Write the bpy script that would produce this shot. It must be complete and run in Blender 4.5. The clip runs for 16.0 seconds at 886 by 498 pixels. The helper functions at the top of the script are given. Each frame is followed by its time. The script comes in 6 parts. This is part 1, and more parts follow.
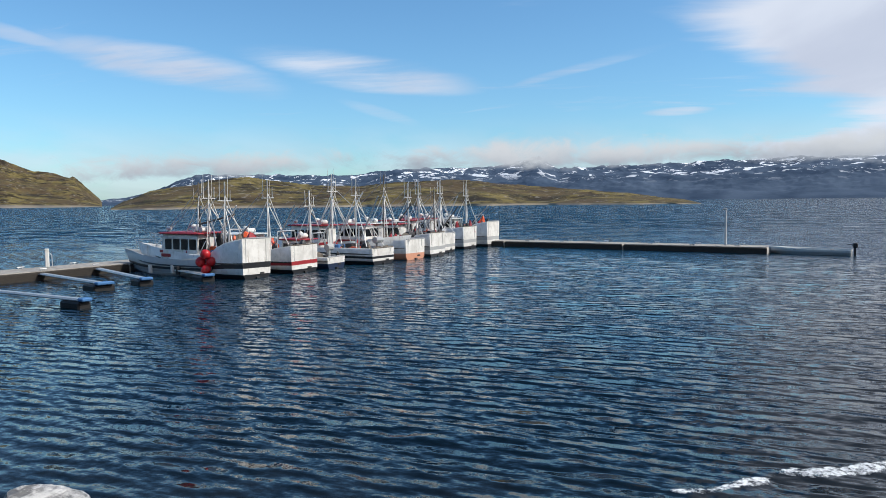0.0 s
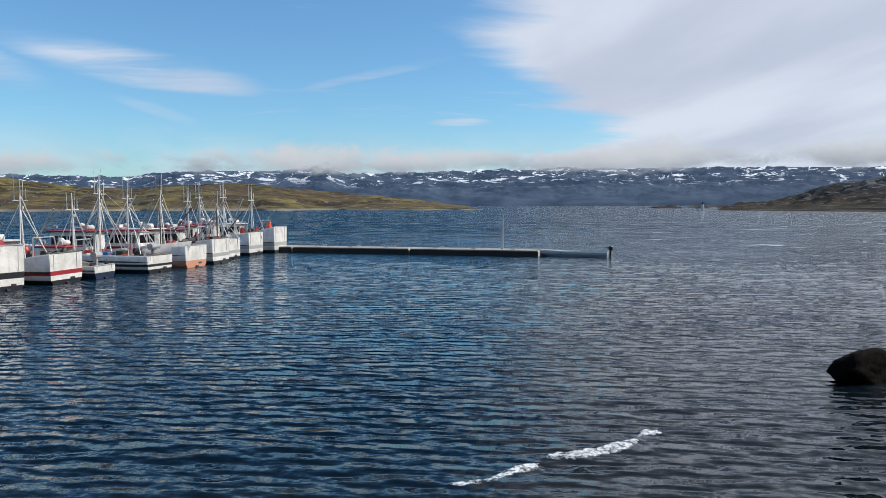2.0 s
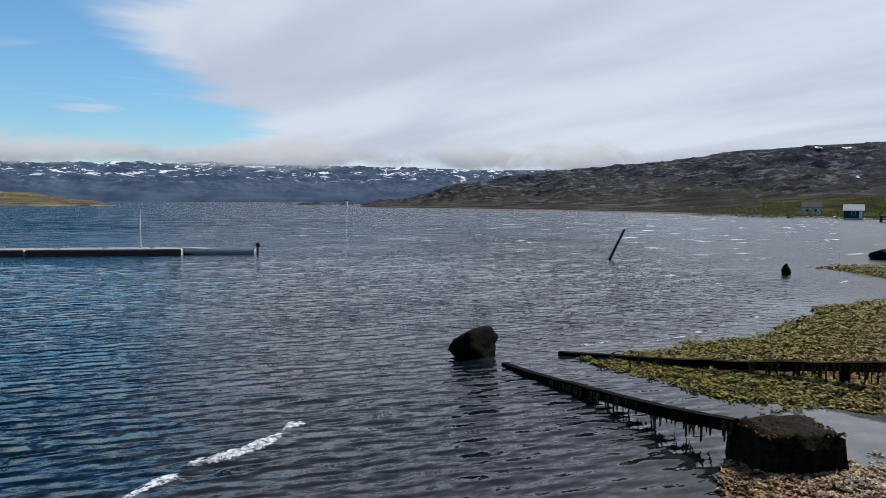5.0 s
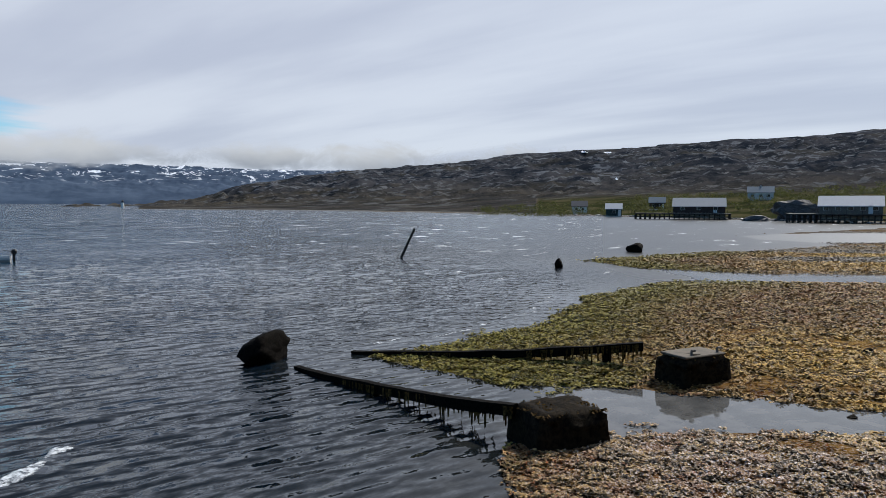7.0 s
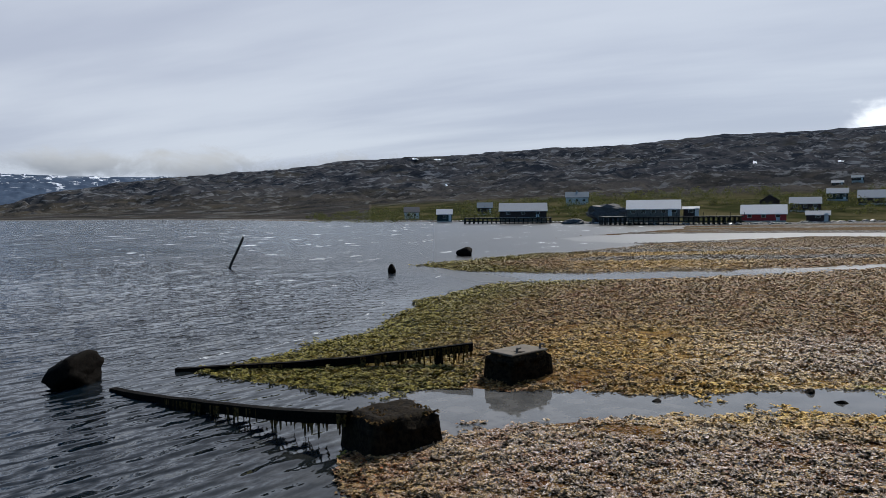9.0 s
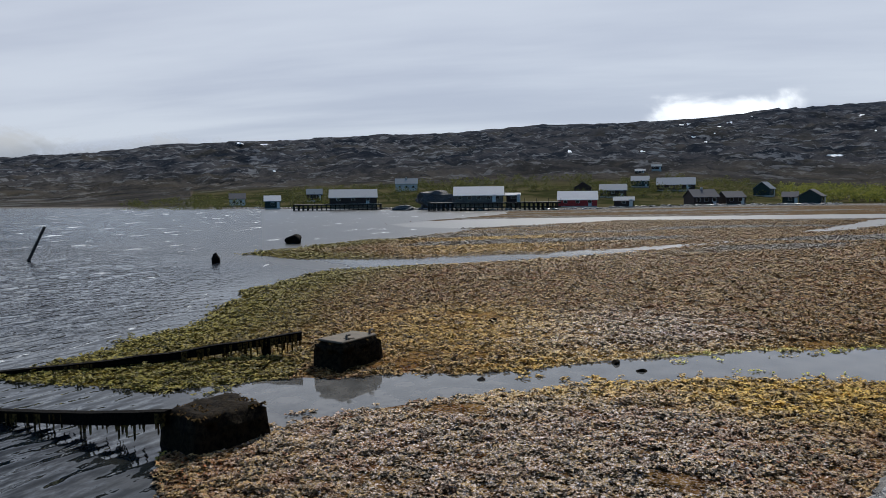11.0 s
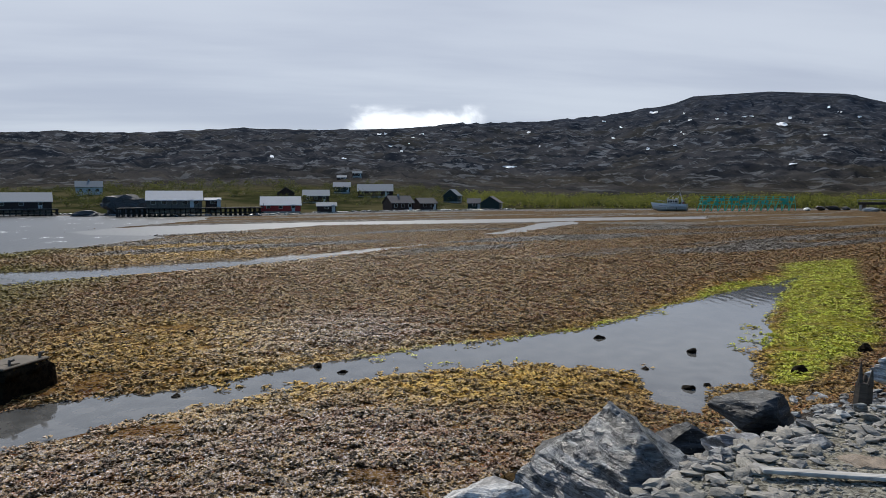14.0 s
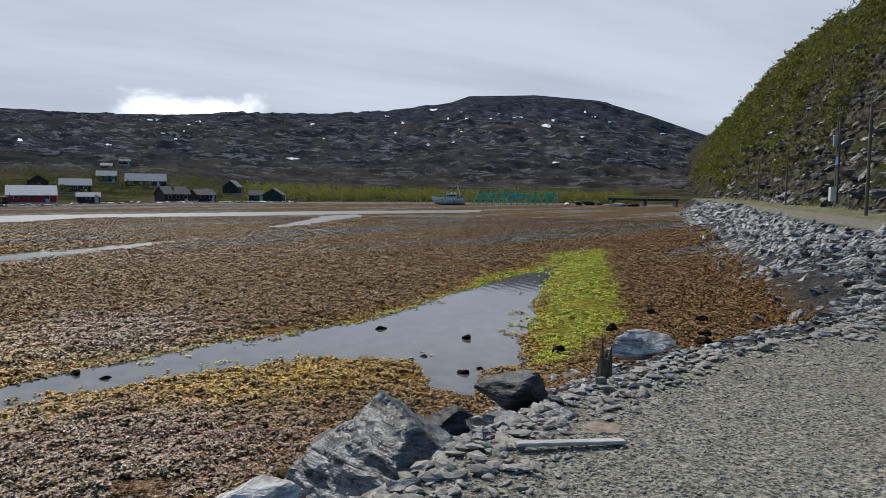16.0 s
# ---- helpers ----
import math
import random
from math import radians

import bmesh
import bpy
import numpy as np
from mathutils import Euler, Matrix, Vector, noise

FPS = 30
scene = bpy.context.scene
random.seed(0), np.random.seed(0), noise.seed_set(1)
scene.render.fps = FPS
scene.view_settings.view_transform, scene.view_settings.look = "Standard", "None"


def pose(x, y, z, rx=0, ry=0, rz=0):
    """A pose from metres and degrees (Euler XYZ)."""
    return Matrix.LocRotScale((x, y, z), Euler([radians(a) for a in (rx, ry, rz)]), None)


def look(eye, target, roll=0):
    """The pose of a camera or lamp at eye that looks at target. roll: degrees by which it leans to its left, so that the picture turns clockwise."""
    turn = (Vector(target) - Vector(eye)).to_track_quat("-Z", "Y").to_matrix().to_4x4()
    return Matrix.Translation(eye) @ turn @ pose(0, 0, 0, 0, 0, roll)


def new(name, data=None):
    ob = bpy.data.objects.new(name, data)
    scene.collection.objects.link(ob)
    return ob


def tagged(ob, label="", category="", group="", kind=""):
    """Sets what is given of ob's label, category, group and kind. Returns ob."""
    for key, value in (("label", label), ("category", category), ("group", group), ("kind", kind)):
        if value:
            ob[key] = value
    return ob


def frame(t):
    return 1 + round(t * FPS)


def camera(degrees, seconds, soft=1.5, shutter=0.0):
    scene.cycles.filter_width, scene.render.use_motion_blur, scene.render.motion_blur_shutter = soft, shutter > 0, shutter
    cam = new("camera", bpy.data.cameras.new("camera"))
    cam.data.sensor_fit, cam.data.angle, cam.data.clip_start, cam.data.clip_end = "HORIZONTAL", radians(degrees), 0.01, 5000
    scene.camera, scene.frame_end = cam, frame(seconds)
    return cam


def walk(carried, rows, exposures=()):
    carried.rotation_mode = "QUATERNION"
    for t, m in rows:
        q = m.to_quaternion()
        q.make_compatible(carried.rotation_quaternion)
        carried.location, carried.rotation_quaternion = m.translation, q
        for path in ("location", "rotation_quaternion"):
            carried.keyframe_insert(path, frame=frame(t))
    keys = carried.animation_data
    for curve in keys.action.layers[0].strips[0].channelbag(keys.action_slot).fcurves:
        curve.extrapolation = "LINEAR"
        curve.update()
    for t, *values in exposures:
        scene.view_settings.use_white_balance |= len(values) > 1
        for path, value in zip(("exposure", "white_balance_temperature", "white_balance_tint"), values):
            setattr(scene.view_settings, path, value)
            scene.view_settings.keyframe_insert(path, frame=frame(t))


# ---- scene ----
EYE = 4.4      # the lens above the water
REACH = 0.35   # the phone is held this far out from the turning body
cam = camera(63.15, 16.0, soft=0.5)
# seconds, heading, tilt, lean
TURN = [
    (0.0, 7.81, 86.2, -0.6), (0.5, 4.1, 86.39, -0.43), (1.0, -0.0, 86.54, -0.16), (1.5, -4.68, 86.58, -0.07), (2.0, -8.82, 86.52, -0.12),
    (2.5, -12.72, 86.62, -0.18), (3.0, -17.14, 86.29, -0.19), (3.5, -21.83, 86.14, -0.19), (4.0, -26.71, 86.15, -0.1), (4.5, -31.54, 86.23, 0.16),
    (7.0, -52.51, 86.36, 0.06), (7.5, -55.89, 86.56, -0.02), (8.0, -59.44, 86.83, -0.21), (10.5, -75.11, 85.92, -0.66), (11.0, -79.03, 85.61, -0.61),
    (11.5, -83.02, 85.36, -0.63), (12.0, -87.0, 85.15, -0.65), (12.5, -90.33, 85.28, -0.58), (13.0, -93.38, 85.51, -0.55), (13.5, -97.79, 85.74, -0.33),
    (14.0, -102.23, 85.88, -0.19), (14.5, -106.67, 85.65, -0.2), (15.0, -111.06, 85.52, -0.16), (15.5, -115.13, 85.42, -0.01), (16.0, -119.24, 85.37, 0.56)]


def held(heading, tilt, lean):
    h = radians(heading)
    # pose() turns about the upright last, so lean is about the view axis
    return (Matrix.Translation((-math.sin(h) * REACH, math.cos(h) * REACH, EYE))
            @ Euler((0, 0, h)).to_matrix().to_4x4() @ Euler((radians(tilt), 0, 0)).to_matrix().to_4x4()
            @ Euler((0, 0, radians(lean))).to_matrix().to_4x4())


walk(cam, [(t, held(h, p, r)) for t, h, p, r in TURN], [(0.0, 0.0), (1.5, -0.05), (3.0, -0.15), (6.0, -0.15), (10.0, -0.3), (16.0, -0.3)])

# ---------------------------------------------------------------- light
SUN_AZ, SUN_EL = -93.0, 43.0
world = bpy.data.worlds.new("sky")
scene.world = world
world.use_nodes = True


def sky_world():
    nt = world.node_tree
    n, l = nt.nodes, nt.links
    n.clear()
    out = n.new("ShaderNodeOutputWorld")
    bg = n.new("ShaderNodeBackground")
    sky = n.new("ShaderNodeTexSky")
    sky.sky_type = "NISHITA"
    sky.sun_disc = False
    sky.sun_elevation = radians(SUN_EL)
    sky.sun_rotation = radians(-SUN_AZ)
    sky.air_density, sky.dust_density, sky.ozone_density = 1.0, 0.6, 2.5
    geo = n.new("ShaderNodeTexCoord")
    sep = n.new("ShaderNodeSeparateXYZ")
    l.new(geo.outputs["Generated"], sep.inputs[0])

    def mt(op, a, b=None, c=None):
        q = n.new("ShaderNodeMath")
        q.operation = op
        for i, v in enumerate((a, b, c)):
            if v is None:
                continue
            if isinstance(v, (int, float)):
                q.inputs[i].default_value = v
            else:
                l.new(v, q.inputs[i])
        return q.outputs[0]

    def rng(v, a, b, c=0.0, d=1.0):
        q = n.new("ShaderNodeMapRange")
        q.interpolation_type = "SMOOTHSTEP"
        l.new(v, q.inputs[0])
        for i, x in enumerate((a, b, c, d)):
            q.inputs[i + 1].default_value = x
        return q.outputs[0]

    # cloud deck seen in perspective: direction divided by its height
    z = mt("MAXIMUM", sep.outputs["Z"], 0.0)
    zz = mt("ADD", z, 0.10)
    u = mt("DIVIDE", sep.outputs["X"], zz)
    v = mt("DIVIDE", sep.outputs["Y"], zz)
    comb = n.new("ShaderNodeCombineXYZ")
    l.new(u, comb.inputs[0])
    l.new(v, comb.inputs[1])
    warp = n.new("ShaderNodeTexNoise")
    warp.inputs["Scale"].default_value = 0.5
    warp.inputs["Detail"].default_value = 3
    l.new(comb.outputs[0], warp.inputs["Vector"])
    add = n.new("ShaderNodeMixRGB")
    add.blend_type = "ADD"
    add.inputs[0].default_value = 0.8
    l.new(comb.outputs[0], add.inputs[1])
    l.new(warp.outputs["Color"], add.inputs[2])
    mp = n.new("ShaderNodeMapping")
    mp.inputs["Rotation"].default_value = (0, 0, 0.35)
    mp.inputs["Scale"].default_value = (0.22, 0.75, 1)
    l.new(add.outputs[0], mp.inputs[0])
    cl = n.new("ShaderNodeTexNoise")
    cl.inputs["Scale"].default_value = 1.25
    cl.inputs["Detail"].default_value = 7
    cl.inputs["Roughness"].default_value = 0.55
    l.new(mp.outputs[0], cl.inputs["Vector"])
    # the deck thickens towards the sun's side
    hx = mt("DIVIDE", sep.outputs["X"], mt("SQRT", mt("ADD", mt("MULTIPLY", sep.outputs["X"], sep.outputs["X"]),
                                                     mt("MULTIPLY", sep.outputs["Y"], sep.outputs["Y"]))))
    side = rng(hx, 0.02, 0.60, -0.20, 0.56)
    dens = rng(mt("ADD", cl.outputs["Fac"], side), 0.54, 0.74)
    low = rng(z, 0.12, 0.04)            # bank along the horizon
    bn = n.new("ShaderNodeTexNoise")
    bn.inputs["Scale"].default_value = 9
    bn.inputs["Detail"].default_value = 6
    mb = n.new("ShaderNodeMapping")
    mb.inputs["Scale"].default_value = (1, 1, 2.6)
    l.new(geo.outputs["Generated"], mb.inputs[0])
    l.new(mb.outputs[0], bn.inputs["Vector"])
    bank = mt("MULTIPLY", low, rng(bn.outputs["Fac"], 0.28, 0.60))
    wm = n.new("ShaderNodeMapping")
    wm.inputs["Rotation"].default_value = (0, 0, 0.42)
    wm.inputs["Scale"].default_value = (0.30, 1.35, 1)
    wm.inputs["Location"].default_value = (0.6, 0.35, 0)
    l.new(add.outputs[0], wm.inputs[0])
    wi = n.new("ShaderNodeTexNoise")
    wi.inputs["Scale"].default_value = 1.0
    wi.inputs["Detail"].default_value = 8
    wi.inputs["Roughness"].default_value = 0.62
    wi.inputs["Distortion"].default_value = 0.3
    l.new(wm.outputs[0], wi.inputs["Vector"])
    wisp = mt("MULTIPLY", rng(wi.outputs["Fac"], 0.56, 0.74), mt("MULTIPLY", rng(z, 0.08, 0.13), rng(z, 0.34, 0.2)))
    # the single streaks of cirrus: heading and height of their middle, half length, half width, slope
    hd = mt("MULTIPLY", mt("ARCTAN2", mt("MULTIPLY", sep.outputs["X"], -1.0), sep.outputs["Y"]), 57.2958)
    el = mt("MULTIPLY", mt("ARCSINE", sep.outputs["Z"]), 57.2958)
    fr = mt("MULTIPLY", mt("SUBTRACT", cl.outputs["Fac"], 0.5), 3.0)
    for h0, e0, half, thick, rise, dense in ((28.5, 10.4, 8.5, 1.5, 0.16, 0.95), (14.0, 10.2, 9.0, 1.3, 0.13, 1.0), (38.0, 11.6, 5.0, 0.5, 0.16, 0.6),
                                           (-3.8, 10.2, 6.0, 0.42, -0.22, 0.65), (-10.2, 6.4, 2.6, 0.3, 0.0, 0.8), (12.6, 7.0, 3.2, 0.5, 0.3, 0.35)):
        across = mt("DIVIDE", mt("SUBTRACT", mt("ADD", el, mt("MULTIPLY", fr, thick)), mt("ADD", mt("MULTIPLY", mt("SUBTRACT", hd, h0), rise), e0)), thick)
        along = mt("DIVIDE", mt("SUBTRACT", hd, h0), half)
        rr = mt("ADD", mt("MULTIPLY", across, across), mt("MULTIPLY", along, along))
        wisp = mt("MAXIMUM", wisp, mt("MULTIPLY", mt("MULTIPLY", rng(rr, 1.3, 0.05), rng(wi.outputs["Fac"], 0.36, 0.62, 0.08, 1.0)), dense))
    mask = mt("MAXIMUM", mt("MULTIPLY", dens, 0.94), mt("MAXIMUM", mt("MULTIPLY", bank, 0.45), mt("MULTIPLY", wisp, 0.85)))
    # light and grey parts of the cloud
    gn = n.new("ShaderNodeTexNoise")
    gn.inputs["Scale"].default_value = 0.8
    gn.inputs["Detail"].default_value = 5
    mg = n.new("ShaderNodeMapping")
    mg.inputs["Scale"].default_value = (1.3, 0.4, 1)
    mg.inputs["Location"].default_value = (3.1, 1.7, 0)
    l.new(comb.outputs[0], mg.inputs[0])
    l.new(mg.outputs[0], gn.inputs["Vector"])
    shade = n.new("ShaderNodeMixRGB")
    l.new(rng(gn.outputs["Fac"], 0.32, 0.66), shade.inputs[0])
    shade.inputs[1].default_value = (5.2, 5.65, 6.85, 1)
    shade.inputs[2].default_value = (6.85, 7.35, 8.35, 1)
    tint = n.new("ShaderNodeMixRGB")
    tint.blend_type = "MULTIPLY"
    tint.inputs[0].default_value = 1.0
    l.new(sky.outputs[0], tint.inputs[1])
    tint.inputs[2].default_value = (0.83, 1.23, 1.43, 1)
    mix = n.new("ShaderNodeMixRGB")
    l.new(mask, mix.inputs[0])
    l.new(tint.outputs[0], mix.inputs[1])
    l.new(shade.outputs[0], mix.inputs[2])
    l.new(mix.outputs[0], bg.inputs[0])
    bg.inputs[1].default_value = 0.11
    l.new(bg.outputs[0], out.inputs[0])


sky_world()
sun = new("sun", bpy.data.lights.new("sun", "SUN"))
sun.data.energy, sun.data.angle, sun.data.color = 4.6, radians(1.0), (1.0, 0.95, 0.87)
_a, _e = radians(SUN_AZ), radians(SUN_EL)
sun.matrix_world = look((0, 0, 0), (math.sin(_a) * math.cos(_e), -math.cos(_a) * math.cos(_e), -math.sin(_e)))


# ---------------------------------------------------------------- materials
class Mat:
    """Short hand for a node material round one Principled shader."""

    def __init__(self, name, rough=0.7, metal=0.0, spec=0.5):
        self.m = bpy.data.materials.new(name)
        self.m.use_nodes = True
        self.t = self.m.node_tree
        self.b = self.t.nodes["Principled BSDF"]
        self.b.inputs["Roughness"].default_value = rough
        self.b.inputs["Metallic"].default_value = metal
        self.b.inputs["Specular IOR Level"].default_value = spec
        self.pos = self.node("ShaderNodeNewGeometry").outputs["Position"]

    def node(self, kind):
        return self.t.nodes.new(kind)

    def link(self, a, b):
        if isinstance(a, (int, float)):
            b.default_value = a
        elif isinstance(a, tuple):
            b.default_value = (*a, 1) if len(a) == 3 and b.type == "RGBA" else a
        else:
            self.t.links.new(a, b)

    def noise(self, scale, detail=4, rough=0.55, stretch=None, at=None, warp=0.0):
        n = self.node("ShaderNodeTexNoise")
        n.inputs["Scale"].default_value = scale
        n.inputs["Detail"].default_value = detail
        n.inputs["Roughness"].default_value = rough
        n.inputs["Distortion"].default_value = warp
        v = self.pos if at is None else at
        if stretch:
            m = self.node("ShaderNodeMapping")
            m.inputs["Scale"].default_value = stretch[:3]
            if len(stretch) > 3:
                m.inputs["Rotation"].default_value = (0, 0, stretch[3])
            self.link(v, m.inputs[0])
            v = m.outputs[0]
        self.link(v, n.inputs["Vector"])
        return n.outputs["Fac"]

    def attr(self, name):
        n = self.node("ShaderNodeAttribute")
        n.attribute_name = name
        return n.outputs["Fac"]

    def ramp(self, v, a, b, c=0.0, d=1.0):
        n = self.node("ShaderNodeMapRange")
        n.interpolation_type = "SMOOTHSTEP"
        self.link(v, n.inputs[0])
        for i, x in enumerate((a, b, c, d)):
            n.inputs[i + 1].default_value = x
        return n.outputs[0]

    def mix(self, f, a, b, mode="MIX"):
        n = self.node("ShaderNodeMixRGB")
        n.blend_type = mode
        self.link(f, n.inputs[0])
        self.link(a, n.inputs[1])
        self.link(b, n.inputs[2])
        return n.outputs[0]

    def math(self, op, a, b):
        n = self.node("ShaderNodeMath")
        n.operation = op
        self.link(a, n.inputs[0])
        self.link(b, n.inputs[1])
        return n.outputs[0]

    def color(self, c):
        self.link(c, self.b.inputs["Base Color"])
        return self

    def rough(self, r):
        self.link(r, self.b.inputs["Roughness"])
        return self

    def bump(self, h, strength=0.5, dist=0.02):
        n = self.node("ShaderNodeBump")
        n.inputs["Strength"].default_value = strength
        n.inputs["Distance"].default_value = dist
        self.link(h, n.inputs["Height"])
        old = self.b.inputs["Normal"].links
        if old:
            self.link(old[0].from_socket, n.inputs["Normal"])
        self.link(n.outputs[0], self.b.inputs["Normal"])
        return self


def painted(name, col, rough=0.45, wear=0.25, dirt=(0.16, 0.13, 0.10), metal=0.0, scale=3.0):
    """Paint or coated metal with dirt in patches and fine scratches."""
    m = Mat(name, rough, metal)
    a = m.ramp(m.noise(scale, 6, 0.65), 0.52, 0.75, 0.0, wear)
    fine = m.noise(scale * 14, 3)
    c = m.mix(m.math("MULTIPLY", a, fine), col, dirt)
    c = m.mix(m.ramp(m.noise(scale * 0.6, 3), 0.3, 0.7, 0.0, 0.25), c, tuple(x * 0.8 for x in col))
    m.color(c).rough(m.ramp(fine, 0.2, 0.8, max(rough - 0.12, 0.05), rough + 0.15))
    m.bump(fine, 0.15, 0.004)
    return m.m


def timber(name, col, rough=0.8, along=(1, 1, 12)):
    m = Mat(name, rough)
    g = m.noise(3.0, 6, 0.6, stretch=along)
    c = m.mix(m.ramp(g, 0.3, 0.7), tuple(x * 0.55 for x in col), col)
    c = m.mix(m.ramp(m.noise(0.9, 4), 0.45, 0.75, 0, 0.5), c, tuple(x * 0.45 for x in col))
    m.color(c).bump(g, 0.5, 0.01)
    return m.m


def stone(name, dark, light, scale=1.0, rough=0.75, band=True):
    """Slaty stone: bands of light and dark, chips and lichen."""
    m = Mat(name, rough, 0.0, 0.45)
    o = m.node("ShaderNodeTexCoord").outputs["Object"]
    info = m.node("ShaderNodeObjectInfo").outputs["Random"]
    isl = m.node("ShaderNodeNewGeometry").outputs["Random Per Island"]
    w = m.noise(1.6 * scale, 7, 0.65, stretch=(0.6, 0.8, 5.5), at=o, warp=0.4)
    f = m.noise(9 * scale, 6, 0.7, at=o)
    v = m.math("ADD", m.math("MULTIPLY", w, 0.75 if band else 0.3), m.math("MULTIPLY", f, 0.45))
    c = m.mix(m.ramp(v, 0.52, 0.70), dark, light)
    vein = m.noise(2.2 * scale, 6, 0.65, stretch=(0.6, 0.6, 8.0, 0.6), at=o, warp=0.7)
    c = m.mix(m.ramp(vein, 0.56, 0.62, 0, 0.75 if band else 0.2), c, tuple(min(x * 1.6, 0.6) for x in light))
    k = m.math("ADD", m.math("MULTIPLY", info, 0.5), m.math("MULTIPLY", isl, 0.5))
    c = m.mix(0.75, c, m.mix(k, (0.55, 0.55, 0.58), (1.25, 1.22, 1.15)), "MULTIPLY")
    c = m.mix(m.ramp(m.noise(22 * scale, 2, at=o), 0.66, 0.74, 0, 0.55), c, (0.42, 0.42, 0.40))
    m.color(c).rough(m.ramp(f, 0.3, 0.7, rough - 0.25, rough + 0.1))
    m.bump(w, 0.9, 0.07 / scale).bump(f, 0.8, 0.02 / scale)
    return m.m


# ---------------------------------------------------------------- mesh helpers
def link_mesh(name, bm, mat, parent=None, smooth=False):
    me = bpy.data.meshes.new(name)
    bm.normal_update()
    bm.to_mesh(me)
    bm.free()
    for mm in (mat if isinstance(mat, (list, tuple)) else [mat]):
        me.materials.append(mm)
    if smooth:
        me.shade_smooth()
    ob = new(name, me)
    if parent:
        ob.parent = parent
    return ob


def part(name, bm, mat, parent, label="", smooth=False):
    ob = link_mesh(name, bm, mat, parent, smooth)
    if label:
        ob["label"] = label
    return ob


def thing(name, m, label, category, group="", kind=""):
    ob = new(name)
    ob.matrix_basis = m
    ob.empty_display_size = 0.2
    return tagged(ob, label, category, group, kind)


def grid_mesh(name, X, Y, Z, mat, attrs=None, close=False, smooth=True):
    """A sheet from three arrays of one shape (rows, columns)."""
    r, c = X.shape
    co = np.stack([X, Y, Z], -1).reshape(-1, 3)
    i = np.arange(r * c).reshape(r, c)
    if close:
        i = np.concatenate([i, i[:, :1]], 1)
    q = np.stack([i[:-1, :-1], i[:-1, 1:], i[1:, 1:], i[1:, :-1]], -1).reshape(-1, 4)
    me = bpy.data.meshes.new(name)
    me.vertices.add(len(co))
    me.vertices.foreach_set("co", co.ravel().astype(np.float32))
    me.loops.add(q.size)
    me.loops.foreach_set("vertex_index", q.ravel().astype(np.int32))
    me.polygons.add(len(q))
    me.polygons.foreach_set("loop_start", np.arange(0, q.size, 4, dtype=np.int32))
    me.update(calc_edges=True)
    for key, val in (attrs or {}).items():
        a = me.attributes.new(key, "FLOAT", "POINT")
        a.data.foreach_set("value", val.ravel().astype(np.float32))
    me.materials.append(mat)
    if smooth:
        me.shade_smooth()
    return new(name, me)


def box(bm, x0, x1, y0, y1, z0, z1, bevel=0.0):
    vs = [bm.verts.new((x, y, z)) for z in (z0, z1) for x, y in ((x0, y0), (x1, y0), (x1, y1), (x0, y1))]
    fs = [bm.faces.new([vs[k] for k in f]) for f in ((3, 2, 1, 0), (4, 5, 6, 7), (0, 1, 5, 4), (1, 2, 6, 5), (2, 3, 7, 6), (3, 0, 4, 7))]
    if bevel:
        bmesh.ops.bevel(bm, geom=list({e for f in fs for e in f.edges}), offset=bevel, segments=1, affect="EDGES", profile=0.5)
    return vs


def boxed(*a, bevel=0.0):
    bm = bmesh.new()
    box(bm, *a, bevel=bevel)
    return bm


def rod(bm, a, b, r0, r1=None, sides=8):
    """A round bar from a to b."""
    a, b = Vector(a), Vector(b)
    r1 = r0 if r1 is None else r1
    q = (b - a).to_track_quat("Z", "Y")
    ra, rb = [], []
    for k in range(sides):
        d = q @ Vector((math.cos(2 * math.pi * k / sides), math.sin(2 * math.pi * k / sides), 0))
        ra.append(bm.verts.new(a + d * r0))
        rb.append(bm.verts.new(b + d * r1))
    for k in range(sides):
        j = (k + 1) % sides
        bm.faces.new((ra[k], ra[j], rb[j], rb[k]))
    bm.faces.new(ra[::-1])
    bm.faces.new(rb)


def rods(*segs, sides=8):
    bm = bmesh.new()
    for s in segs:
        rod(bm, *s, sides=sides)
    return bm


def boulder(rx, ry, rz, seed, sub=3, rough=0.3, sharp=5, planes=None):
    """A broken stone: flat faces that meet in edges, then roughened."""
    rnd = random.Random(seed)
    if planes is None:
        planes = []
        for _ in range(sharp + 5):
            d = Vector((rnd.gauss(0, 1), rnd.gauss(0, 1), rnd.gauss(0, 0.9))).normalized()
            planes.append((d, rnd.uniform(0.5, 0.86)))
    bm = bmesh.new()
    bmesh.ops.create_icosphere(bm, subdivisions=sub, radius=1)
    off = Vector((rnd.uniform(-50, 50), rnd.uniform(-50, 50), rnd.uniform(-50, 50)))
    for v in bm.verts:
        n = v.co.normalized()
        k = 1.08
        for d, h in planes:
            e = n.dot(d)
            if e > 0.05:
                k = min(k, h / e)
        p = n * k
        s = Vector((p.x * 1.5, p.y * 1.5, p.z * 3.2)) + off
        p += n * (noise.fractal(s, 0.85, 2.1, 5) * rough * 0.30)
        v.co = Vector((p.x * rx, p.y * ry, p.z * rz))
    return bm


def smooth01(t):
    t = np.clip(t, 0, 1)
    return t * t * (3 - 2 * t)


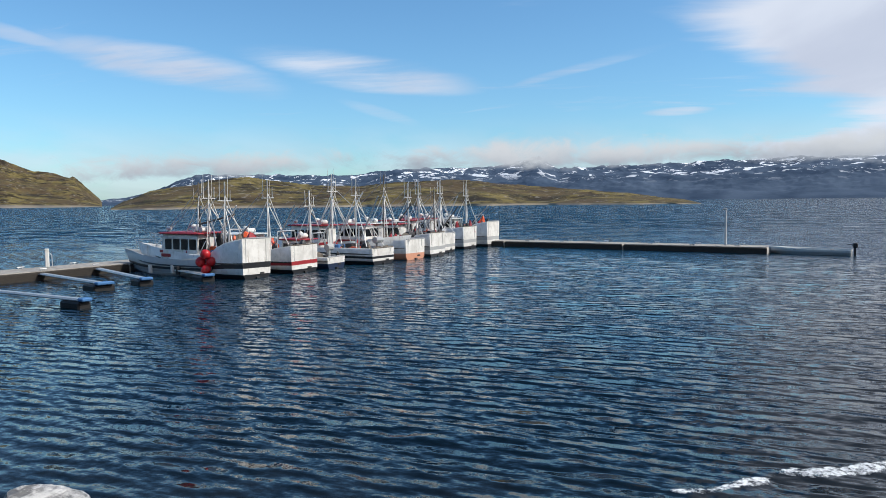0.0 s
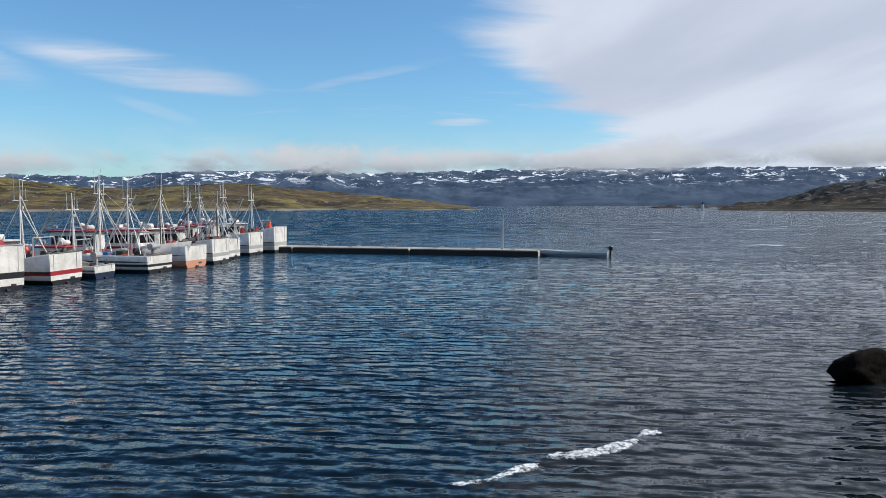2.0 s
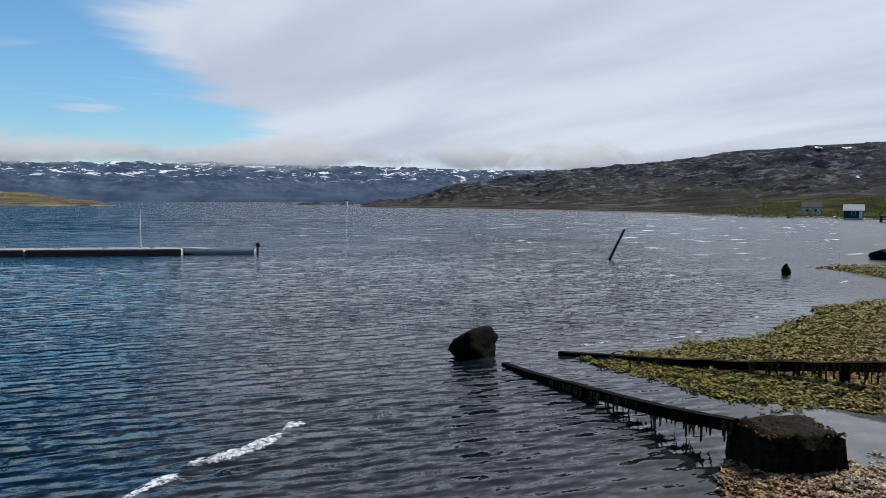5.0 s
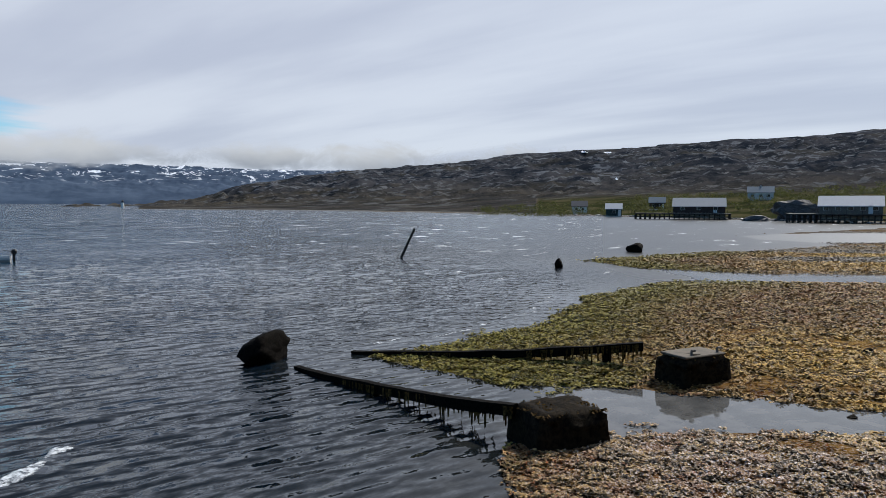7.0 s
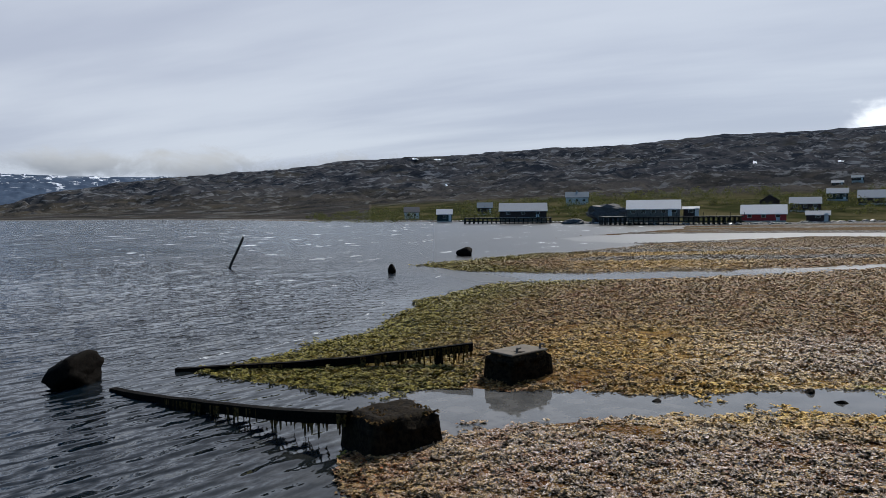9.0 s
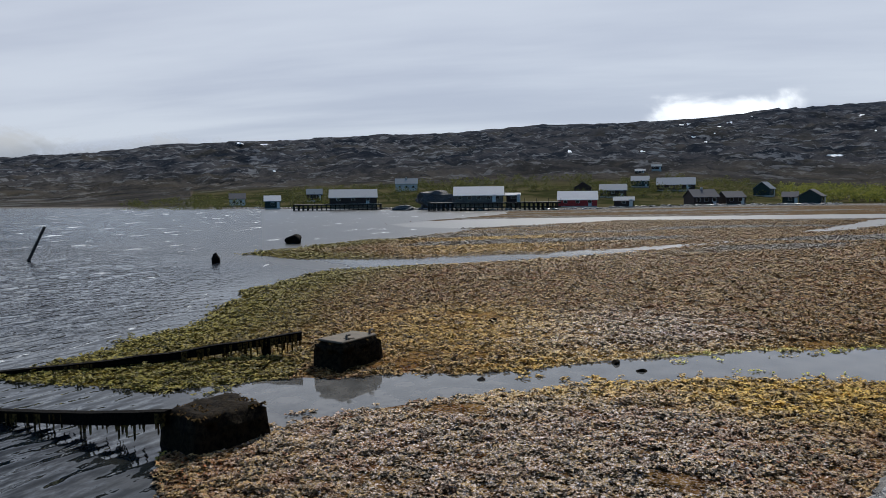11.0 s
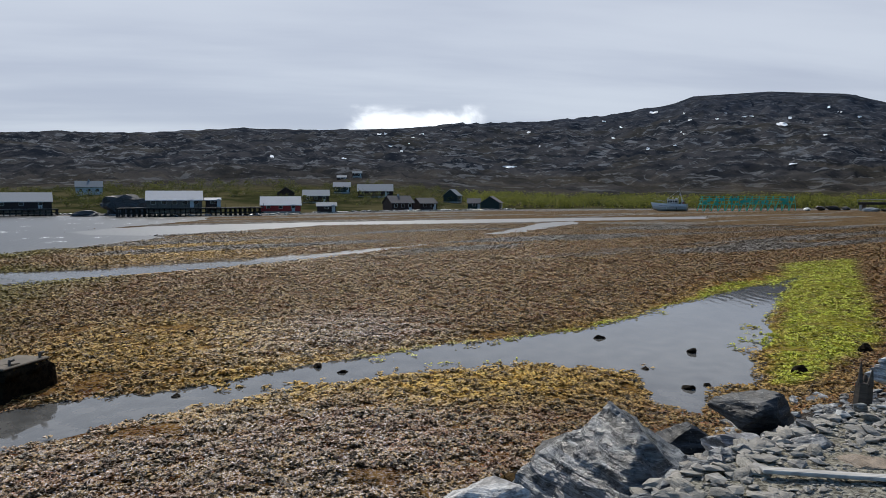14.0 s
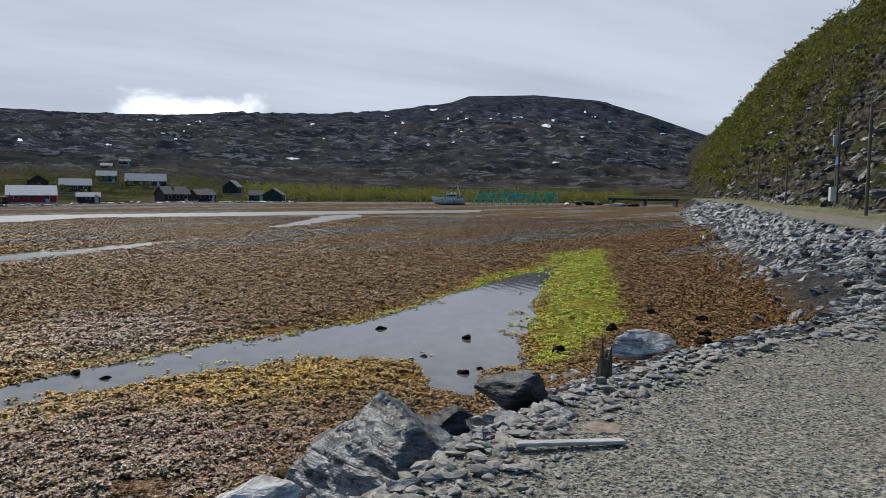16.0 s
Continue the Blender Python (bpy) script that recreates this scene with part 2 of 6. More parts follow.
def vnoise(x, y, seed=0):
    """Value noise on arrays, -1 to 1."""
    xi, yi = np.floor(x).astype(np.int64), np.floor(y).astype(np.int64)
    fx, fy = smooth01(x - xi), smooth01(y - yi)

    def h(a, b):
        n = (a * 374761393 + b * 668265263 + seed * 974634301) & 0xFFFFFFFF
        n = ((n ^ (n >> 13)) * 1274126177) & 0xFFFFFFFF
        return ((n ^ (n >> 16)) & 0xFFFF) / 32767.5 - 1

    a = h(xi, yi) * (1 - fx) + h(xi + 1, yi) * fx
    b = h(xi, yi + 1) * (1 - fx) + h(xi + 1, yi + 1) * fx
    return a * (1 - fy) + b * fy


def fbm(x, y, octaves=4, seed=0, gain=0.5):
    out, amp, tot = 0, 1.0, 0
    for k in range(octaves):
        out = out + amp * vnoise(x * 2.03 ** k + 17.3 * k, y * 2.03 ** k - 9.1 * k, seed + k)
        tot += amp
        amp *= gain
    return out / tot


def inside(x, y, poly):
    """Signed distance to a polygon, positive inside."""
    best = np.full(x.shape, 1e18)
    odd = np.zeros(x.shape, bool)
    for (ax, ay), (bx, by) in zip(poly, poly[1:] + poly[:1]):
        ex, ey = bx - ax, by - ay
        t = np.clip(((x - ax) * ex + (y - ay) * ey) / (ex * ex + ey * ey + 1e-12), 0, 1)
        best = np.minimum(best, (x - ax - t * ex) ** 2 + (y - ay - t * ey) ** 2)
        if ey:
            c = (ay > y) != (by > y)
            odd ^= c & (x < ex * (y - ay) / ey + ax)
    return np.where(odd, 1, -1) * np.sqrt(best)


def profile(az, table):
    """Look up by heading (degrees, falling)."""
    a, v = zip(*sorted(table))
    return np.interp(az, a, v)


# ---------------------------------------------------------------- ground
COAST = [(-300, -3000), (-60, 30), (-40, 16), (-12, 10), (-3, 8), (2, 7.2), (6, 5), (8, 4.6), (9.3, 5.7), (10.1, 6.4), (11.5, 7.2), (14.9, 9.3),
         (15, 11.9), (15.2, 14.4), (18.8, 13.4), (23.6, 13.4), (30.4, 15), (38.2, 15.1), (42, 13.5), (46.8, 18), (50.4, 25.2), (65, 21), (75, 15.7),
         (86, 12), (93.4, 23.9), (101.7, 28.2), (151.8, 15.9), (172, 18), (192, 42), (218, 90), (243, 146), (292, 302), (272, 419), (271, 490),
         (420, 640), (900, 1300), (4800, 2000), (4800, -4800), (-300, -4800)]
STREAM = [(6, 6.5), (11, 6.9), (12.6, 5.7), (14.3, 4.2), (16, 1.7), (17.1, -0.7), (17.8, -3.9), (17.8, -6.2), (16.7, -8.3), (14.1, -7.6), (12.8, -8.1),
          (14.8, -9.5), (14.8, -10.8), (19.1, -14), (28.3, -21.4), (34.4, -27.3), (32.7, -24.9), (30.9, -21.2), (26.8, -15.5), (22.4, -9.4),
          (21.3, -4.6), (19.5, -0.8), (17.8, 1.9), (17.2, 4.8), (16.3, 7.3), (14.8, 9.3), (13, 12), (9, 12)]
CHANNEL = [(39.2, 15.5), (43.7, 9.4), (50.7, -0.9), (68, -15.1), (71.2, -16.9), (65.3, -11.4), (53.1, 3.2), (48.7, 11.7), (46.8, 19)]
WIDE = [(80, 27), (92.1, 12.7), (113.7, -4.8), (119, -30.2), (124.1, -50.9), (127.6, -79.3), (140.3, -87.2), (139.4, -57.2), (136.2, -34.5),
        (129.3, -5.5), (121.9, 16.8), (107.4, 28)]
BRANCH = [(80.8, -22.2), (91.8, -29), (115, -42), (121, -50), (110, -46), (91.8, -32.5), (80.8, -24)]
TOP = [(-300, -3000), (-60, 12), (-40, 10), (-12, 6), (-4, 3.8), (0, 3.2), (2.6, 1.2), (3.3, -0.8), (3.9, -1.9), (4.6, -3.0), (5.2, -4.4), (5.6, -6), (5.7, -9.5), (8.5, -19),
       (17.9, -31.8), (30.7, -43.5), (48.3, -61.5), (101.7, -116), (165, -185), (400, -440), (400, -4000)]
FOOT = [(-300, -3000), (-60, 20), (-40, 16), (-12, 10), (-3, 7.6), (2, 6.6), (6, 4.2), (8, 0.5), (9.5, -3.5), (12, -7.5), (13.3, -9.9), (13.6, -15.2),
        (12.9, -19.0), (16.4, -20.8), (33.8, -39.7), (86, -95), (124, -134), (190, -205), (440, -460), (440, -4000)]
GREEN = [(40, -30), (42.6, -38.5), (23.7, -22.4), (17.9, -17.3), (14.3, -11.7), (15.0, -10.8), (19.1, -14), (28.3, -21.4)]
SKYLINE = [(-20, -0.4), (-29.4, -0.4), (-33, 0.18), (-37.5, 1.48), (-44.3, 2.5), (-53.2, 3.2), (-59.1, 4.0), (-63.5, 4.15), (-70, 4.48), (-76, 4.66),
           (-80.6, 4.79), (-86.3, 5.40), (-92.5, 5.25), (-99.9, 5.38), (-103.3, 5.87), (-109.9, 5.86), (-115.9, 6.33), (-119.8, 6.94), (-121.2, 7.42),
           (-126.4, 7.46), (-131.2, 6.98), (-135, 5.78), (-139.1, 4.25), (-146, 2), (-165, 0.5), (-180, 0.5)]
STEEP = [(-134, -0.6), (-136, 0.5), (-137.1, 2.2), (-139.1, 4.25), (-140.9, 5.5), (-143.8, 8.75), (-145.8, 10.25), (-147.8, 12.0), (-152, 16), (-160, 21),
         (-172, 24), (-200, 24), (-225, 20), (-250, 8), (-262, 0)]
SHORE = [(-20, 700), (-29, 560), (-33, 500), (-44, 420), (-59, 283), (-67.7, 236), (-77.8, 197), (-84, 176), (-90, 182), (-100, 205), (-112, 230), (-125, 240), (-150, 250)]


def heights(az, d, x, y):
    wob = fbm(x * 0.35, y * 0.35, 3, 5) * np.clip(d * 0.02, 0.25, 1.6)
    sc = inside(x, y, COAST) + wob
    z = np.where(sc > 0, np.minimum(sc * 0.05, 0.10) + np.clip(sc, 0, 400) * 0.0007, np.maximum(sc * 0.09, -3.0))
    st = inside(x, y, STREAM) + wob * 0.7
    z = np.minimum(z, np.where(st > -6, -st * 0.07, 9))
    for poly, w, more in ((CHANNEL, 0.9, 0.15), (WIDE, 1.2, 1.1), (BRANCH, 0.6, 0.5)):
        s = inside(x, y, poly) + wob * w + more
        z = np.minimum(z, np.where(s > -15, -s * 0.05, 9))
    lump = fbm(x * 2.6, y * 2.6, 3, 11)
    wet = smooth01((z + 0.06) / 0.12)
    z = z + wet * lump * 0.035 * (d < 120)
    # made ground: gravel bank and road
    f, t = inside(x, y, FOOT), inside(x, y, TOP)
    f = f + fbm(x * 0.5, y * 0.5, 3, 21) * 0.5
    k = np.clip(f / np.maximum(f - t, 0.05), 0, 1) * (f > 0)
    k = np.where(t > 0, 1, k) * (d < 255)
    emb = 2.65 + fbm(x * 0.8, y * 0.8, 3, 31) * 0.04
    z = z * (1 - k) + emb * k
    # the village shore, the plain behind it, and the hill to its skyline
    s0 = profile(az, SHORE)
    land = (az < -20) & (az > -150)
    e0 = np.degrees(np.arctan2(0.12 - EYE, s0))
    top = profile(az, SKYLINE)
    e1 = np.minimum(profile(az, [(-20, -0.3), (-50, -0.2), (-66, 0.2), (-76, 0.5), (-98, 0.55), (-104, 0.0), (-112, -0.25), (-150, -0.4)]), top)
    beach = smooth01((d - s0 + 6) / 34)
    ridge = s0 * 1.0 + 1500 + 500 * smooth01((-az - 100) / 20)
    plain = s0 + 150
    e = np.where(d < plain, e0 + (e1 - e0) * smooth01((d - s0) / (plain - s0)),
                 e1 + (top - e1) * np.clip(np.log(np.maximum(d, 1) / plain) / np.log(ridge / plain), 0, 1) ** 0.85)
    zb = EYE + d * np.tan(np.radians(e))
    rough = (fbm(x / 90, y / 90, 6, 41, 0.55) * 0.013 - np.abs(fbm(az * 0.55 + 0.2 * fbm(x / 90, y / 90, 2, 43), np.log(np.maximum(d, 1)) * 15, 4, 47, 0.55)) * 0.016) * d * smooth01((d - plain) / 150) * (1 - 0.75 * smooth01((d - ridge * 0.85) / (ridge * 0.15)))
    zb = np.where(d > ridge, (EYE + ridge * np.tan(np.radians(top))) - (d - ridge) * 0.12, zb + rough)
    z = np.where(land & (d > s0 - 6) & (k < 0.02), z * (1 - beach) + np.maximum(zb, z) * beach, z)
    # the steep side above the road
    foot = 21.0 / np.maximum(np.sin(np.radians(np.clip(-az - 135.6, 0.6, 90))), 1e-3)
    steep = profile(az, STEEP)
    on = (az < -134.5) & (d > foot)
    ef = np.degrees(np.arctan2(2.65 - EYE, foot))
    u = np.clip((d / foot - 1) / 1.5, 0, 1)
    es = ef + (steep - ef) * (1 - (1 - u) ** 1.7)
    zs = EYE + d * np.tan(np.radians(es)) + (fbm(x / 9, y / 9, 5, 51, 0.6) * 4.6 + np.abs(fbm(x / 3.5, y / 3.5, 3, 57)) * 2.4) * smooth01(u * 6) * (0.35 + 0.65 * (1 - u)) * np.clip(d / 120, 0.4, 1.5)
    ph = (zs - 2.65) / 6.0 + fbm(x / 22, y / 22, 3, 58) * 0.9
    zs = zs + (smooth01((ph % 1.0) * 2.0 - 0.6) - ph % 1.0) * 3.4 * smooth01(u * 5) * smooth01((1 - u) * 3)
    zs = np.where(u >= 1, EYE + foot * 2.5 * np.tan(np.radians(steep)) - (d - foot * 2.5) * 0.2, zs)
    on = on & (zs > z)
    z = np.where(on, zs, z)
    return z, dict(sc=sc, st=st, k=k, t=t, beach=beach, plain=plain, s0=s0, land=land, on=on, u=u, ridge=ridge)


SNOW = [(-65.3, 3.86, .5, .10), (-63.5, 3.9, .45, .09), (-89, 3.08, .25, .2), (-94.4, 2.97, .45, .10), (-99, 3.57, .2, .1), (-107.5, 2.28, .9, .14),
        (-118, 3.55, .25, .12), (-118.4, 6.28, .5, .16), (-109, 4.98, .3, .14), (-127.2, 5.05, .55, .22), (-128.2, 7.2, 1.2, .08), (-97.5, 4.9, .7, .10),
        (-100.6, 4.9, .3, .12), (-120.5, 4.6, .3, .12), (-123.5, 6.0, .25, .08), (-125, 5.7, .6, .10), (-130, 4.2, .25, .08), (-132, 5.3, .25, .08), (-136, 4.4, .5, .10),
        (-128, 2.2, .5, .07), (-121, 5.6, .25, .08), (-133.4, 3.0, .2, .07), (-116, 5.2, .25, .08), (-66, 1.8, .2, .12), (-131, 2.9, .15, .05)]


def zones(X, Y, Z, D, q):
    """What grows or lies where, 0 to 1; pale and cover place painted glints and shade."""
    ragged = fbm(X / 11, Y / 11, 4, 71)
    hill = smooth01((D - q["plain"]) / 60) * q["land"] * (~q["on"])
    grass = q["beach"] * q["land"] * (1 - smooth01((D - q["plain"] - 60) / 160))
    grass = np.where(D < q["s0"] + 24, 0, grass) * (np.degrees(np.arctan2(-X, Y)) < -60)
    hill = np.maximum(hill, smooth01((D - q["s0"] - 14) / 25) * q["land"] * (~q["on"]) * (1 - smooth01(grass * 2)) * (D < q["plain"] + 400))
    green = np.clip(smooth01((inside(X, Y, GREEN) + 1.2) / 2.0), 0, 1)
    nb = np.clip(-q["st"], 0, 99)
    north = (Y < 1.5) & (X > 18.5) & (nb < 6) & (Y > -26)
    green = np.maximum(green, np.where(north, smooth01((1.6 + ragged * 1.2 - nb) / 1.2) * smooth01((1 - Y) / 4), 0))
    yellow = np.where((nb < 7) & (D < 60), smooth01((2.4 + 1.5 * ragged - nb) / 2.2), 0) * 0.8 * smooth01((X - 12) / 6) * smooth01((5 - Y) / 4)
    yellow = np.maximum(yellow, smooth01(1.3 - np.hypot((X - 16.2) / 2.0, (Y + 4.5) / 3.5)) * 1.0)
    yellow = np.maximum(yellow, smooth01(1.3 - np.hypot((X - 23) / 5.5, (Y - 3.5) / 4.5)) * 0.6)
    yellow = np.maximum(yellow, smooth01(1.2 - np.hypot((X - 66) / 22, (Y - 8) / 9)) * 0.75)
    olive = smooth01((7.0 - np.clip(q["sc"], 0, 99)) / 6) * (Y > 7) * (D < 70)
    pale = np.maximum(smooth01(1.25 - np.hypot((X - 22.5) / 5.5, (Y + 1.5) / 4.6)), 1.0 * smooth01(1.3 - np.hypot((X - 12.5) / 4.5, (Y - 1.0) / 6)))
    sand = smooth01((D - 50) / 70) * 0.8
    shingle = smooth01((D - q["s0"] + 10) / 14) * q["land"] * (1 - grass) * (1 - smooth01((D - q["s0"] - 26) / 30))
    bars = smooth01((fbm(X / 6 + Y / 14, Y / 34 - X / 60, 4, 73) - 0.10) / 0.16) * smooth01((D - 42) / 22) * (D < q["s0"]) * (X > 30)
    shingle = np.maximum(shingle, bars * 0.85)
    road = (q["t"] > 0) * 1.0
    verge = road * smooth01((0.9 - np.abs(q["t"] - 1.0)) / 0.8) * smooth01((D - 22) / 10)
    verge = np.maximum(verge, road * smooth01((q["t"] - 5.5) / 1.0) * smooth01((D - 22) / 10) * 0.8)
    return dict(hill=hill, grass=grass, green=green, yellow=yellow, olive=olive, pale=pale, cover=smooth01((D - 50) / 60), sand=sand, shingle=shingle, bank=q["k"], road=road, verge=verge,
                steep=(q["on"] & (q["u"] > 0.0)) * 1.0)


def build_ground():
    az = np.concatenate([np.arange(-20, -150, -0.22), np.arange(-150, -166, -0.3), np.arange(-166, -380, -1.1)])
    d = np.concatenate([np.linspace(0.002, 2.2, 8)[:-1], 2.2 * 1.0188 ** np.arange(0, 415)])
    d = np.minimum(d, 4850)
    A, D = np.meshgrid(az, d)
    X, Y = -np.sin(np.radians(A)) * D, np.cos(np.radians(A)) * D
    B = np.where(A < -300, A + 360, A)
    Z, q = heights(B, D, X, Y)
    attrs = zones(X, Y, Z, D, q)
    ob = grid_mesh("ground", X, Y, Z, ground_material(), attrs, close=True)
    tagged(ob, "seaweed-covered tidal flat, gravel bank and heathland hills", "ground", kind="structure")
    return ob


def ground_material():
    m = Mat("shore_ground", 0.8, 0, 0.3)
    big, mid = m.noise(0.22, 5), m.noise(1.3, 5, 0.6)
    clump, fine = m.noise(5.5, 5, 0.65, warp=0.6), m.noise(19, 4, 0.6)
    # seaweed
    c = m.mix(m.ramp(clump, 0.38, 0.62), (0.022, 0.014, 0.007), (0.44, 0.285, 0.110))
    c = m.mix(m.ramp(mid, 0.44, 0.66, 0, 0.6), c, (0.215, 0.085, 0.034))
    # pale pink painted on as the shine of wet weed
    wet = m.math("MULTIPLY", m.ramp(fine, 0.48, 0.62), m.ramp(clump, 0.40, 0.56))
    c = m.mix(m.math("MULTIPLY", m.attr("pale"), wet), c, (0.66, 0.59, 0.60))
    c = m.mix(m.math("MULTIPLY", m.ramp(m.noise(12, 3), 0.585, 0.67), m.ramp(big, 0.40, 0.6)), c, (0.34, 0.095, 0.025))
    # light specks painted as small glints, fewer over sand
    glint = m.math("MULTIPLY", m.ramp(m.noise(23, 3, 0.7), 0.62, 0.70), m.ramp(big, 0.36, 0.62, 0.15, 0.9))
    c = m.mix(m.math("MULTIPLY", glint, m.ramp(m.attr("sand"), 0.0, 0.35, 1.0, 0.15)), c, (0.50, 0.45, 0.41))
    yel = m.mix(m.ramp(clump, 0.36, 0.6), (0.085, 0.045, 0.008), (0.82, 0.53, 0.115))
    c = m.mix(m.math("MULTIPLY", m.attr("yellow"), m.ramp(mid, 0.34, 0.56, 0.25, 1)), c, yel)
    oli = m.mix(m.ramp(clump, 0.36, 0.62), (0.030, 0.032, 0.007), (0.27, 0.245, 0.045))
    c = m.mix(m.math("MULTIPLY", m.attr("olive"), 0.85), c, oli)
    grn = m.mix(m.ramp(clump, 0.3, 0.62), (0.13, 0.15, 0.014), (0.62, 0.68, 0.075))
    c = m.mix(m.math("MULTIPLY", m.attr("green"), m.ramp(m.math("ADD", m.math("MULTIPLY", mid, 0.6), m.math("MULTIPLY", m.attr("green"), 0.45)), 0.58, 0.80)), c, grn)
    # ground close by darkened in colour, painting shade between the weed blades
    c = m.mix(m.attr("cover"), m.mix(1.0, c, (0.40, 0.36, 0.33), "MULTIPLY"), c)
    snd = m.mix(m.ramp(m.noise(0.9, 6, 0.7, stretch=(1.6, 0.35, 1, 0.5)), 0.4, 0.62), (0.026, 0.019, 0.012), (0.135, 0.098, 0.060))
    c = m.mix(m.attr("sand"), c, snd)
    shi = m.mix(m.ramp(m.noise(0.8, 6, 0.75), 0.40, 0.62), (0.055, 0.052, 0.048), (0.27, 0.262, 0.248))
    c = m.mix(m.attr("shingle"), c, shi)
    # gravel bank and road
    peb = m.node("ShaderNodeTexVoronoi")
    peb.inputs["Scale"].default_value = 26
    m.link(m.pos, peb.inputs["Vector"])
    g = m.mix(m.ramp(m.noise(34, 3), 0.3, 0.7), (0.060, 0.057, 0.046), (0.34, 0.325, 0.27))
    bw = m.node("ShaderNodeRGBToBW")
    m.link(peb.outputs["Color"], bw.inputs[0])
    g = m.mix(0.6, g, m.mix(bw.outputs[0], (0.3, 0.3, 0.3), (0.8, 0.8, 0.78)), "SOFT_LIGHT")
    g = m.mix(m.ramp(m.noise(0.7, 5), 0.45, 0.7, 0, 0.4), g, (0.21, 0.18, 0.13))
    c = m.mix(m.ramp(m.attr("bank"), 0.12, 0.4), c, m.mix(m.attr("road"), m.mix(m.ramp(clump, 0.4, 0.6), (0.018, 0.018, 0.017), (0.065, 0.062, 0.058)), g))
    gr = m.mix(m.ramp(m.noise(0.6, 5), 0.35, 0.65), (0.06, 0.075, 0.022), (0.17, 0.18, 0.05))
    c = m.mix(m.math("MULTIPLY", m.attr("verge"), m.ramp(mid, 0.35, 0.6)), c, gr)
    # plain and hill
    pl = m.mix(m.ramp(m.noise(0.05, 5), 0.4, 0.62), (0.030, 0.034, 0.014), (0.080, 0.070, 0.036))
    c = m.mix(m.attr("grass"), c, pl)
    strata = m.noise(0.035, 8, 0.68, stretch=(1, 1, 3.5), warp=0.6)
    # rock tones shifted to blue, putting air haze into the colour
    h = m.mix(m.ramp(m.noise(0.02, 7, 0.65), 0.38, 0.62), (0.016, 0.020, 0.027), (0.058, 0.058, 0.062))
    h = m.mix(m.ramp(m.noise(0.008, 5), 0.50, 0.64, 0, 0.45), h, (0.054, 0.048, 0.034))
    h = m.mix(m.ramp(strata, 0.53, 0.61, 0, 0.8), h, (0.150, 0.158, 0.170))
    h = m.mix(m.ramp(m.noise(0.11, 6, 0.72), 0.62, 0.68, 0, 0.5), h, (0.25, 0.25, 0.26))
    up_ = m.node("ShaderNodeSeparateXYZ")
    m.link(m.pos, up_.inputs[0])
    heath = m.mix(m.ramp(m.noise(0.03, 6, 0.65), 0.38, 0.62), (0.034, 0.030, 0.022), (0.092, 0.076, 0.050))
    h = m.mix(m.math("MULTIPLY", m.ramp(m.math("ADD", up_.outputs[2], m.math("MULTIPLY", m.noise(0.012, 4), 40.0)), 60.0, 26.0), 0.45), h, heath)
    # high ground turned bluer still
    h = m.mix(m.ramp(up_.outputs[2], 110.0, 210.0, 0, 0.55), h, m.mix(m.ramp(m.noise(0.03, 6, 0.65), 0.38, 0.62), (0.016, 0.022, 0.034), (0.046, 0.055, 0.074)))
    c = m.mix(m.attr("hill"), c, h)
    st = m.mix(m.ramp(m.noise(0.5, 6, 0.7, stretch=(1, 1, 2.4)), 0.4, 0.64), (0.010, 0.0095, 0.008), (0.105, 0.095, 0.078))
    moss = m.mix(m.ramp(mid, 0.35, 0.65), (0.012, 0.017, 0.006), (0.062, 0.066, 0.018))
    st = m.mix(m.ramp(m.noise(0.13, 5, 0.6), 0.48, 0.62, 0.05, 0.8), st, moss)
    c = m.mix(m.attr("steep"), c, st)
    m.color(c)
    wetness = m.math("MAXIMUM", m.math("MAXIMUM", m.attr("bank"), m.attr("hill")), m.math("MAXIMUM", m.attr("steep"), m.attr("grass")))
    m.rough(m.mix(wetness, m.mix(m.attr("blade"), m.ramp(fine, 0.35, 0.65, 0.28, 0.7), m.ramp(clump, 0.35, 0.65, 0.36, 0.62)), (0.9, 0.9, 0.9)))
    spots = m.math("MULTIPLY", m.ramp(fine, 0.54, 0.67, 0.0, 0.5), m.math("SUBTRACT", 1.0, m.math("MAXIMUM", wetness, m.attr("sand"))))
    m.link(m.math("MAXIMUM", spots, m.math("MULTIPLY", m.attr("blade"), m.ramp(m.attr("pale"), 0.0, 0.9, 0.06, 0.22))), m.b.inputs["Specular IOR Level"])
    m.bump(m.math("MULTIPLY", strata, m.attr("hill")), 0.8, 6.0)
    m.bump(clump, 0.8, 0.10).bump(fine, 0.6, 0.025)
    return m.m


ground = build_ground()


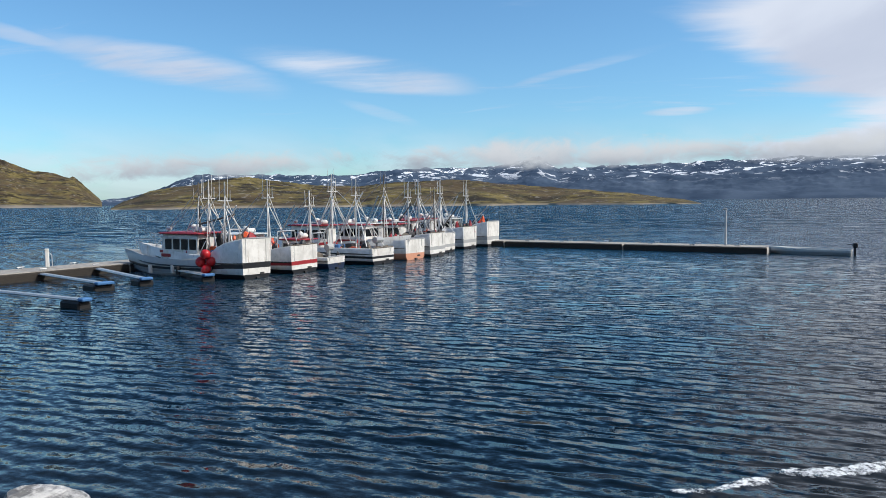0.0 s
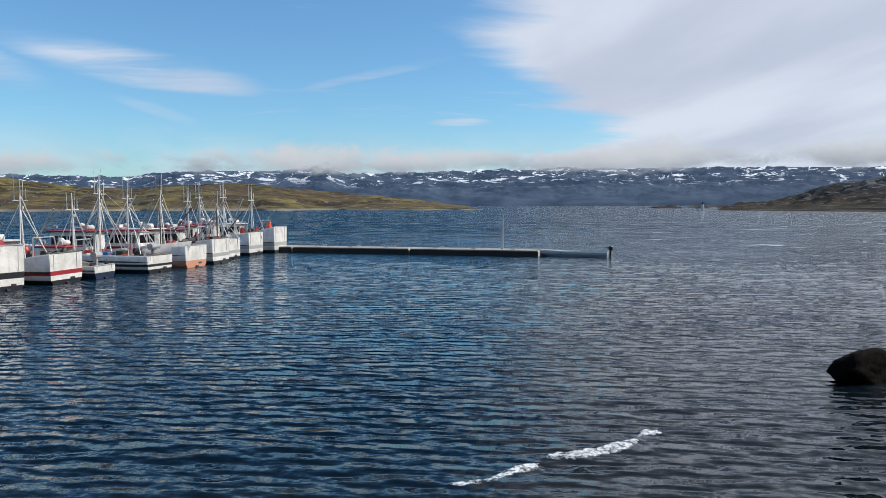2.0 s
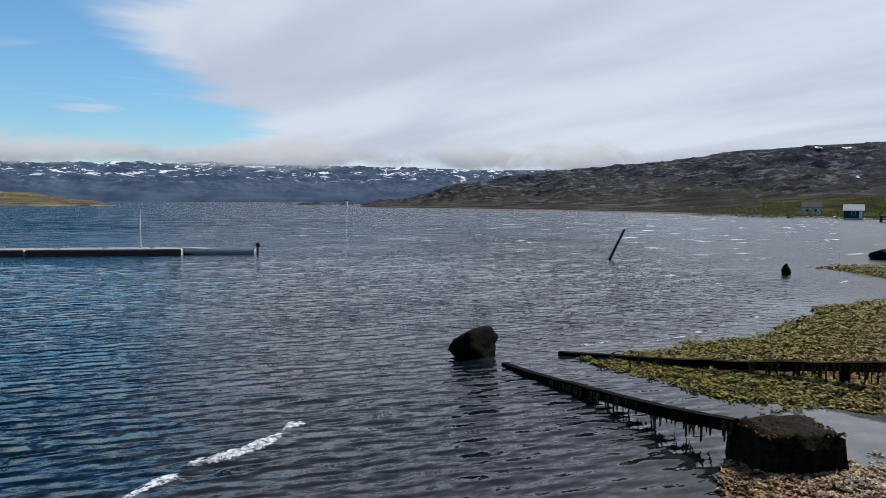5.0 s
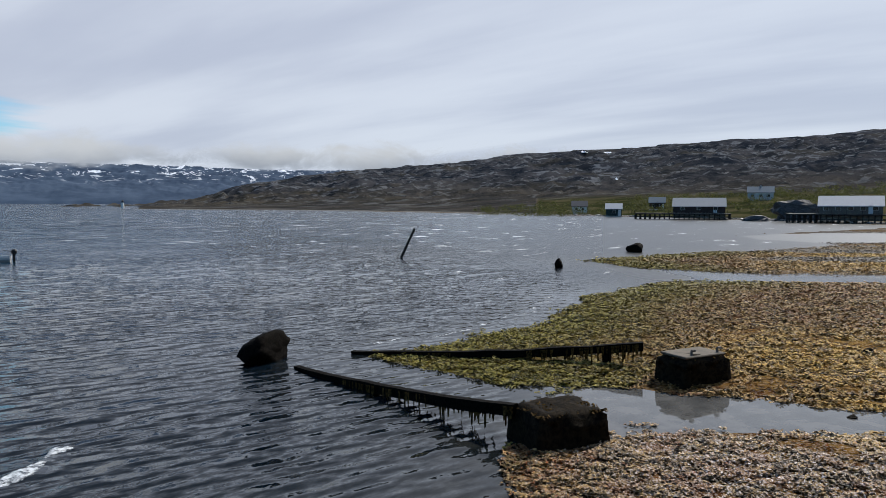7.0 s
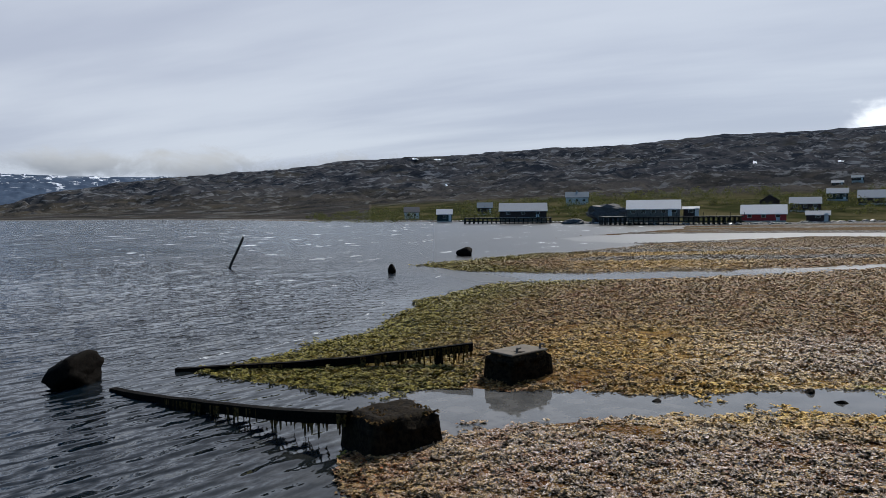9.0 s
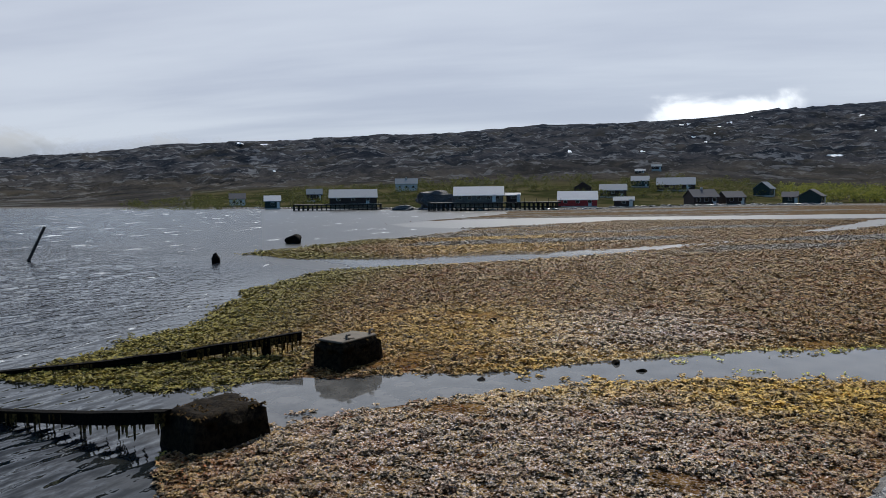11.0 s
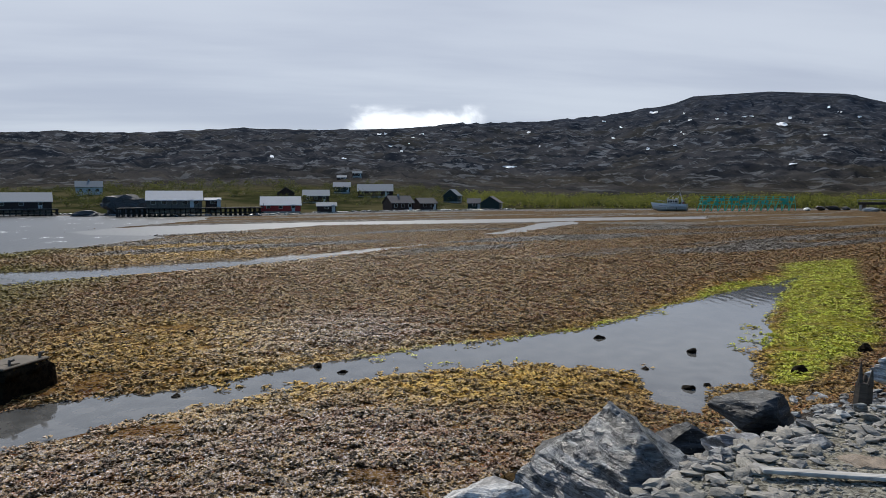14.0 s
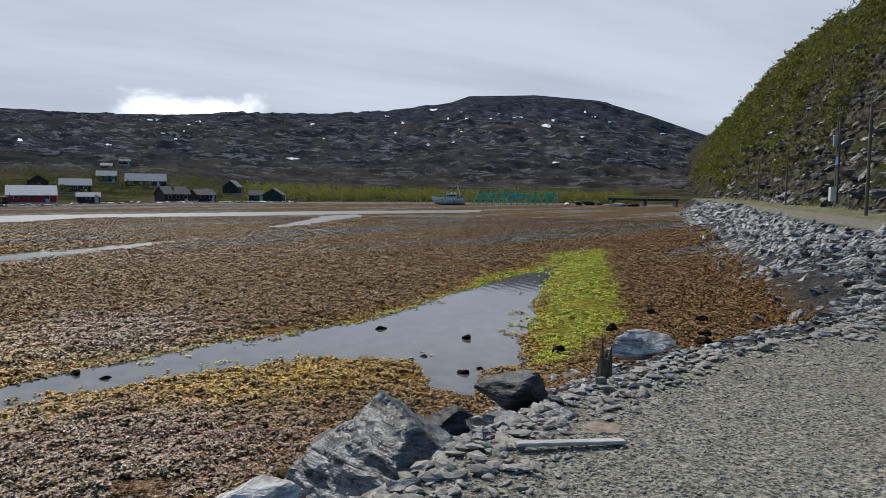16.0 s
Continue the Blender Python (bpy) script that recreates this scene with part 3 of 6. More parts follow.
def snow_patches():
    """Old snow left in hollows of the hill, each a thin sheet lying on the slope."""
    m = Mat("old_snow", 0.8, 0, 0.2)
    m.color(m.mix(m.ramp(m.noise(0.25, 5, 0.6), 0.35, 0.65), (0.66, 0.69, 0.74), (0.86, 0.88, 0.91)))
    m.bump(m.noise(0.5, 4), 0.4, 0.3)
    d = 260 * 1.0035 ** np.arange(0, 640)
    rnd = random.Random(17)
    for a, e, w, h in SNOW + [(rnd.uniform(-133, -98), rnd.uniform(3.6, 6.2), rnd.uniform(0.10, 0.26), 0.07) for _ in range(16)]:
        sk = rnd.uniform(-0.25, 0.25) if w > 0.3 else 0
        w, h = w * 0.62, h * 0.55
        pts = []
        for k in range(18):
            t = k / 18 * 2 * math.pi
            r = 1 + 0.38 * noise.noise(Vector((math.cos(t) * 1.4, math.sin(t) * 1.4, a)))
            pts.append((a + math.cos(t) * w * r, e + math.sin(t) * h * r + sk * math.cos(t) * w * 0.6))
        rows = []
        for ring in (1.0, 0.55, 0.0):
            for pa, pe in (pts if ring else [(a, e)]):
                qa, qe = a + (pa - a) * ring, e + (pe - e) * ring
                x, y = -np.sin(radians(qa)) * d, np.cos(radians(qa)) * d
                z, _ = heights(np.full(d.shape, qa), d, x, y)
                hit = np.nonzero(np.degrees(np.arctan2(z - EYE, d)) >= qe)[0]
                rows.append((float(x[hit[0]]), float(y[hit[0]]), float(z[hit[0]]) + 0.5) if len(hit) else None)
        if None in rows:
            continue
        bm = bmesh.new()
        v = [bm.verts.new(p) for p in rows]
        for k in range(18):
            j = (k + 1) % 18
            bm.faces.new((v[k], v[j], v[18 + j], v[18 + k]))
            bm.faces.new((v[18 + k], v[18 + j], v[36]))
        bmesh.ops.recalc_face_normals(bm, faces=bm.faces[:])
        tagged(link_mesh("snow_patch", bm, m.m, smooth=True), "patch of old white snow on the hillside", "snow", kind="structure")


snow_patches()


# ---------------------------------------------------------------- water
def water_material():
    m = Mat("sea_water", 0.06, 0, 0.40)
    m.b.inputs["IOR"].default_value = 1.33
    c = m.mix(m.ramp(m.noise(0.05, 4), 0.3, 0.7), (0.0005, 0.0045, 0.0095), (0.0008, 0.007, 0.014))
    c = m.mix(m.attr("deep"), c, m.mix(m.ramp(m.noise(0.03, 4), 0.3, 0.7), (0.0012, 0.020, 0.043), (0.0018, 0.030, 0.060)))
    c = m.mix(m.attr("shallow"), c, m.mix(m.ramp(m.noise(1.2, 5), 0.35, 0.65), (0.014, 0.0155, 0.0145), (0.034, 0.033, 0.027)))
    c = m.mix(m.attr("pool"), c, m.mix(m.ramp(m.noise(1.6, 5), 0.35, 0.65), (0.075, 0.075, 0.072), (0.125, 0.122, 0.115)))
    # reflection strengthened by place to brighten choppy and pool water
    m.link(m.math("ADD", m.ramp(m.attr("pool"), 0.0, 1.0, 0.0, 0.45), m.math("ADD", 0.50, m.math("MULTIPLY", m.attr("choppy"), 0.35))), m.b.inputs["Specular IOR Level"])
    foam = m.ramp(m.math("ADD", m.math("MULTIPLY", m.attr("foam"), 0.50), m.math("MULTIPLY", m.noise(8, 8, 0.8), 1.1)), 0.93, 1.13)
    # whitecaps; the extra white spots also stand in for sun sparkle
    caps = m.math("MULTIPLY", m.ramp(m.noise(0.22, 6, 0.68, stretch=(0.6, 1.7, 1, 0.5)), 0.61, 0.65), m.attr("caps"))
    foam = m.math("MAXIMUM", foam, caps)
    c = m.mix(foam, c, (0.75, 0.78, 0.8))
    m.color(c)
    m.rough(m.mix(foam, m.math("ADD", 0.05, m.math("MULTIPLY", m.attr("choppy"), 0.24)), (0.8, 0.8, 0.8)))
    calm = m.attr("calm")

    def vec(op, a, b):
        v = m.node("ShaderNodeVectorMath")
        v.operation = op
        m.link(a, v.inputs[0])
        m.link(b, v.inputs["Scale"] if op == "SCALE" else v.inputs[1])
        return v.outputs[0]

    def turned(source, wide, deep):
        """Position seen along a wave's own axes: x along the crest, y towards its source."""
        mp = m.node("ShaderNodeMapping")
        mp.vector_type = "TEXTURE"
        mp.inputs["Rotation"].default_value = (0, 0, radians(source))
        mp.inputs["Scale"].default_value = (wide, deep, 1)
        m.link(m.pos, mp.inputs[0])
        return mp.outputs[0]

    def slope(f, source, amount):
        """A height between 0 and 1 as a slope towards the wave's source."""
        c = m.node("ShaderNodeCombineXYZ")
        k = m.math("MULTIPLY", m.math("SUBTRACT", f, 0.5), 2 * amount)
        m.link(m.math("MULTIPLY", k, -math.sin(radians(source))), c.inputs[0])
        m.link(m.math("MULTIPLY", k, math.cos(radians(source))), c.inputs[1])
        return c.outputs[0]

    def train(source, length, amount, bend, crest=3.0):
        """A train of ripples with bent crests."""
        w = m.node("ShaderNodeTexWave")
        w.bands_direction = "Y"
        w.inputs["Scale"].default_value = 0.314 / length
        w.inputs["Distortion"].default_value = bend
        w.inputs["Detail"].default_value = 2.0
        w.inputs["Detail Scale"].default_value = 1.6
        m.link(turned(source, crest, 1), w.inputs["Vector"])
        return slope(w.outputs["Fac"], source, amount)

    def chop(source, wide, deep, amount, detail=3):
        n = m.noise(1.0, detail, 0.6, at=turned(source, wide, deep))
        return slope(m.ramp(n, 0.25, 0.75), source, amount)

    s = vec("ADD", train(-10, 0.52, 0.16, 3.2, 1.7), vec("ADD", train(-27, 0.36, 0.11, 3.2, 1.6), train(9, 0.74, 0.085, 3.0, 1.8)))
    s = vec("ADD", s, vec("ADD", chop(-12, 0.30, 0.12, 0.17), chop(60, 0.3, 0.16, 0.08)))
    s = vec("SCALE", s, m.ramp(m.noise(0.09, 3), 0.3, 0.7, 0.65, 1.25))
    # far normals get a fixed southward tilt, so that band mirrors darker sky
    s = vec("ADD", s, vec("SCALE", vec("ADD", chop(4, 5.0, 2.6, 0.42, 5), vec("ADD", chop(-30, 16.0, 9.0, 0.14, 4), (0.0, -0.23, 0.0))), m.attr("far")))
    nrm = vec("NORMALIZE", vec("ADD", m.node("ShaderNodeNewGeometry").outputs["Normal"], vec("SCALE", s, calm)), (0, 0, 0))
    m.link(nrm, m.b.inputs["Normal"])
    return m.m


FOAM = [((1.9, 11.3), (3.3, 11.8), (5.0, 12.5), (6.1, 13.2)), ((16, 15.4), (20, 14.8), (25, 15.0), (30, 16.6)), ((32, 24), (36, 23)), ((47, 30), (50, 36)),
        ((37, 27.5), (40.5, 26.0)), ((60, 33), (66, 31)), ((80, 36), (90, 35)), ((40, 19), (45, 20.5)), ((70, 24), (84, 19)), ((96, 34), (112, 33))]


def build_water():
    az = np.concatenate([np.arange(42, -112, -0.3), np.arange(-112, -150, -1.0), np.arange(-150, -318, -4.0)])
    d = np.concatenate([[1.0, 3.0, 5.0], 6.5 * 1.010 ** np.arange(0, 300), 6.5 * 1.010 ** 300 * 1.045 ** np.arange(0, 110)])
    d = d[d < 4900]
    A, D = np.meshgrid(az, d)
    X, Y = -np.sin(np.radians(A)) * D, np.cos(np.radians(A)) * D
    wob = fbm(X * 0.35, Y * 0.35, 3, 5) * np.clip(D * 0.02, 0.25, 1.6)
    sc = inside(X, Y, COAST) + wob
    bay = smooth01(-sc / 5)
    near = (1 - smooth01((D - 45) / 50))
    Z = np.zeros_like(X)
    rnd = random.Random(4)
    for k in range(22):
        lam = 0.45 * 1.10 ** k + rnd.uniform(0, 0.15)
        th = radians(-99 + rnd.gauss(0, 14))
        Z += 0.0085 * lam ** 0.55 * np.sin((X * math.cos(th) + Y * math.sin(th)) * 2 * math.pi / lam + rnd.uniform(0, 6.3) + fbm(X * 0.2, Y * 0.2, 2, k) * 3)
    Z *= bay * near * 0.34
    foam = np.zeros_like(X)
    for line in FOAM:
        for (ax, ay), (bx, by) in zip(line, line[1:]):
            ex, ey = bx - ax, by - ay
            t = np.clip(((X - ax) * ex + (Y - ay) * ey) / (ex * ex + ey * ey), 0, 1)
            w = 0.11 + 0.0020 * D + 0.03 * (D < 20)
            wv = np.where(D < 20, 0.22, 0.5)
            r = np.hypot(X - ax - t * ex + fbm(X * 0.8, Y * 0.8, 2, 9) * wv, Y - ay - t * ey + fbm(X * 0.8, Y * 0.8, 2, 19) * wv)
            foam = np.maximum(foam, smooth01((w * 1.9 * (0.8 + 0.6 * fbm(X * 1.6, Y * 1.6, 3, 29)) - r) / w) * smooth01((fbm(X * 0.9, Y * 0.9, 3, 23) + 0.25 + 1.0 * (D < 20)) / 0.3))
    Z += foam * 0.03
    shallow = smooth01((sc + 7) / 7) * (D < 90)
    calm = np.where(sc > 0, 0.05 + 0.40 * smooth01((D - 48) / 25), 1.0)
    calm = np.where(sc <= 0, calm * (0.45 + 0.55 * bay), calm)
    side = smooth01((-A - 40) / 30)
    choppy = np.where(sc > 0, smooth01((D - 38) / 22), smooth01((D - 45 + 27 * side) / (70 - 40 * side)))
    calm = calm * (1.25 - 0.77 * side) * (1 - 0.45 * choppy * side)
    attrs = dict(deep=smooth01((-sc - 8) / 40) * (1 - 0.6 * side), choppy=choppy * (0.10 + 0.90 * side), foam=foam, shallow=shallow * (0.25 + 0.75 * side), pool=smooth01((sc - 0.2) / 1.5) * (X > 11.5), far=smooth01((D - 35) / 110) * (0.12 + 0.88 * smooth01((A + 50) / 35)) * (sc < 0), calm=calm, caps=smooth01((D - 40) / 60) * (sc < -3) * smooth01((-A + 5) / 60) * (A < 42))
    ob = grid_mesh("water", X, Y, Z, water_material(), attrs)
    tagged(ob, "wind-rippled dark blue fjord water with small breaking waves", "water", kind="structure")
    return ob


build_water()


# ---------------------------------------------------------------- far land
def far_land(name, a0, a1, step, d0, d1, line, mat, label, roughness, kind="structure", power=0.8, shore=0.6):
    az = np.arange(a0, a1, -step)
    u = np.linspace(0, 1.25, 60)
    A, U = np.meshgrid(az, u)
    top = profile(A, line)
    D = d0 + (d1 - d0) * U + 60 * fbm(A * 0.3, U * 0.1, 3, 3)
    base = np.degrees(np.arctan2(shore - EYE, D))
    e = base + (top - base) * np.clip(U, 0, 1) ** power
    Z = EYE + D * np.tan(np.radians(e))
    X, Y = -np.sin(np.radians(A)) * D, np.cos(np.radians(A)) * D
    bump = (fbm(X / 90, Y / 90, 6, 61, 0.6) - 0.6 * np.abs(fbm(X / 55, Y / 55, 4, 67))) * roughness * D * np.clip(U * 3, 0, 1) * np.clip((top - base) / 1.2, 0, 1)
    Z = np.where(U > 1, Z - (U - 1) * (d1 - d0) * 0.3, Z + bump)
    Z[0] = -3
    ob = grid_mesh(name, X, Y, Z, mat, dict(up=U, rise=np.clip((Z) / 200, 0, 1)))
    return tagged(ob, label, "hill" if "island" not in name else "island", kind=kind)


def island_material():
    m = Mat("heath_island", 0.95, 0, 0.2)
    a = m.noise(0.03, 8, 0.68, stretch=(1, 1, 3.5), warp=0.5)
    c = m.mix(m.ramp(a, 0.42, 0.58), (0.022, 0.016, 0.009), (0.150, 0.118, 0.040))
    c = m.mix(m.ramp(m.noise(0.012, 6, 0.6), 0.46, 0.58, 0, 0.8), c, (0.075, 0.052, 0.028))
    c = m.mix(m.ramp(m.noise(0.06, 6, 0.7), 0.53, 0.64, 0, 0.7), c, (0.040, 0.042, 0.018))
    c = m.mix(m.ramp(m.noise(0.10, 6, 0.7), 0.57, 0.65, 0, 0.7), c, (0.25, 0.23, 0.20))
    c = m.mix(m.ramp(m.attr("up"), 0.05, 0.0), c, (0.22, 0.20, 0.17))
    m.color(c).bump(a, 0.6, 2.0)
    return m.m


def mountain_material():
    m = Mat("hazed_mountain_rock", 0.95, 0, 0.1)
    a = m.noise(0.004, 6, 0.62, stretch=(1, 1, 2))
    # blue air haze is painted into the rock colour
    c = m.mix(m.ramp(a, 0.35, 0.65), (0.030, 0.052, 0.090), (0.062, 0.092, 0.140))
    sn = m.noise(0.008, 6, 0.62, stretch=(1, 1, 1.3), warp=1.6)
    top = m.ramp(m.attr("up"), 0.35, 0.85)
    c = m.mix(m.math("MULTIPLY", m.ramp(sn, 0.565, 0.595), top), c, (0.78, 0.82, 0.88))
    m.color(c).bump(a, 0.5, 12.0)
    return m.m


far_land("island", 32.5, -12, 0.12, 640, 900, [(32.5, -0.3), (31.6, 0.29), (29.8, 0.98), (26.9, 1.39), (25.7, 1.81), (22.8, 2.06), (17.7, 1.3), (14.5, 1.25), (11.5, 1.62),
         (7, 1.70), (2.6, 1.33), (-4, 0.80), (-10.9, -0.1), (-12, -0.4)], island_material(), "low heath island, yellow-green grass and brown rock", 0.0055)
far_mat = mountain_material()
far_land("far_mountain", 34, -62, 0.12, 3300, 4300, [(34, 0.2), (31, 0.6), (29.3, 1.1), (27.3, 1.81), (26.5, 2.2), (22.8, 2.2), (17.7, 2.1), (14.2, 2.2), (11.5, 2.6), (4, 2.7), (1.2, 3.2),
         (0.2, 3.5), (-1.2, 2.5), (-9.4, 2.7), (-18.1, 2.9), (-31.4, 2.8), (-39.8, 2.6), (-50, 2.6), (-62, 2.5)], far_mat, "distant mountains, haze-tinted blue-grey, with snow patches", 0.0045)
far_land("cape", 62, 33, 0.15, 1500, 2100, [(62, 6), (48, 4.5), (42, 3.6), (39.2, 3.2), (37.2, 2.4), (34.8, 1.9), (33.1, 0.3), (32.9, -0.2)], island_material(), "green and rocky headland across the fjord", 0.006)


def cloud_sheet(label, az0, az1, low, deep, dist, bright, cover, ends, scale=1.0):
    """Low cloud far off, behind or along a ridge."""
    m = Mat("low_cloud", 1.0, 0, 0)
    t = m.t
    em = m.node("ShaderNodeEmission")
    em.inputs[1].default_value = bright
    tr = m.node("ShaderNodeBsdfTransparent")
    mx = m.node("ShaderNodeMixShader")
    u = m.attr("up")
    n1 = m.noise(0.0026 * scale, 7, 0.6, stretch=(1, 1, 1.8), warp=0.4)
    n2 = m.noise(0.0009 * scale, 5, 0.6, stretch=(1, 1, 1.6))
    body = m.math("MULTIPLY", m.ramp(u, 0.0, 0.35), m.ramp(u, 1.0, 0.45))
    k = m.math("ADD", m.math("MULTIPLY", body, m.attr("ends")), m.math("MULTIPLY", m.math("SUBTRACT", m.math("ADD", m.math("MULTIPLY", n1, 0.6), m.math("MULTIPLY", n2, 0.6)), 0.6), 3.4))
    k = m.math("MULTIPLY", m.ramp(k, cover, cover + 0.7), m.math("MULTIPLY", m.ramp(u, 0.0, 0.12), m.math("MULTIPLY", m.ramp(u, 1.0, 0.85), m.ramp(m.attr("ends"), 0.0, 0.15))))
    m.link(m.mix(m.ramp(m.math("ADD", u, m.math("MULTIPLY", n2, 0.8)), 0.45, 1.05), (0.38, 0.45, 0.56), (0.90, 0.95, 1.01)), em.inputs[0])
    m.link(k, mx.inputs[0])
    t.links.new(tr.outputs[0], mx.inputs[1])
    t.links.new(em.outputs[0], mx.inputs[2])
    t.links.new(mx.outputs[0], t.nodes["Material Output"].inputs[0])
    A, U = np.meshgrid(np.arange(az0, az1, -0.25), np.linspace(0, 1, 24))
    e = profile(A, low) + U * deep
    ob = grid_mesh("cloud_bank", -np.sin(np.radians(A)) * dist, np.cos(np.radians(A)) * dist, EYE + dist * np.tan(np.radians(e)), m.m,
                   dict(up=U, ends=smooth01((az0 - A) / ends) * smooth01((A - az1) / ends)))
    ob.visible_shadow = False
    tagged(ob, label, "cloud", kind="structure")


cloud_sheet("low white cloud lying along the mountain tops", 40, -68, [(40, 0.4), (24, 1.2), (10, 1.5), (2, 1.8), (-10, 1.6), (-30, 1.8), (-45, 1.6), (-68, 1.6)], 4.2, 3250.0, 0.72, 0.52, 10, 1.7)
cloud_sheet("bright white cumulus behind the hill", -94, -107, [(-94, 4.2), (-107, 4.2)], 3.2, 4600.0, 1.6, 0.12, 5.0, 0.8)


# ---------------------------------------------------------------- paints and stuffs


def stained_white():
    """White boat paint with rust and dirt run down it."""
    m = Mat("white_gelcoat", 0.4)
    run = m.noise(2.2, 6, 0.7, stretch=(2.6, 2.6, 0.35))
    c = m.mix(m.ramp(m.noise(1.1, 5, 0.65), 0.35, 0.68), (0.56, 0.55, 0.52), (0.76, 0.75, 0.72))
    c = m.mix(m.ramp(run, 0.56, 0.74, 0, 0.75), c, (0.24, 0.17, 0.11))
    c = m.mix(m.ramp(m.noise(6.0, 6, 0.75), 0.62, 0.70, 0, 0.8), c, (0.09, 0.075, 0.06))
    m.color(c).rough(m.ramp(run, 0.3, 0.7, 0.3, 0.6)).bump(m.noise(9, 4), 0.2, 0.01)
    return m.m


WHITE = stained_white()
GREYP = painted("grey_paint", (0.36, 0.37, 0.37), 0.5, 0.4)
PALEG = painted("pale_grey_paint", (0.55, 0.56, 0.55), 0.45, 0.4)
REDP = painted("red_paint", (0.30, 0.018, 0.026), 0.45, 0.35)
RUSTP = painted("salmon_bottom_paint", (0.56, 0.27, 0.17), 0.6, 0.4)
BLACKP = painted("black_paint", (0.014, 0.015, 0.018), 0.4, 0.3)
NAVYP = painted("navy_paint", (0.012, 0.025, 0.06), 0.4, 0.3)
ORANGE = painted("orange_plastic", (0.65, 0.10, 0.03), 0.5, 0.3)
BUOY = painted("red_buoy_vinyl", (0.44, 0.012, 0.018), 0.35, 0.25)
BLUEP = painted("blue_plastic", (0.05, 0.16, 0.36), 0.5, 0.3)
TEAL = painted("teal_net", (0.03, 0.42, 0.33), 0.7, 0.3)
STEEL = painted("galvanised_steel", (0.46, 0.47, 0.48), 0.4, 0.5, metal=0.6)
DARKST = painted("dark_gear", (0.03, 0.03, 0.032), 0.6, 0.3)
GLASSD = painted("dark_window_glass", (0.008, 0.011, 0.014), 0.08, 0.05)
CONC = painted("dock_concrete", (0.42, 0.40, 0.37), 0.9, 0.5, scale=1.2)
RUBBER = painted("black_pontoon_plastic", (0.010, 0.010, 0.011), 0.6, 0.2)
PLANK = timber("weathered_decking", (0.40, 0.37, 0.33))
WOODG = timber("grey_pole_wood", (0.17, 0.145, 0.12))
WOODW = timber("bleached_plank", (0.60, 0.58, 0.54), along=(12, 1, 1))
WOODD = timber("tarred_pile_wood", (0.035, 0.028, 0.022))
WALLR = timber("red_boarding", (0.48, 0.04, 0.035), along=(6, 6, 1))
WALLB = timber("dark_brown_boarding", (0.050, 0.026, 0.02), along=(6, 6, 1))
WALLW = timber("white_boarding", (0.62, 0.61, 0.58), along=(6, 6, 1))
WALLG = timber("dark_green_boarding", (0.022, 0.04, 0.034), along=(6, 6, 1))
ROOFW = painted("pale_metal_roof", (0.46, 0.465, 0.475), 0.8, 0.5)
ROOFD = painted("dark_felt_roof", (0.07, 0.07, 0.078), 0.9, 0.4)
ROOFP = painted("dull_pale_roof", (0.30, 0.31, 0.32), 0.9, 0.5)
ROOFG = painted("blue_grey_roof", (0.13, 0.165, 0.19), 0.9, 0.3)
DARKSL = stone("dark_slate", (0.010, 0.011, 0.013), (0.085, 0.09, 0.095), 1.6)
SLATE = stone("slate_stone", (0.016, 0.018, 0.020), (0.25, 0.262, 0.268), 0.9, rough=0.52)
SLATEB = stone("veined_slate_boulder", (0.018, 0.021, 0.023), (0.185, 0.198, 0.204), 1.6, rough=0.46)
PALEST = stone("pale_schist", (0.15, 0.15, 0.15), (0.60, 0.60, 0.59), 2.0, rough=0.6)
RUBBLE = stone("grey_rubble", (0.30, 0.28, 0.24), (0.88, 0.84, 0.75), 3.0, band=False)


def weedy(name, dark, light, scale=14):
    m = Mat(name, 0.7, 0, 0.03)
    n = m.noise(scale, 5, 0.65, warp=0.5)
    isl = m.node("ShaderNodeNewGeometry").outputs["Random Per Island"]
    c = m.mix(m.ramp(n, 0.35, 0.65), dark, light)
    c = m.mix(0.7, c, m.mix(isl, (0.45, 0.42, 0.4), (1.5, 1.45, 1.4)), "MULTIPLY")
    m.color(c).bump(n, 0.9, 0.03)
    return m.m


WETROCK = weedy("weed_black_rock", (0.002, 0.0018, 0.0016), (0.010, 0.008, 0.006))
BLOCKM = weedy("weedy_concrete", (0.004, 0.0035, 0.003), (0.022, 0.016, 0.009), 9)
BROWNW = weedy("brown_rockweed", (0.018, 0.011, 0.005), (0.12, 0.072, 0.022))


def ground_z(x, y):
    az = math.degrees(math.atan2(-x, y))
    if az > 40:
        az -= 360
    a = np.array([float(az)])
    z, _ = heights(a if az > -300 else a + 360, np.array([math.hypot(x, y)]), np.array([float(x)]), np.array([float(y)]))
    return float(z[0])


def ground_zs(x, y):
    az = np.degrees(np.arctan2(-x, y))
    az = np.where(az > 60, az - 360, az)
    return heights(az, np.hypot(x, y), x, y)


# ---------------------------------------------------------------- docks
def up(p, q, wide):
    """Pose of a deck that runs from p to q; local y runs along it."""
    d = Vector((q[0] - p[0], q[1] - p[1]))
    return pose(p[0], p[1], 0, 0, 0, math.degrees(math.atan2(-d.x, d.y))), d.length


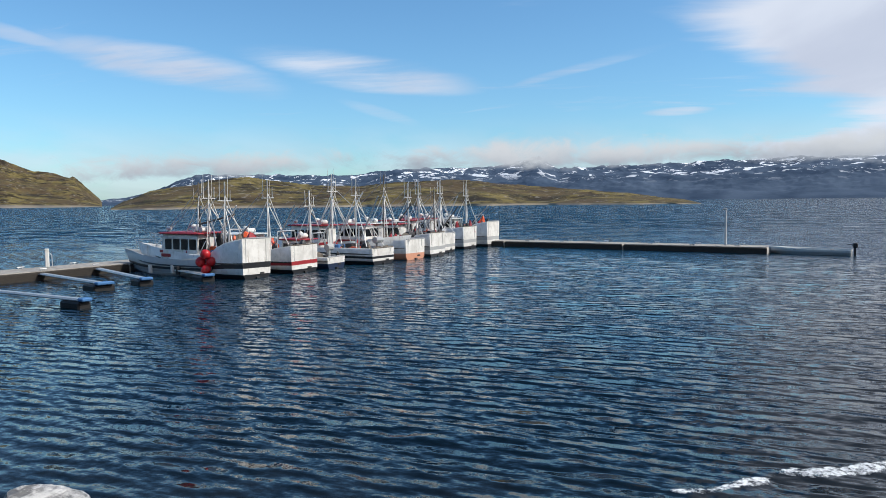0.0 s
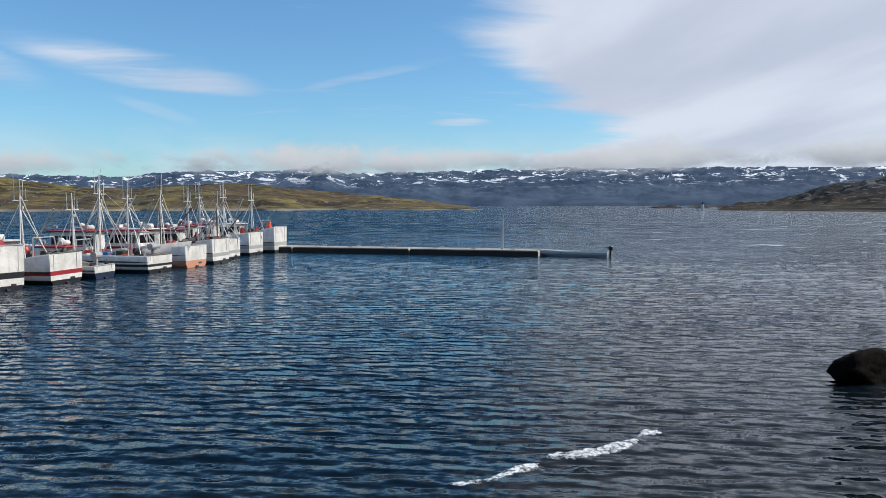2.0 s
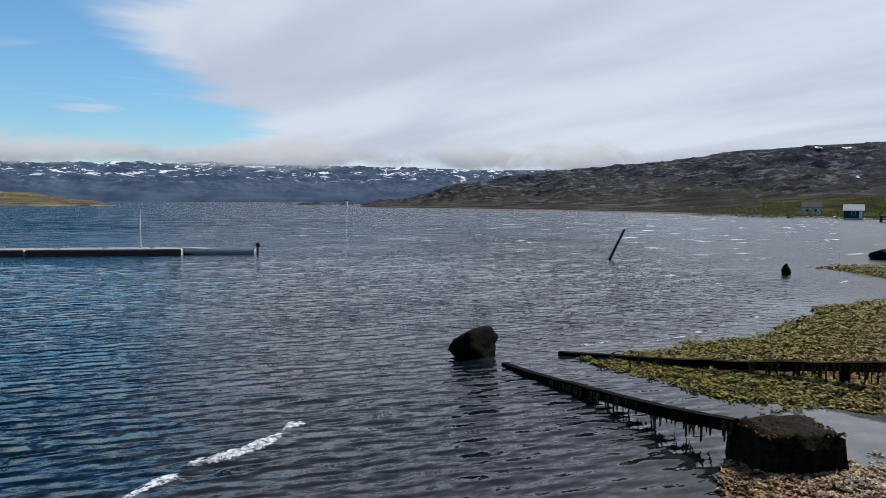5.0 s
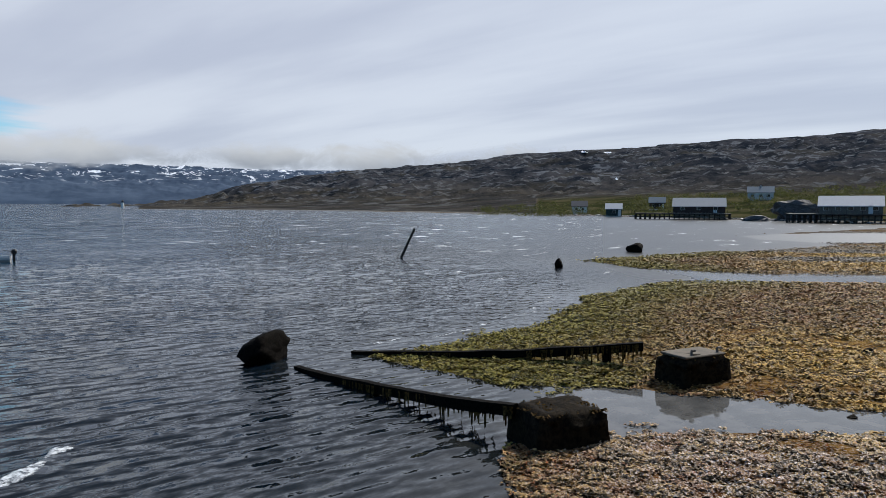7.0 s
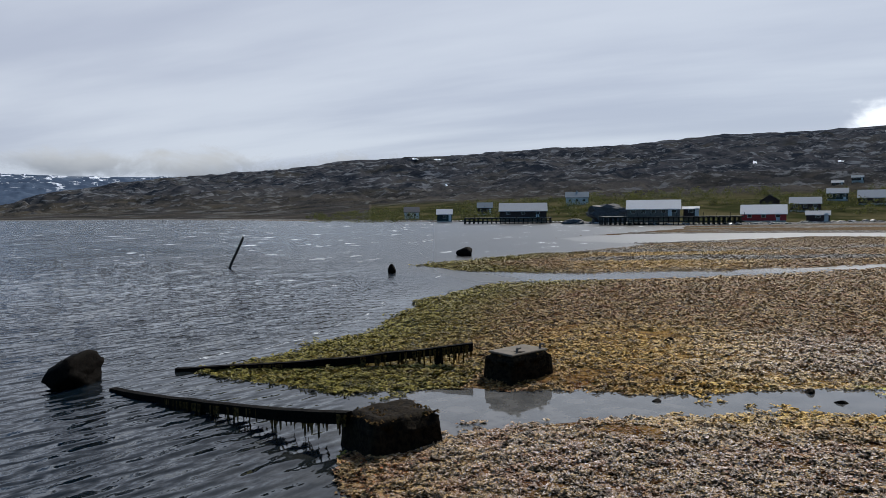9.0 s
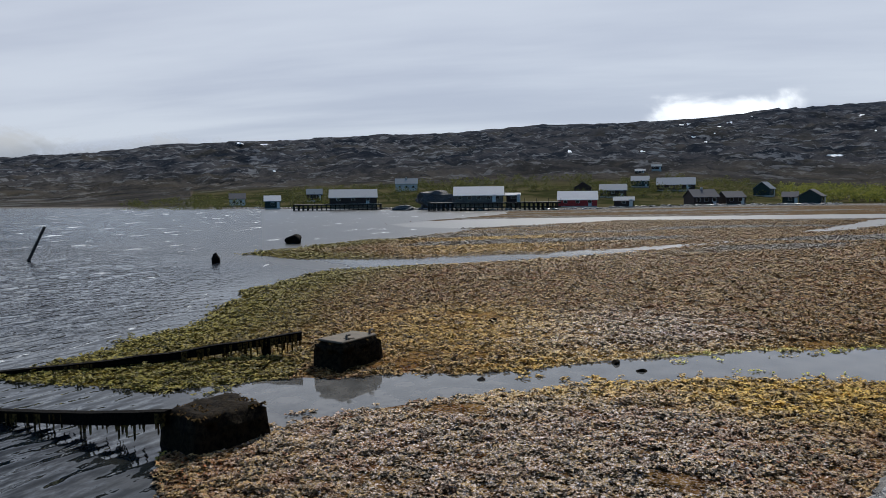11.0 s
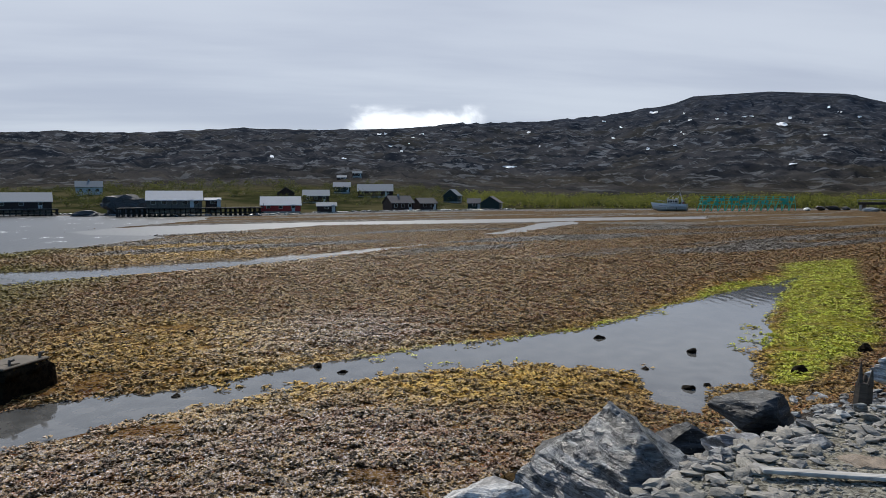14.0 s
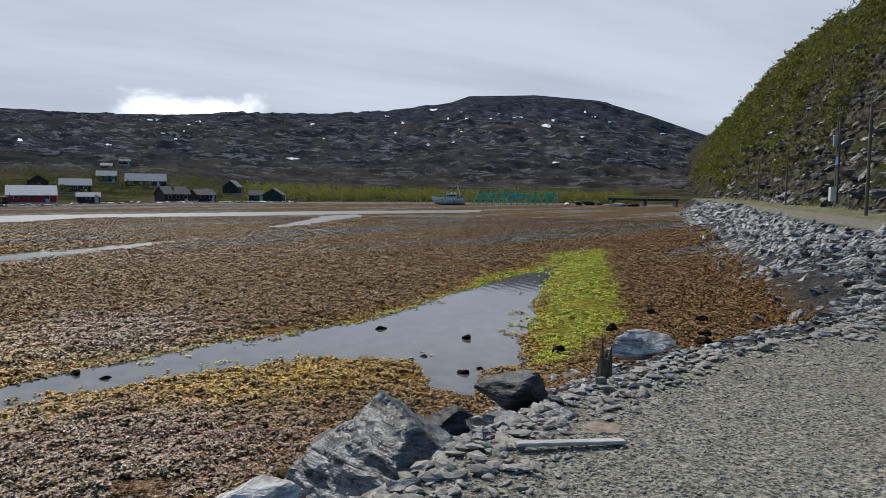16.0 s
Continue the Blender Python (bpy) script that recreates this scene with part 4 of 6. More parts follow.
def floating_dock(p, q, wide, label, plank_gap=0.0, fender=True):
    m, length = up(p, q, wide)
    ob = thing("floating_dock", m, label, "dock", "floating docks")
    n = max(1, round(length / 12))
    step = length / n
    for k in range(n):
        part("pontoon", boxed(-wide / 2, wide / 2, k * step + 0.06, (k + 1) * step - 0.06, -0.35, 0.46, bevel=0.05), CONC, ob, "grey concrete pontoon section")
        part("deck", boxed(-wide / 2 - 0.03, wide / 2 + 0.03, k * step + 0.10, (k + 1) * step - 0.10, 0.464, 0.53, bevel=0.02), PLANK, ob, "pale weathered deck")
        for s in (-1, 1):
            part("fender_board", boxed(s * (wide / 2 + 0.035), s * (wide / 2 + 0.13), k * step + 0.06, (k + 1) * step - 0.06, -0.04, 0.458, bevel=0.03) if s > 0
                 else boxed(-(wide / 2 + 0.13), -(wide / 2 + 0.035), k * step + 0.06, (k + 1) * step - 0.06, -0.04, 0.458, bevel=0.03), WOODD, ob, "black tarred fender board")
            for j in range(3):
                y = (k + 0.2 + 0.3 * j) * step
                bm = rods(((s * (wide / 2 - 0.2), y - 0.12, 0.53), (s * (wide / 2 - 0.2), y - 0.12, 0.62), 0.03), ((s * (wide / 2 - 0.2), y + 0.12, 0.53), (s * (wide / 2 - 0.2), y + 0.12, 0.62), 0.03),
                          ((s * (wide / 2 - 0.2), y - 0.22, 0.63), (s * (wide / 2 - 0.2), y + 0.22, 0.63), 0.035))
                part("cleat", bm, STEEL, ob, "galvanised mooring cleat")
    return ob


DOCK_A, DOCK_C = (-41.5, 14.0), (-15.2, 76.2)
floating_dock(DOCK_A, DOCK_C, 2.8, "long concrete floating dock with pale deck, boats alongside")
floating_dock((-13.6, 75.4), (18.0, 60.6), 2.4, "floating breakwater dock with dark fender boards")


def mooring_boom(p, q, tip, label):
    m, length = up(p, q, 0.4)
    ob = thing("mooring_boom", m, label, "boom", "mooring booms")
    part("beam", boxed(-0.16, 0.16, 0, length, 0.30, 0.42, bevel=0.03), STEEL, ob, "pale galvanised beam")
    part("side_rail", rods(((-0.22, 0.2, 0.36), (-0.22, length - 0.2, 0.36), 0.035)), STEEL, ob)
    part("side_rail", rods(((0.22, 0.2, 0.36), (0.22, length - 0.2, 0.36), 0.035)), STEEL, ob)
    w = tip
    part("float", boxed(-w, w, length - 1.5, length - 0.1, -0.3, 0.30, bevel=0.08), RUBBER, ob, "black plastic float")
    part("end_cap", boxed(-w * 0.8, w * 0.8, length - 0.3, length + 0.1, 0.30, 0.46, bevel=0.04), BLUEP, ob, "blue end cap")
    return ob


mooring_boom((-33.6, 34.6), (-19.2, 28.4), 0.30, "pale mooring boom with black float and blue end cap")
mooring_boom((-30.6, 40.0), (-22.2, 34.4), 0.55, "pale mooring boom with a large black float")
mooring_boom((-29.0, 43.4), (-21.2, 36.6), 0.4, "dark narrow mooring boom with small float")
mooring_boom((-27.6, 46.5), (-18.6, 38.6), 0.4, "dark mooring boom alongside a fishing boat")


def dock_pedestal(x, y):
    ob = thing("service_pedestal", pose(x, y, 0.53, 0, 0, 30), "white service pedestal standing on the dock", "pedestal")
    part("base_plate", boxed(-0.16, 0.16, -0.16, 0.16, 0, 0.04, bevel=0.01), STEEL, ob)
    part("column", boxed(-0.11, 0.11, -0.09, 0.09, 0.04, 1.12, bevel=0.03), WHITE, ob)
    part("cap", boxed(-0.13, 0.13, -0.11, 0.11, 1.12, 1.2, bevel=0.03), WHITE, ob)
    part("hose", rods(((0.13, 0, 0.95), (0.26, 0, 0.8), 0.025), ((0.26, 0, 0.8), (0.27, 0, 0.1), 0.025)), GREYP, ob)


dock_pedestal(-30.3, 41.0)


def dock_lamp(x, y, h=2.9):
    ob = thing("dock_lamp", pose(x, y, 0.53, 0, 0, 65), "slim grey lamp post on the floating dock", "lamp")
    part("foot", rods(((0, 0, 0), (0, 0, 0.08), 0.14)), STEEL, ob)
    part("post", rods(((0, 0, 0.08), (0, 0, h), 0.085, 0.065)), PALEG, ob)
    part("lamp_head", boxed(-0.08, 0.08, -0.1, 0.28, h, h + 0.12, bevel=0.03), GREYP, ob)


dock_lamp(15.0, 62.4)


# ---------------------------------------------------------------- fishing boats
def loft(bm, rings, mats):
    """Skin between rings of equal length; mats gives the material of each strip."""
    vr = [[bm.verts.new(p) for p in r] for r in rings]
    for a, b in zip(vr, vr[1:]):
        for k in range(len(a) - 1):
            if (a[k].co - a[k + 1].co).length < 1e-5 and (b[k].co - b[k + 1].co).length < 1e-5:
                continue
            f = bm.faces.new((a[k], a[k + 1], b[k + 1], b[k]))
            f.material_index = mats[k]
            f.smooth = True
    return vr


def hull_mesh(L, B, free, bow, stern_h, mats_strip):
    """Half rings from keel to rail on both sides; local +y is the bow, z = 0 the waterline."""
    bm = bmesh.new()
    rings = []
    for i in range(15):
        s = i / 14
        y = -L / 2 + s * L
        full = (0.95 + 0.05 * math.sin(min(s / 0.45, 1) * math.pi / 2)) if s < 0.45 else max(0.0, 1 - ((s - 0.45) / 0.55) ** 2.3)
        hb = B / 2 * full
        sheer = free + (bow - free) * max(0, (s - 0.35) / 0.65) ** 1.8 + (stern_h - free) * max(0, (0.24 - s) / 0.24) ** 0.35
        keel = -0.55 + 0.5 * max(0, (s - 0.8) / 0.2) ** 2
        low = hb * (0.82 if s < 0.7 else 0.82 - 0.5 * (s - 0.7) / 0.3)
        yy = y + (0.35 * (s > 0.99))
        half = [(0.0, keel), (low * 0.75, keel + 0.28), (low, 0.0), (hb * 0.95, 0.24), (hb * 0.97, 0.24 + sheer * 0.16), (hb * 0.985, 0.24 + sheer * 0.30), (hb, sheer), (max(hb - 0.09, 0), sheer), (max(hb - 0.09, 0), max(sheer - 0.55, 0.3))]
        rings.append([(-x, yy + 0.18 * L * 0.12 * (z / bow) * (s ** 6) * 4, z) for x, z in half[::-1]] + [(x, yy + 0.18 * L * 0.12 * (z / bow) * (s ** 6) * 4, z) for x, z in half[1:]])
    mats = [mats_strip[k] for k in (7, 6, 5, 4, 3, 2, 1, 0)]
    vr = loft(bm, rings, mats + mats[::-1])
    # transom, strip by strip
    n = len(rings[0])
    r = [bm.verts.new(p) for p in rings[0]]
    for k in range(n // 2):
        j = n - 1 - k
        if k + 1 >= j:
            break
        if k < 2:
            continue
        vs = [r[k], r[k + 1], r[j - 1], r[j]]
        if k + 1 == j - 1:
            vs = [r[k], r[k + 1], r[j]]
        f = bm.faces.new(vs)
        f.material_index = mats[k]
    bmesh.ops.recalc_face_normals(bm, faces=bm.faces[:])
    return bm


def fishing_boat(x, y, L, B, free, bow, stern_h, strip, mats, house, mast, label, heading=67.0, cabin=WHITE, roof=REDP, gear=0, buoys=0, seed=0):
    """x, y: middle of the stern at the waterline. house: (y0, y1, width, height) from the stern; mast: list of (y, height)."""
    rnd = random.Random(seed)
    h = radians(heading)
    cx, cy = x - math.sin(h) * L / 2, y + math.cos(h) * L / 2
    ob = thing("fishing_boat", pose(cx, cy, 0, 0, rnd.uniform(-1.2, 1.2), heading), label, "boat", "moored fishing boats")
    hull = part("hull", hull_mesh(L, B, free, bow, stern_h, strip), mats, ob)
    dz = max(free - 0.5, 0.35)
    bm = bmesh.new()
    prev = None
    for i in range(13):
        s = 0.01 + i / 12 * 0.93
        full = (0.9 + 0.10 * math.sin(min(s / 0.45, 1) * math.pi / 2)) if s < 0.45 else max(0.0, 1 - ((s - 0.45) / 0.55) ** 2.3)
        hb = max(B / 2 * full - 0.07, 0.02)
        zz = dz + max(0, (s - 0.45)) ** 1.8 * (bow - free) * 1.5
        row = [bm.verts.new((-hb, -L / 2 + s * L, zz)), bm.verts.new((hb, -L / 2 + s * L, zz))]
        if prev:
            bm.faces.new((prev[0], prev[1], row[1], row[0]))
        prev = row
    part("deck", bm, GREYP, ob, "grey painted deck")
    bm = bmesh.new()
    for s in (-1, 1):
        for i in range(12):
            a, b = i / 12 * 0.97, (i + 1) / 12 * 0.97

            def pt(u):
                full = (0.9 + 0.10 * math.sin(min(u / 0.45, 1) * math.pi / 2)) if u < 0.45 else max(0.0, 1 - ((u - 0.45) / 0.55) ** 2.3)
                zz = (free + (bow - free) * max(0, (u - 0.35) / 0.65) ** 1.8) * 0.64
                return (s * (B / 2 * full + 0.012), -L / 2 + u * L, zz)
            rod(bm, pt(a), pt(b), 0.045, sides=6)
    part("rubbing_strake", bm, BLACKP if seed % 2 else WOODG, ob, "worn dark rubbing strake")
    # wheelhouse
    y0, y1, w, hh = house
    y0, y1 = y0 - L / 2, y1 - L / 2
    hw = w / 2
    zt = dz + hh
    bm = bmesh.new()
    lean = 0.18
    b0 = [(-hw, y0, dz), (hw, y0, dz), (hw, y1, dz), (-hw, y1, dz)]
    t0 = [(-hw * 0.93, y0 + 0.05, zt), (hw * 0.93, y0 + 0.05, zt), (hw * 0.93, y1 - lean, zt), (-hw * 0.93, y1 - lean, zt)]
    vb, vt = [bm.verts.new(p) for p in b0], [bm.verts.new(p) for p in t0]
    for k in range(4):
        bm.faces.new((vb[k], vb[(k + 1) % 4], vt[(k + 1) % 4], vt[k]))
    bm.faces.new(vt)
    bmesh.ops.bevel(bm, geom=bm.edges[:], offset=0.05, segments=2, affect="EDGES")
    cab = part("wheelhouse", bm, cabin, ob)
    part("roof", boxed(-hw - 0.10, hw + 0.10, y0 - 0.25, y1 + 0.02, zt + 0.003, zt + 0.10, bevel=0.04), roof, cab, "painted wheelhouse roof")
    wz0, wz1 = dz + hh * 0.52, dz + hh * 0.86
    nwin = max(2, round((y1 - y0) / 0.75))
    for k in range(nwin):
        a = y0 + 0.16 + k * (y1 - y0 - 0.36) / nwin
        b = a + (y1 - y0 - 0.36) / nwin - 0.13
        for s in (-1, 1):
            xo = s * (hw * 0.955 + 0.008)
            part("window", boxed(min(xo, xo - s * 0.05), max(xo, xo - s * 0.05), a, b, wz0, wz1, bevel=0.012), GLASSD, cab, "dark wheelhouse window")
    for k in range(2):
        a = -hw * 0.82 + k * hw * 0.86
        part("window", boxed(a, a + hw * 0.74, y1 - lean * 0.72 - 0.02, y1 - lean * 0.72 + 0.035, wz0, wz1, bevel=0.012), GLASSD, cab, "dark wheelhouse window")
    part("trim_band", boxed(-hw - 0.012, hw + 0.012, y0 - 0.012, y1 + 0.012, dz + hh * 0.30, dz + hh * 0.40, bevel=0.01), roof, cab, "painted band round the wheelhouse")
    part("door", boxed(-0.1, 0.5, y0 - 0.016, y0 + 0.05, dz + 0.05, zt - 0.2, bevel=0.012), PALEG, cab, "pale cabin door")
    part("window", boxed(-hw * 0.85, -0.22, y0 - 0.01, y0 + 0.05, wz0, wz1, bevel=0.012), GLASSD, cab, "dark wheelhouse window")
    # rooftop gear
    bm = bmesh.new()
    bmesh.ops.create_uvsphere(bm, u_segments=12, v_segments=8, radius=0.2, matrix=Matrix.Translation((hw * 0.5, (y0 + y1) / 2, zt + 0.42)) @ Matrix.Diagonal((1, 1, 0.75, 1)))
    rod(bm, (hw * 0.5, (y0 + y1) / 2, zt + 0.1), (hw * 0.5, (y0 + y1) / 2, zt + 0.35), 0.05)
    part("radar_dome", bm, WHITE, ob, "white radar dome", smooth=True)
    part("searchlight", rods(((-hw * 0.6, y1 - 0.4, zt + 0.1), (-hw * 0.6, y1 - 0.4, zt + 0.28), 0.03), ((-hw * 0.6, y1 - 0.5, zt + 0.34), (-hw * 0.6, y1 - 0.25, zt + 0.34), 0.10)), STEEL, ob)
    part("life_raft", rods(((-0.35, y0 + 0.5, zt + 0.27), (0.35, y0 + 0.5, zt + 0.27), 0.18), sides=12), WHITE, ob, "white life raft canister")
    # masts, booms and stays
    for k, (my, mh) in enumerate(mast):
        my -= L / 2
        mm = (WHITE, STEEL, WOODG, WHITE, STEEL)[(seed * 2 + k) % 5]
        r = 0.07
        base = zt + 0.1 if y0 <= my <= y1 else dz
        mst = part("mast", rods(((0, my, base), (0, my, mh), r, 0.035)), mm, ob, "tapered mast")
        part("spreader", rods(((-0.55, my, mh * 0.80), (0.55, my, mh * 0.80), 0.03), ((-0.42, my, mh * 0.80), (-0.42, my, mh * 0.97), 0.022), ((0.42, my, mh * 0.80), (0.42, my, mh * 0.92), 0.022)), mm, mst)
        part("mast_lamp", rods(((0, my - 0.14, mh * 0.72), (0, my - 0.14, mh * 0.72 + 0.16), 0.07)), PALEG, mst)
        for s in (-1, 1):
            part("stay", rods(((0, my, mh * 0.86), (s * B * 0.42, my - 0.9, free), 0.026), sides=5), WHITE, ob, "white painted stay")
            part("stay", rods(((0, my, mh * 0.78), (s * B * 0.40, my + 1.2, free), 0.026), sides=5), WHITE, ob, "white painted stay")
        for s in ((-1, 1) if (seed + k) % 3 != 1 else ()):
            part("tripod_leg", rods(((0, my, mh * 0.74), (s * B * 0.36, my - 1.1 - 0.3 * (seed % 3), free + 0.1), 0.036), sides=6), WHITE, ob, "white tripod leg of the mast")
        part("boom", rods(((0, my - 0.08, base + 0.5), (rnd.uniform(-0.5, 0.5), my - 1.9 - rnd.random(), mh * rnd.uniform(0.6, 0.8)), 0.06, 0.045)), mm, ob, "derrick boom")
        part("forestay", rods(((0, my, mh * 0.93), (0, min(L / 2 - 0.2, my + mh * 0.8), bow), 0.018), sides=5), STEEL, ob, "steel wire stay")
        for a in range(2):
            part("antenna", rods(((0.3 * (2 * a - 1), my + 0.1, mh * 0.8), (0.33 * (2 * a - 1), my + 0.1, mh + rnd.uniform(0.0, 0.45)), 0.014), sides=5), WHITE, ob, "whip antenna")
    part("gantry", rods(((-B * 0.4, -L / 2 + 1.3, dz), (-B * 0.3, -L / 2 + 1.5, dz + 2.0), 0.04), ((B * 0.4, -L / 2 + 1.3, dz), (B * 0.3, -L / 2 + 1.5, dz + 2.0), 0.04), ((-B * 0.3, -L / 2 + 1.5, dz + 2.0), (B * 0.3, -L / 2 + 1.5, dz + 2.0), 0.04)), STEEL, ob, "steel pipe gantry")
    # deck gear
    for k in range(gear + 6):
        gx, gy = rnd.uniform(-B * 0.38, B * 0.38), -L / 2 + rnd.uniform(0.25, 3.4)
        s = rnd.uniform(0.18, 0.42)
        top = stern_h + rnd.uniform(0.05, 0.55)
        bm = boulder(s, s * 0.9, (top - dz) / 2, seed * 31 + k, 2, 0.5, 4)
        ob_ = part("netting", bm, rnd.choice([DARKST, DARKST, BLACKP, ORANGE, WOODG, REDP, REDP]), ob, "heap of netting on the deck")
        ob_.location = (gx, gy, (top + dz) / 2)
    for xx in (-B * 0.36, B * 0.31):
        part("stern_batten", boxed(xx - 0.015, xx + 0.015, -L / 2 - 0.025, -L / 2 + 0.02, free * 0.72, stern_h - 0.05), PALEG, ob, "worn seam on the stern")
    part("stern_rail", boxed(-B * 0.44, B * 0.44, -L / 2 - 0.03, -L / 2 + 0.06, stern_h - 0.02, stern_h + 0.05, bevel=0.015), WOODG if seed % 2 else STEEL, ob, "scuffed stern rail")
    part("scupper", boxed(B * 0.1, B * 0.24, -L / 2 - 0.02, -L / 2 + 0.03, 0.22, 0.34), DARKST, ob, "dark scupper opening")
    part("rudder_plate", boxed(-0.12, 0.12, -L / 2 - 0.12, -L / 2 - 0.004, -0.3, 0.10), DARKST, ob)
    for k in range(gear):
        gx, gy = rnd.uniform(-B * 0.32, B * 0.32), rnd.uniform(-L / 2 + 0.5, max(y0 - 0.4, -L / 2 + 0.9))
        s = rnd.uniform(0.22, 0.42)
        c = rnd.choice([DARKST, ORANGE, PALEG, BLUEP, DARKST, REDP])
        bm = boxed(gx - s, gx + s, gy - s * 0.8, gy + s * 0.8, dz + 0.003, dz + s * rnd.uniform(1.2, 2.6), bevel=0.05)
        part("fish_tub", bm, c, ob, "deck tub with gear")
    part("net_hauler", rods(((B * 0.25, -L / 2 + 1.0, dz), (B * 0.25, -L / 2 + 1.0, dz + 1.0), 0.10), ((B * 0.12, -L / 2 + 1.0, dz + 1.0), (B * 0.42, -L / 2 + 1.0, dz + 1.0), 0.22), sides=12), rnd.choice([STEEL, DARKST, DARKST, GREYP]), ob, "net hauler drum")
    for k in range(buoys):
        bm = bmesh.new()
        bmesh.ops.create_uvsphere(bm, u_segments=14, v_segments=10, radius=0.30, matrix=Matrix.Translation((-B / 2 - 0.15 + (k % 2) * 0.3, -L / 2 + 0.1 - 0.15 * (k // 2) + 0.3 * (k % 3), 0.55 + 0.45 * (k // 2))))
        part("buoy", bm, BUOY, ob, "round red buoy", smooth=True)
    for k in range(2):
        ty = -L / 2 + L * (0.3 + 0.3 * k)
        bm = bmesh.new()
        rod(bm, (-B / 2 - 0.14, ty, 0.15), (-B / 2 - 0.14, ty, 0.65), 0.12, sides=10)
        part("fender", bm, rnd.choice([NAVYP, WHITE, DARKST]), ob, "hanging fender")
    # bow rail
    bm = bmesh.new()
    for s in (-1, 1):
        pts = [(s * B * 0.40, L * 0.18, bow * 0.86), (s * B * 0.27, L * 0.36, bow * 0.98), (0, L * 0.5 - 0.02, bow + 0.02)]
        for p in pts[:2]:
            rod(bm, p, (p[0], p[1], p[2] + 0.6), 0.02, sides=6)
        for p, q in zip(pts, pts[1:]):
            rod(bm, (p[0], p[1], p[2] + 0.6), (q[0], q[1], q[2] + 0.6), 0.02, sides=6)
    part("bow_rail", bm, STEEL, ob, "steel bow rail")
    return ob


# strip order from the keel up: bottom, bilge, boot, lower side, middle, upper, cap, inside
S_PLAIN = (1, 1, 1, 0, 2, 0, 0, 0)
S_BAND = (1, 1, 1, 0, 2, 0, 0, 0)
S_LOW = (1, 1, 1, 1, 0, 0, 0, 0)
fishing_boat(-18.9, 41.6, 8.6, 2.7, 1.05, 1.45, 1.15, S_BAND, [GREYP, PALEG, BLACKP], (1.3, 4.6, 2.1, 2.0), [(2.2, 5.7)],
             "grey-hulled fishing boat with red wheelhouse roof and red buoys", gear=2, buoys=5, seed=1)
fishing_boat(-16.6, 40.6, 9.6, 2.4, 1.35, 1.9, 2.35, S_BAND, [WHITE, BLACKP, BLACKP], (4.4, 7.4, 1.9, 1.7), [(2.6, 5.7), (4.0, 5.9)],
             "white fishing boat with high boxed stern and dark stripe", gear=3, seed=2)
fishing_boat(-14.9, 44.2, 9.2, 2.6, 1.1, 1.7, 1.75, S_BAND, [WHITE, BLACKP, REDP], (4.2, 7.0, 2.0, 1.7), [(3.0, 5.9)],
             "white fishing boat with red stripe along the hull", gear=5, seed=3, roof=PALEG)
fishing_boat(-13.6, 46.8, 6.6, 1.9, 0.8, 1.2, 0.8, S_LOW, [WHITE, NAVYP, NAVYP], (2.4, 4.4, 1.4, 1.5), [(2.2, 5.2)],
             "small white boat with navy blue bottom", gear=1, seed=4)
fishing_boat(-11.2, 50.4, 10.2, 2.8, 1.15, 1.8, 1.15, S_BAND, [WHITE, BLACKP, BLACKP], (5.0, 8.0, 2.1, 2.0), [(4.6, 6.5), (2.4, 6.1)],
             "white working boat with black rail and open aft deck", gear=6, seed=5)
fishing_boat(-9.6, 54.4, 9.4, 2.8, 1.35, 1.9, 1.55, S_LOW, [WHITE, RUSTP, RUSTP], (3.4, 6.4, 2.0, 1.8), [(2.9, 6.5)],
             "white fishing boat with salmon-coloured bottom paint", gear=3, seed=6, roof=WHITE)
fishing_boat(-8.3, 57.4, 9.0, 2.5, 1.3, 1.8, 1.9, S_PLAIN, [WHITE, DARKST, GREYP], (3.6, 6.4, 2.0, 1.7), [(2.8, 5.9)],
             "white fishing boat with plain panelled stern", gear=4, seed=7)
fishing_boat(-7.9, 61.2, 9.0, 2.4, 1.3, 1.8, 1.7, S_BAND, [WHITE, BLACKP, GREYP], (3.6, 6.6, 2.0, 1.9), [(3.0, 6.3), (1.4, 5.4)],
             "white fishing boat with red roof between its neighbours", gear=4, seed=8)
fishing_boat(-6.6, 66.6, 9.6, 2.7, 1.4, 1.9, 2.05, S_BAND, [WHITE, BLACKP, GREYP], (4.2, 7.2, 2.1, 1.8), [(3.2, 6.4)],
             "broad white fishing boat with a thin grey stripe", gear=4, seed=9)
fishing_boat(-4.7, 70.2, 9.4, 2.7, 1.5, 2.0, 2.4, S_PLAIN, [WHITE, DARKST, GREYP], (4.2, 7.0, 2.0, 1.6), [(3.0, 6.1)],
             "outermost white fishing boat with tall square stern", gear=2, buoys=0, seed=10, roof=PALEG)
fishing_boat(-19.4, 57.5, 9.4, 2.7, 1.3, 1.9, 1.4, S_PLAIN, [WHITE, DARKST, GREYP], (4.2, 7.0, 2.0, 1.8), [(3.0, 6.1)],
             "white fishing boat on the far side of the dock", gear=2, seed=11, heading=-113)


